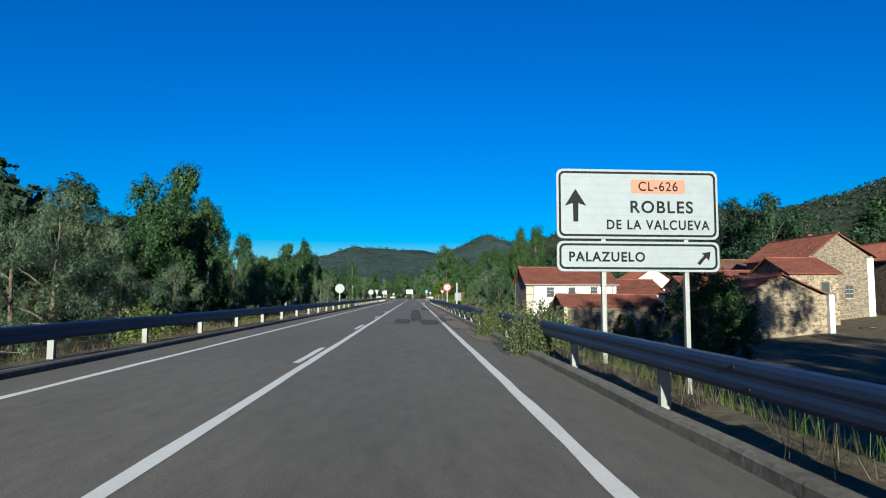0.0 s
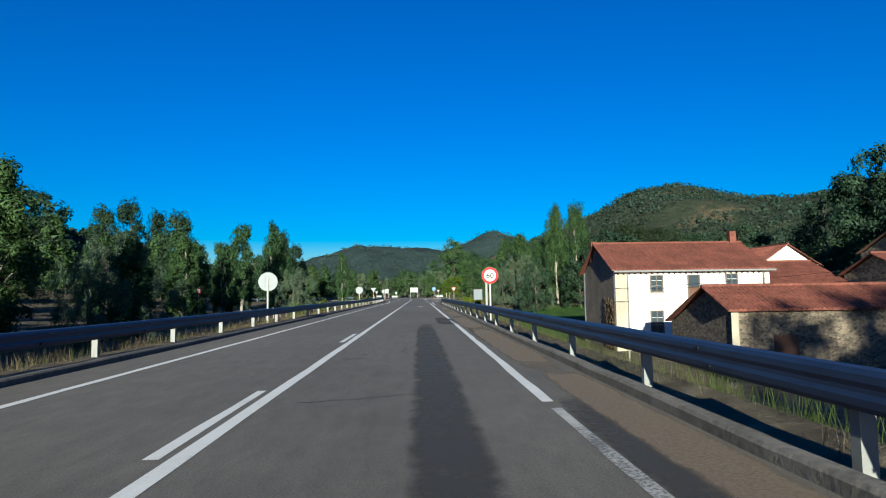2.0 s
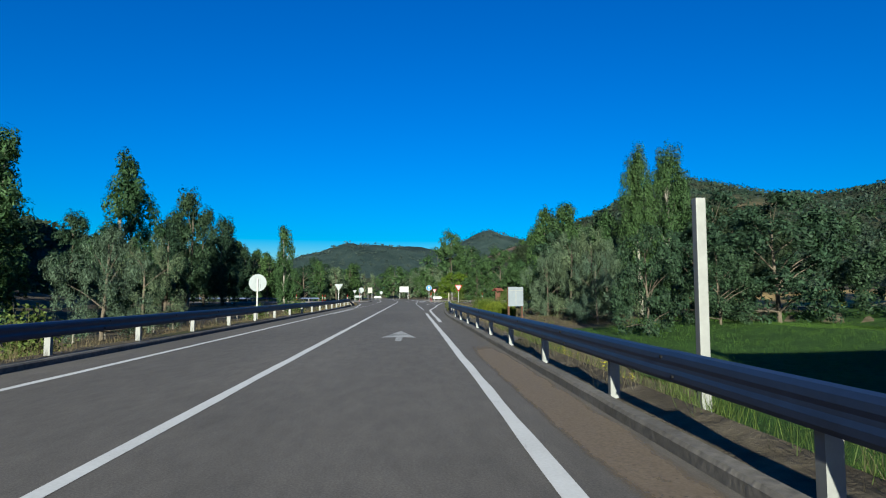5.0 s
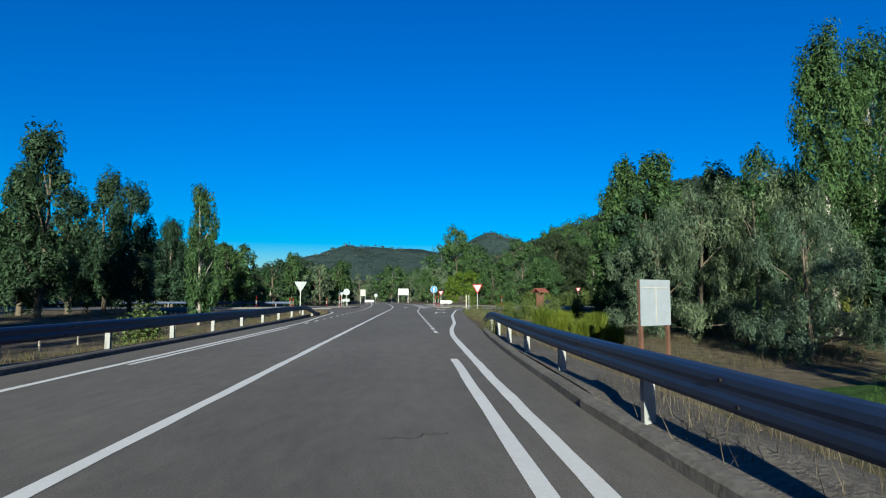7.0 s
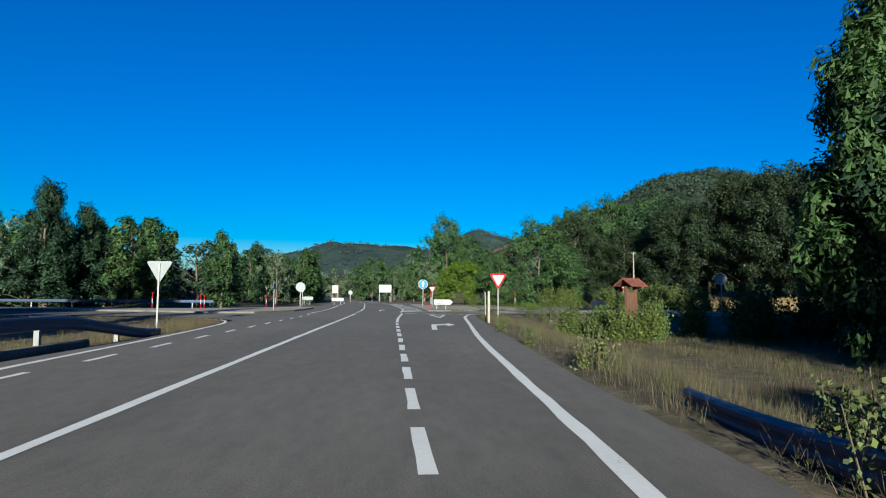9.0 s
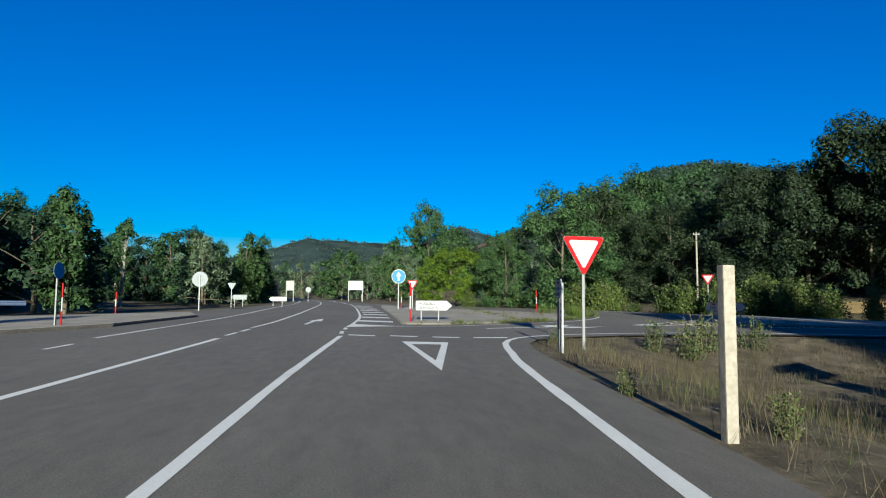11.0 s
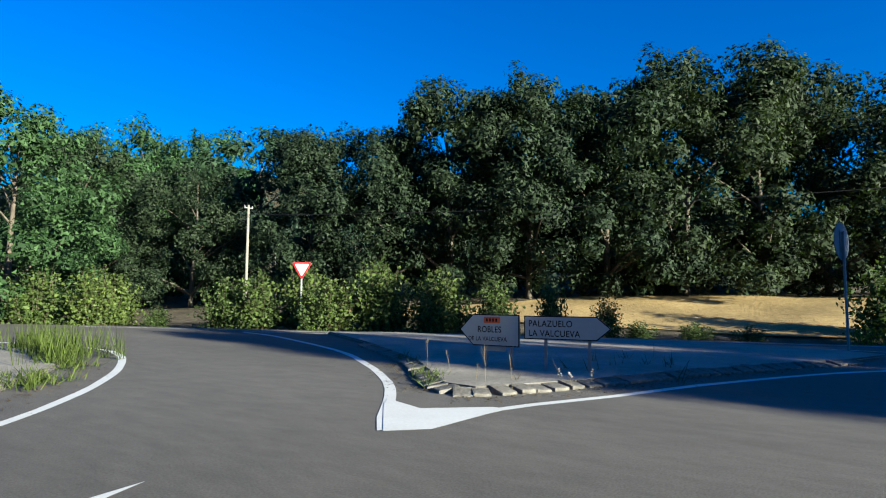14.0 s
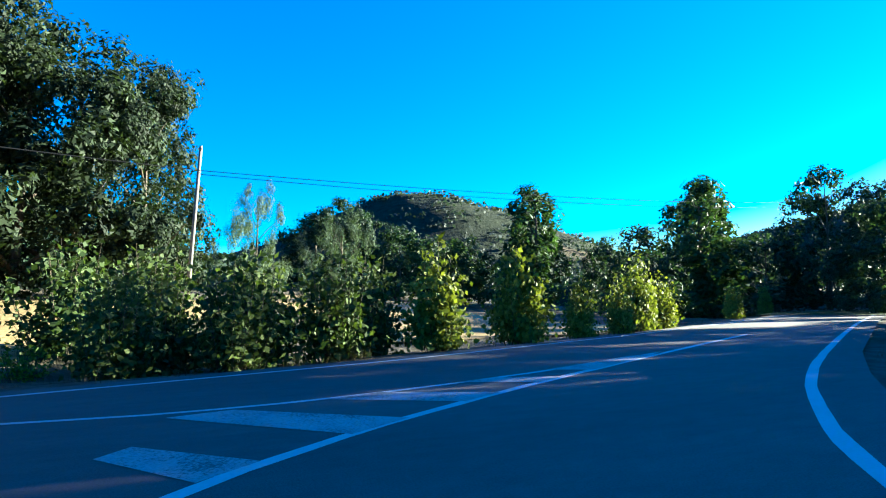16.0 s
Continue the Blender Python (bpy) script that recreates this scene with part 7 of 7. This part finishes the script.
M_TAR = faded_mat("tar seal", (0.0136, 0.0136, 0.0149), (0.031, 0.0304, 0.0298), 1.7, 0.2, 0.26)
M_DIRT = faded_mat("roadside dirt", (0.092, 0.066, 0.043), (0.19, 0.145, 0.098), 1.1, 0.12, 0.16)
for i, (x0, x1, y0, y1) in enumerate(((-0.35, 0.6, 26, 62), (-1.15, -0.05, 27.6, 35.6), (0.15, 1.4, 26.6, 34.5), (0.5, 1.75, 55.5, 66), (0.7, 1.5, 57, 64), (1.3, 2.2, 29, 40), (1.5, 2.4, 44, 56))):
    flat("tar_patch", [(x0, y0), (x1, y0), (x1, y1), (x0, y1)], 0.0022 + 0.0005 * i, M_TAR, "dark tar repair on the lane", "road patch")
for i, (x0, x1, y0, y1) in enumerate(((1.75, 2.45, 17, 24), (1.45, 2.5, 23, 34), (1.7, 2.5, 33, 42), (1.55, 2.5, 40, 55), (1.5, 2.5, 52, 66), (1.6, 2.5, 64, 78), (1.7, 2.5, 77, 92))):
    flat("dirt_patch", [(x0, y0), (x1, y0), (x1, y1), (x0, y1)], 0.0065 + 0.0006 * i, M_DIRT, "brown dirt washed over the road shoulder", "road patch")
M_CRACK = plain_mat("crack tar", (0.0093, 0.0093, 0.0099), 0.8)


def crack(x, y, dx, dy, seed):
    rng = random.Random(seed)
    pts = [(x, y)]
    n = 14
    for i in range(n):
        pts.append((pts[-1][0] + dx / n + rng.uniform(-0.05, 0.05), pts[-1][1] + dy / n + rng.uniform(-0.06, 0.06)))
    ribbon("road_crack", pts, 0.025, M_CRACK, 0.004, "sealed black crack in the asphalt", 0.008)


for i, (x, y, dx, dy) in enumerate(((-0.77, 16.4, 0.73, 0.7), (0.42, 15.2, 0.42, -0.2), (-1.4, 29, 0.4, 2.4), (-1.3, 31, 1.3, 0.2), (-1.6, 38.5, 1.5, 0.6), (-1.6, 43.4, 0.25, 0.15), (-1.38, 44.2, 0.3, 0.2), (-0.45, 46.0, 0.18, -1.6),
                                    (-0.72, 47.2, 0.5, 0.2), (-1.17, 53.5, 0.32, -0.75), (-0.64, 52.3, 0.4, 0.1), (-0.59, 56.7, 0.5, 0.2), (-0.9, 60, 1.2, 0.5), (-0.5, 62.5, 0.5, 0.2), (0.3, 68.5, 0.7, 0.3), (-1.0, 72.0, 0.4, 0.9), (-1.5, 98.5, 0.6, 0.5), (0.2, 110.5, 0.5, 0.2))):
    crack(x, y, dx, dy, i)

# wire fence in the meadow
fence = thing("wire_fence", "old wire fence on grey wooden posts in the meadow", "fence", (-15.5, 60, ground_z(-15.5, 60)))
for i in range(30):
    yy = i * 3.0
    part("fence_post", tube_bm((0, yy, -0.4), (0.04 * math.sin(i), yy, 1.15 + 0.08 * math.sin(i * 2.3)), 0.05, 0.04, 6), M_GREYWOOD, fence)
for h in (0.45, 0.95):
    part("wire", tube_bm((0, 0, h), (0, 87, h), 0.008, 0.008, 4), M_GALV, fence)
for i, (x, y) in enumerate(((5.4, 47), (6.2, 49.5), (5.1, 52), (7, 54))):
    g = thing("garden_stake", "thin wooden garden stake on the bank", "stake", (x, y, ground_z(x, y)))
    part("stake", tube_bm((0, 0, -0.3), (0.05, 0.03, 1.2), 0.03, 0.02, 6), M_GREYWOOD, g)
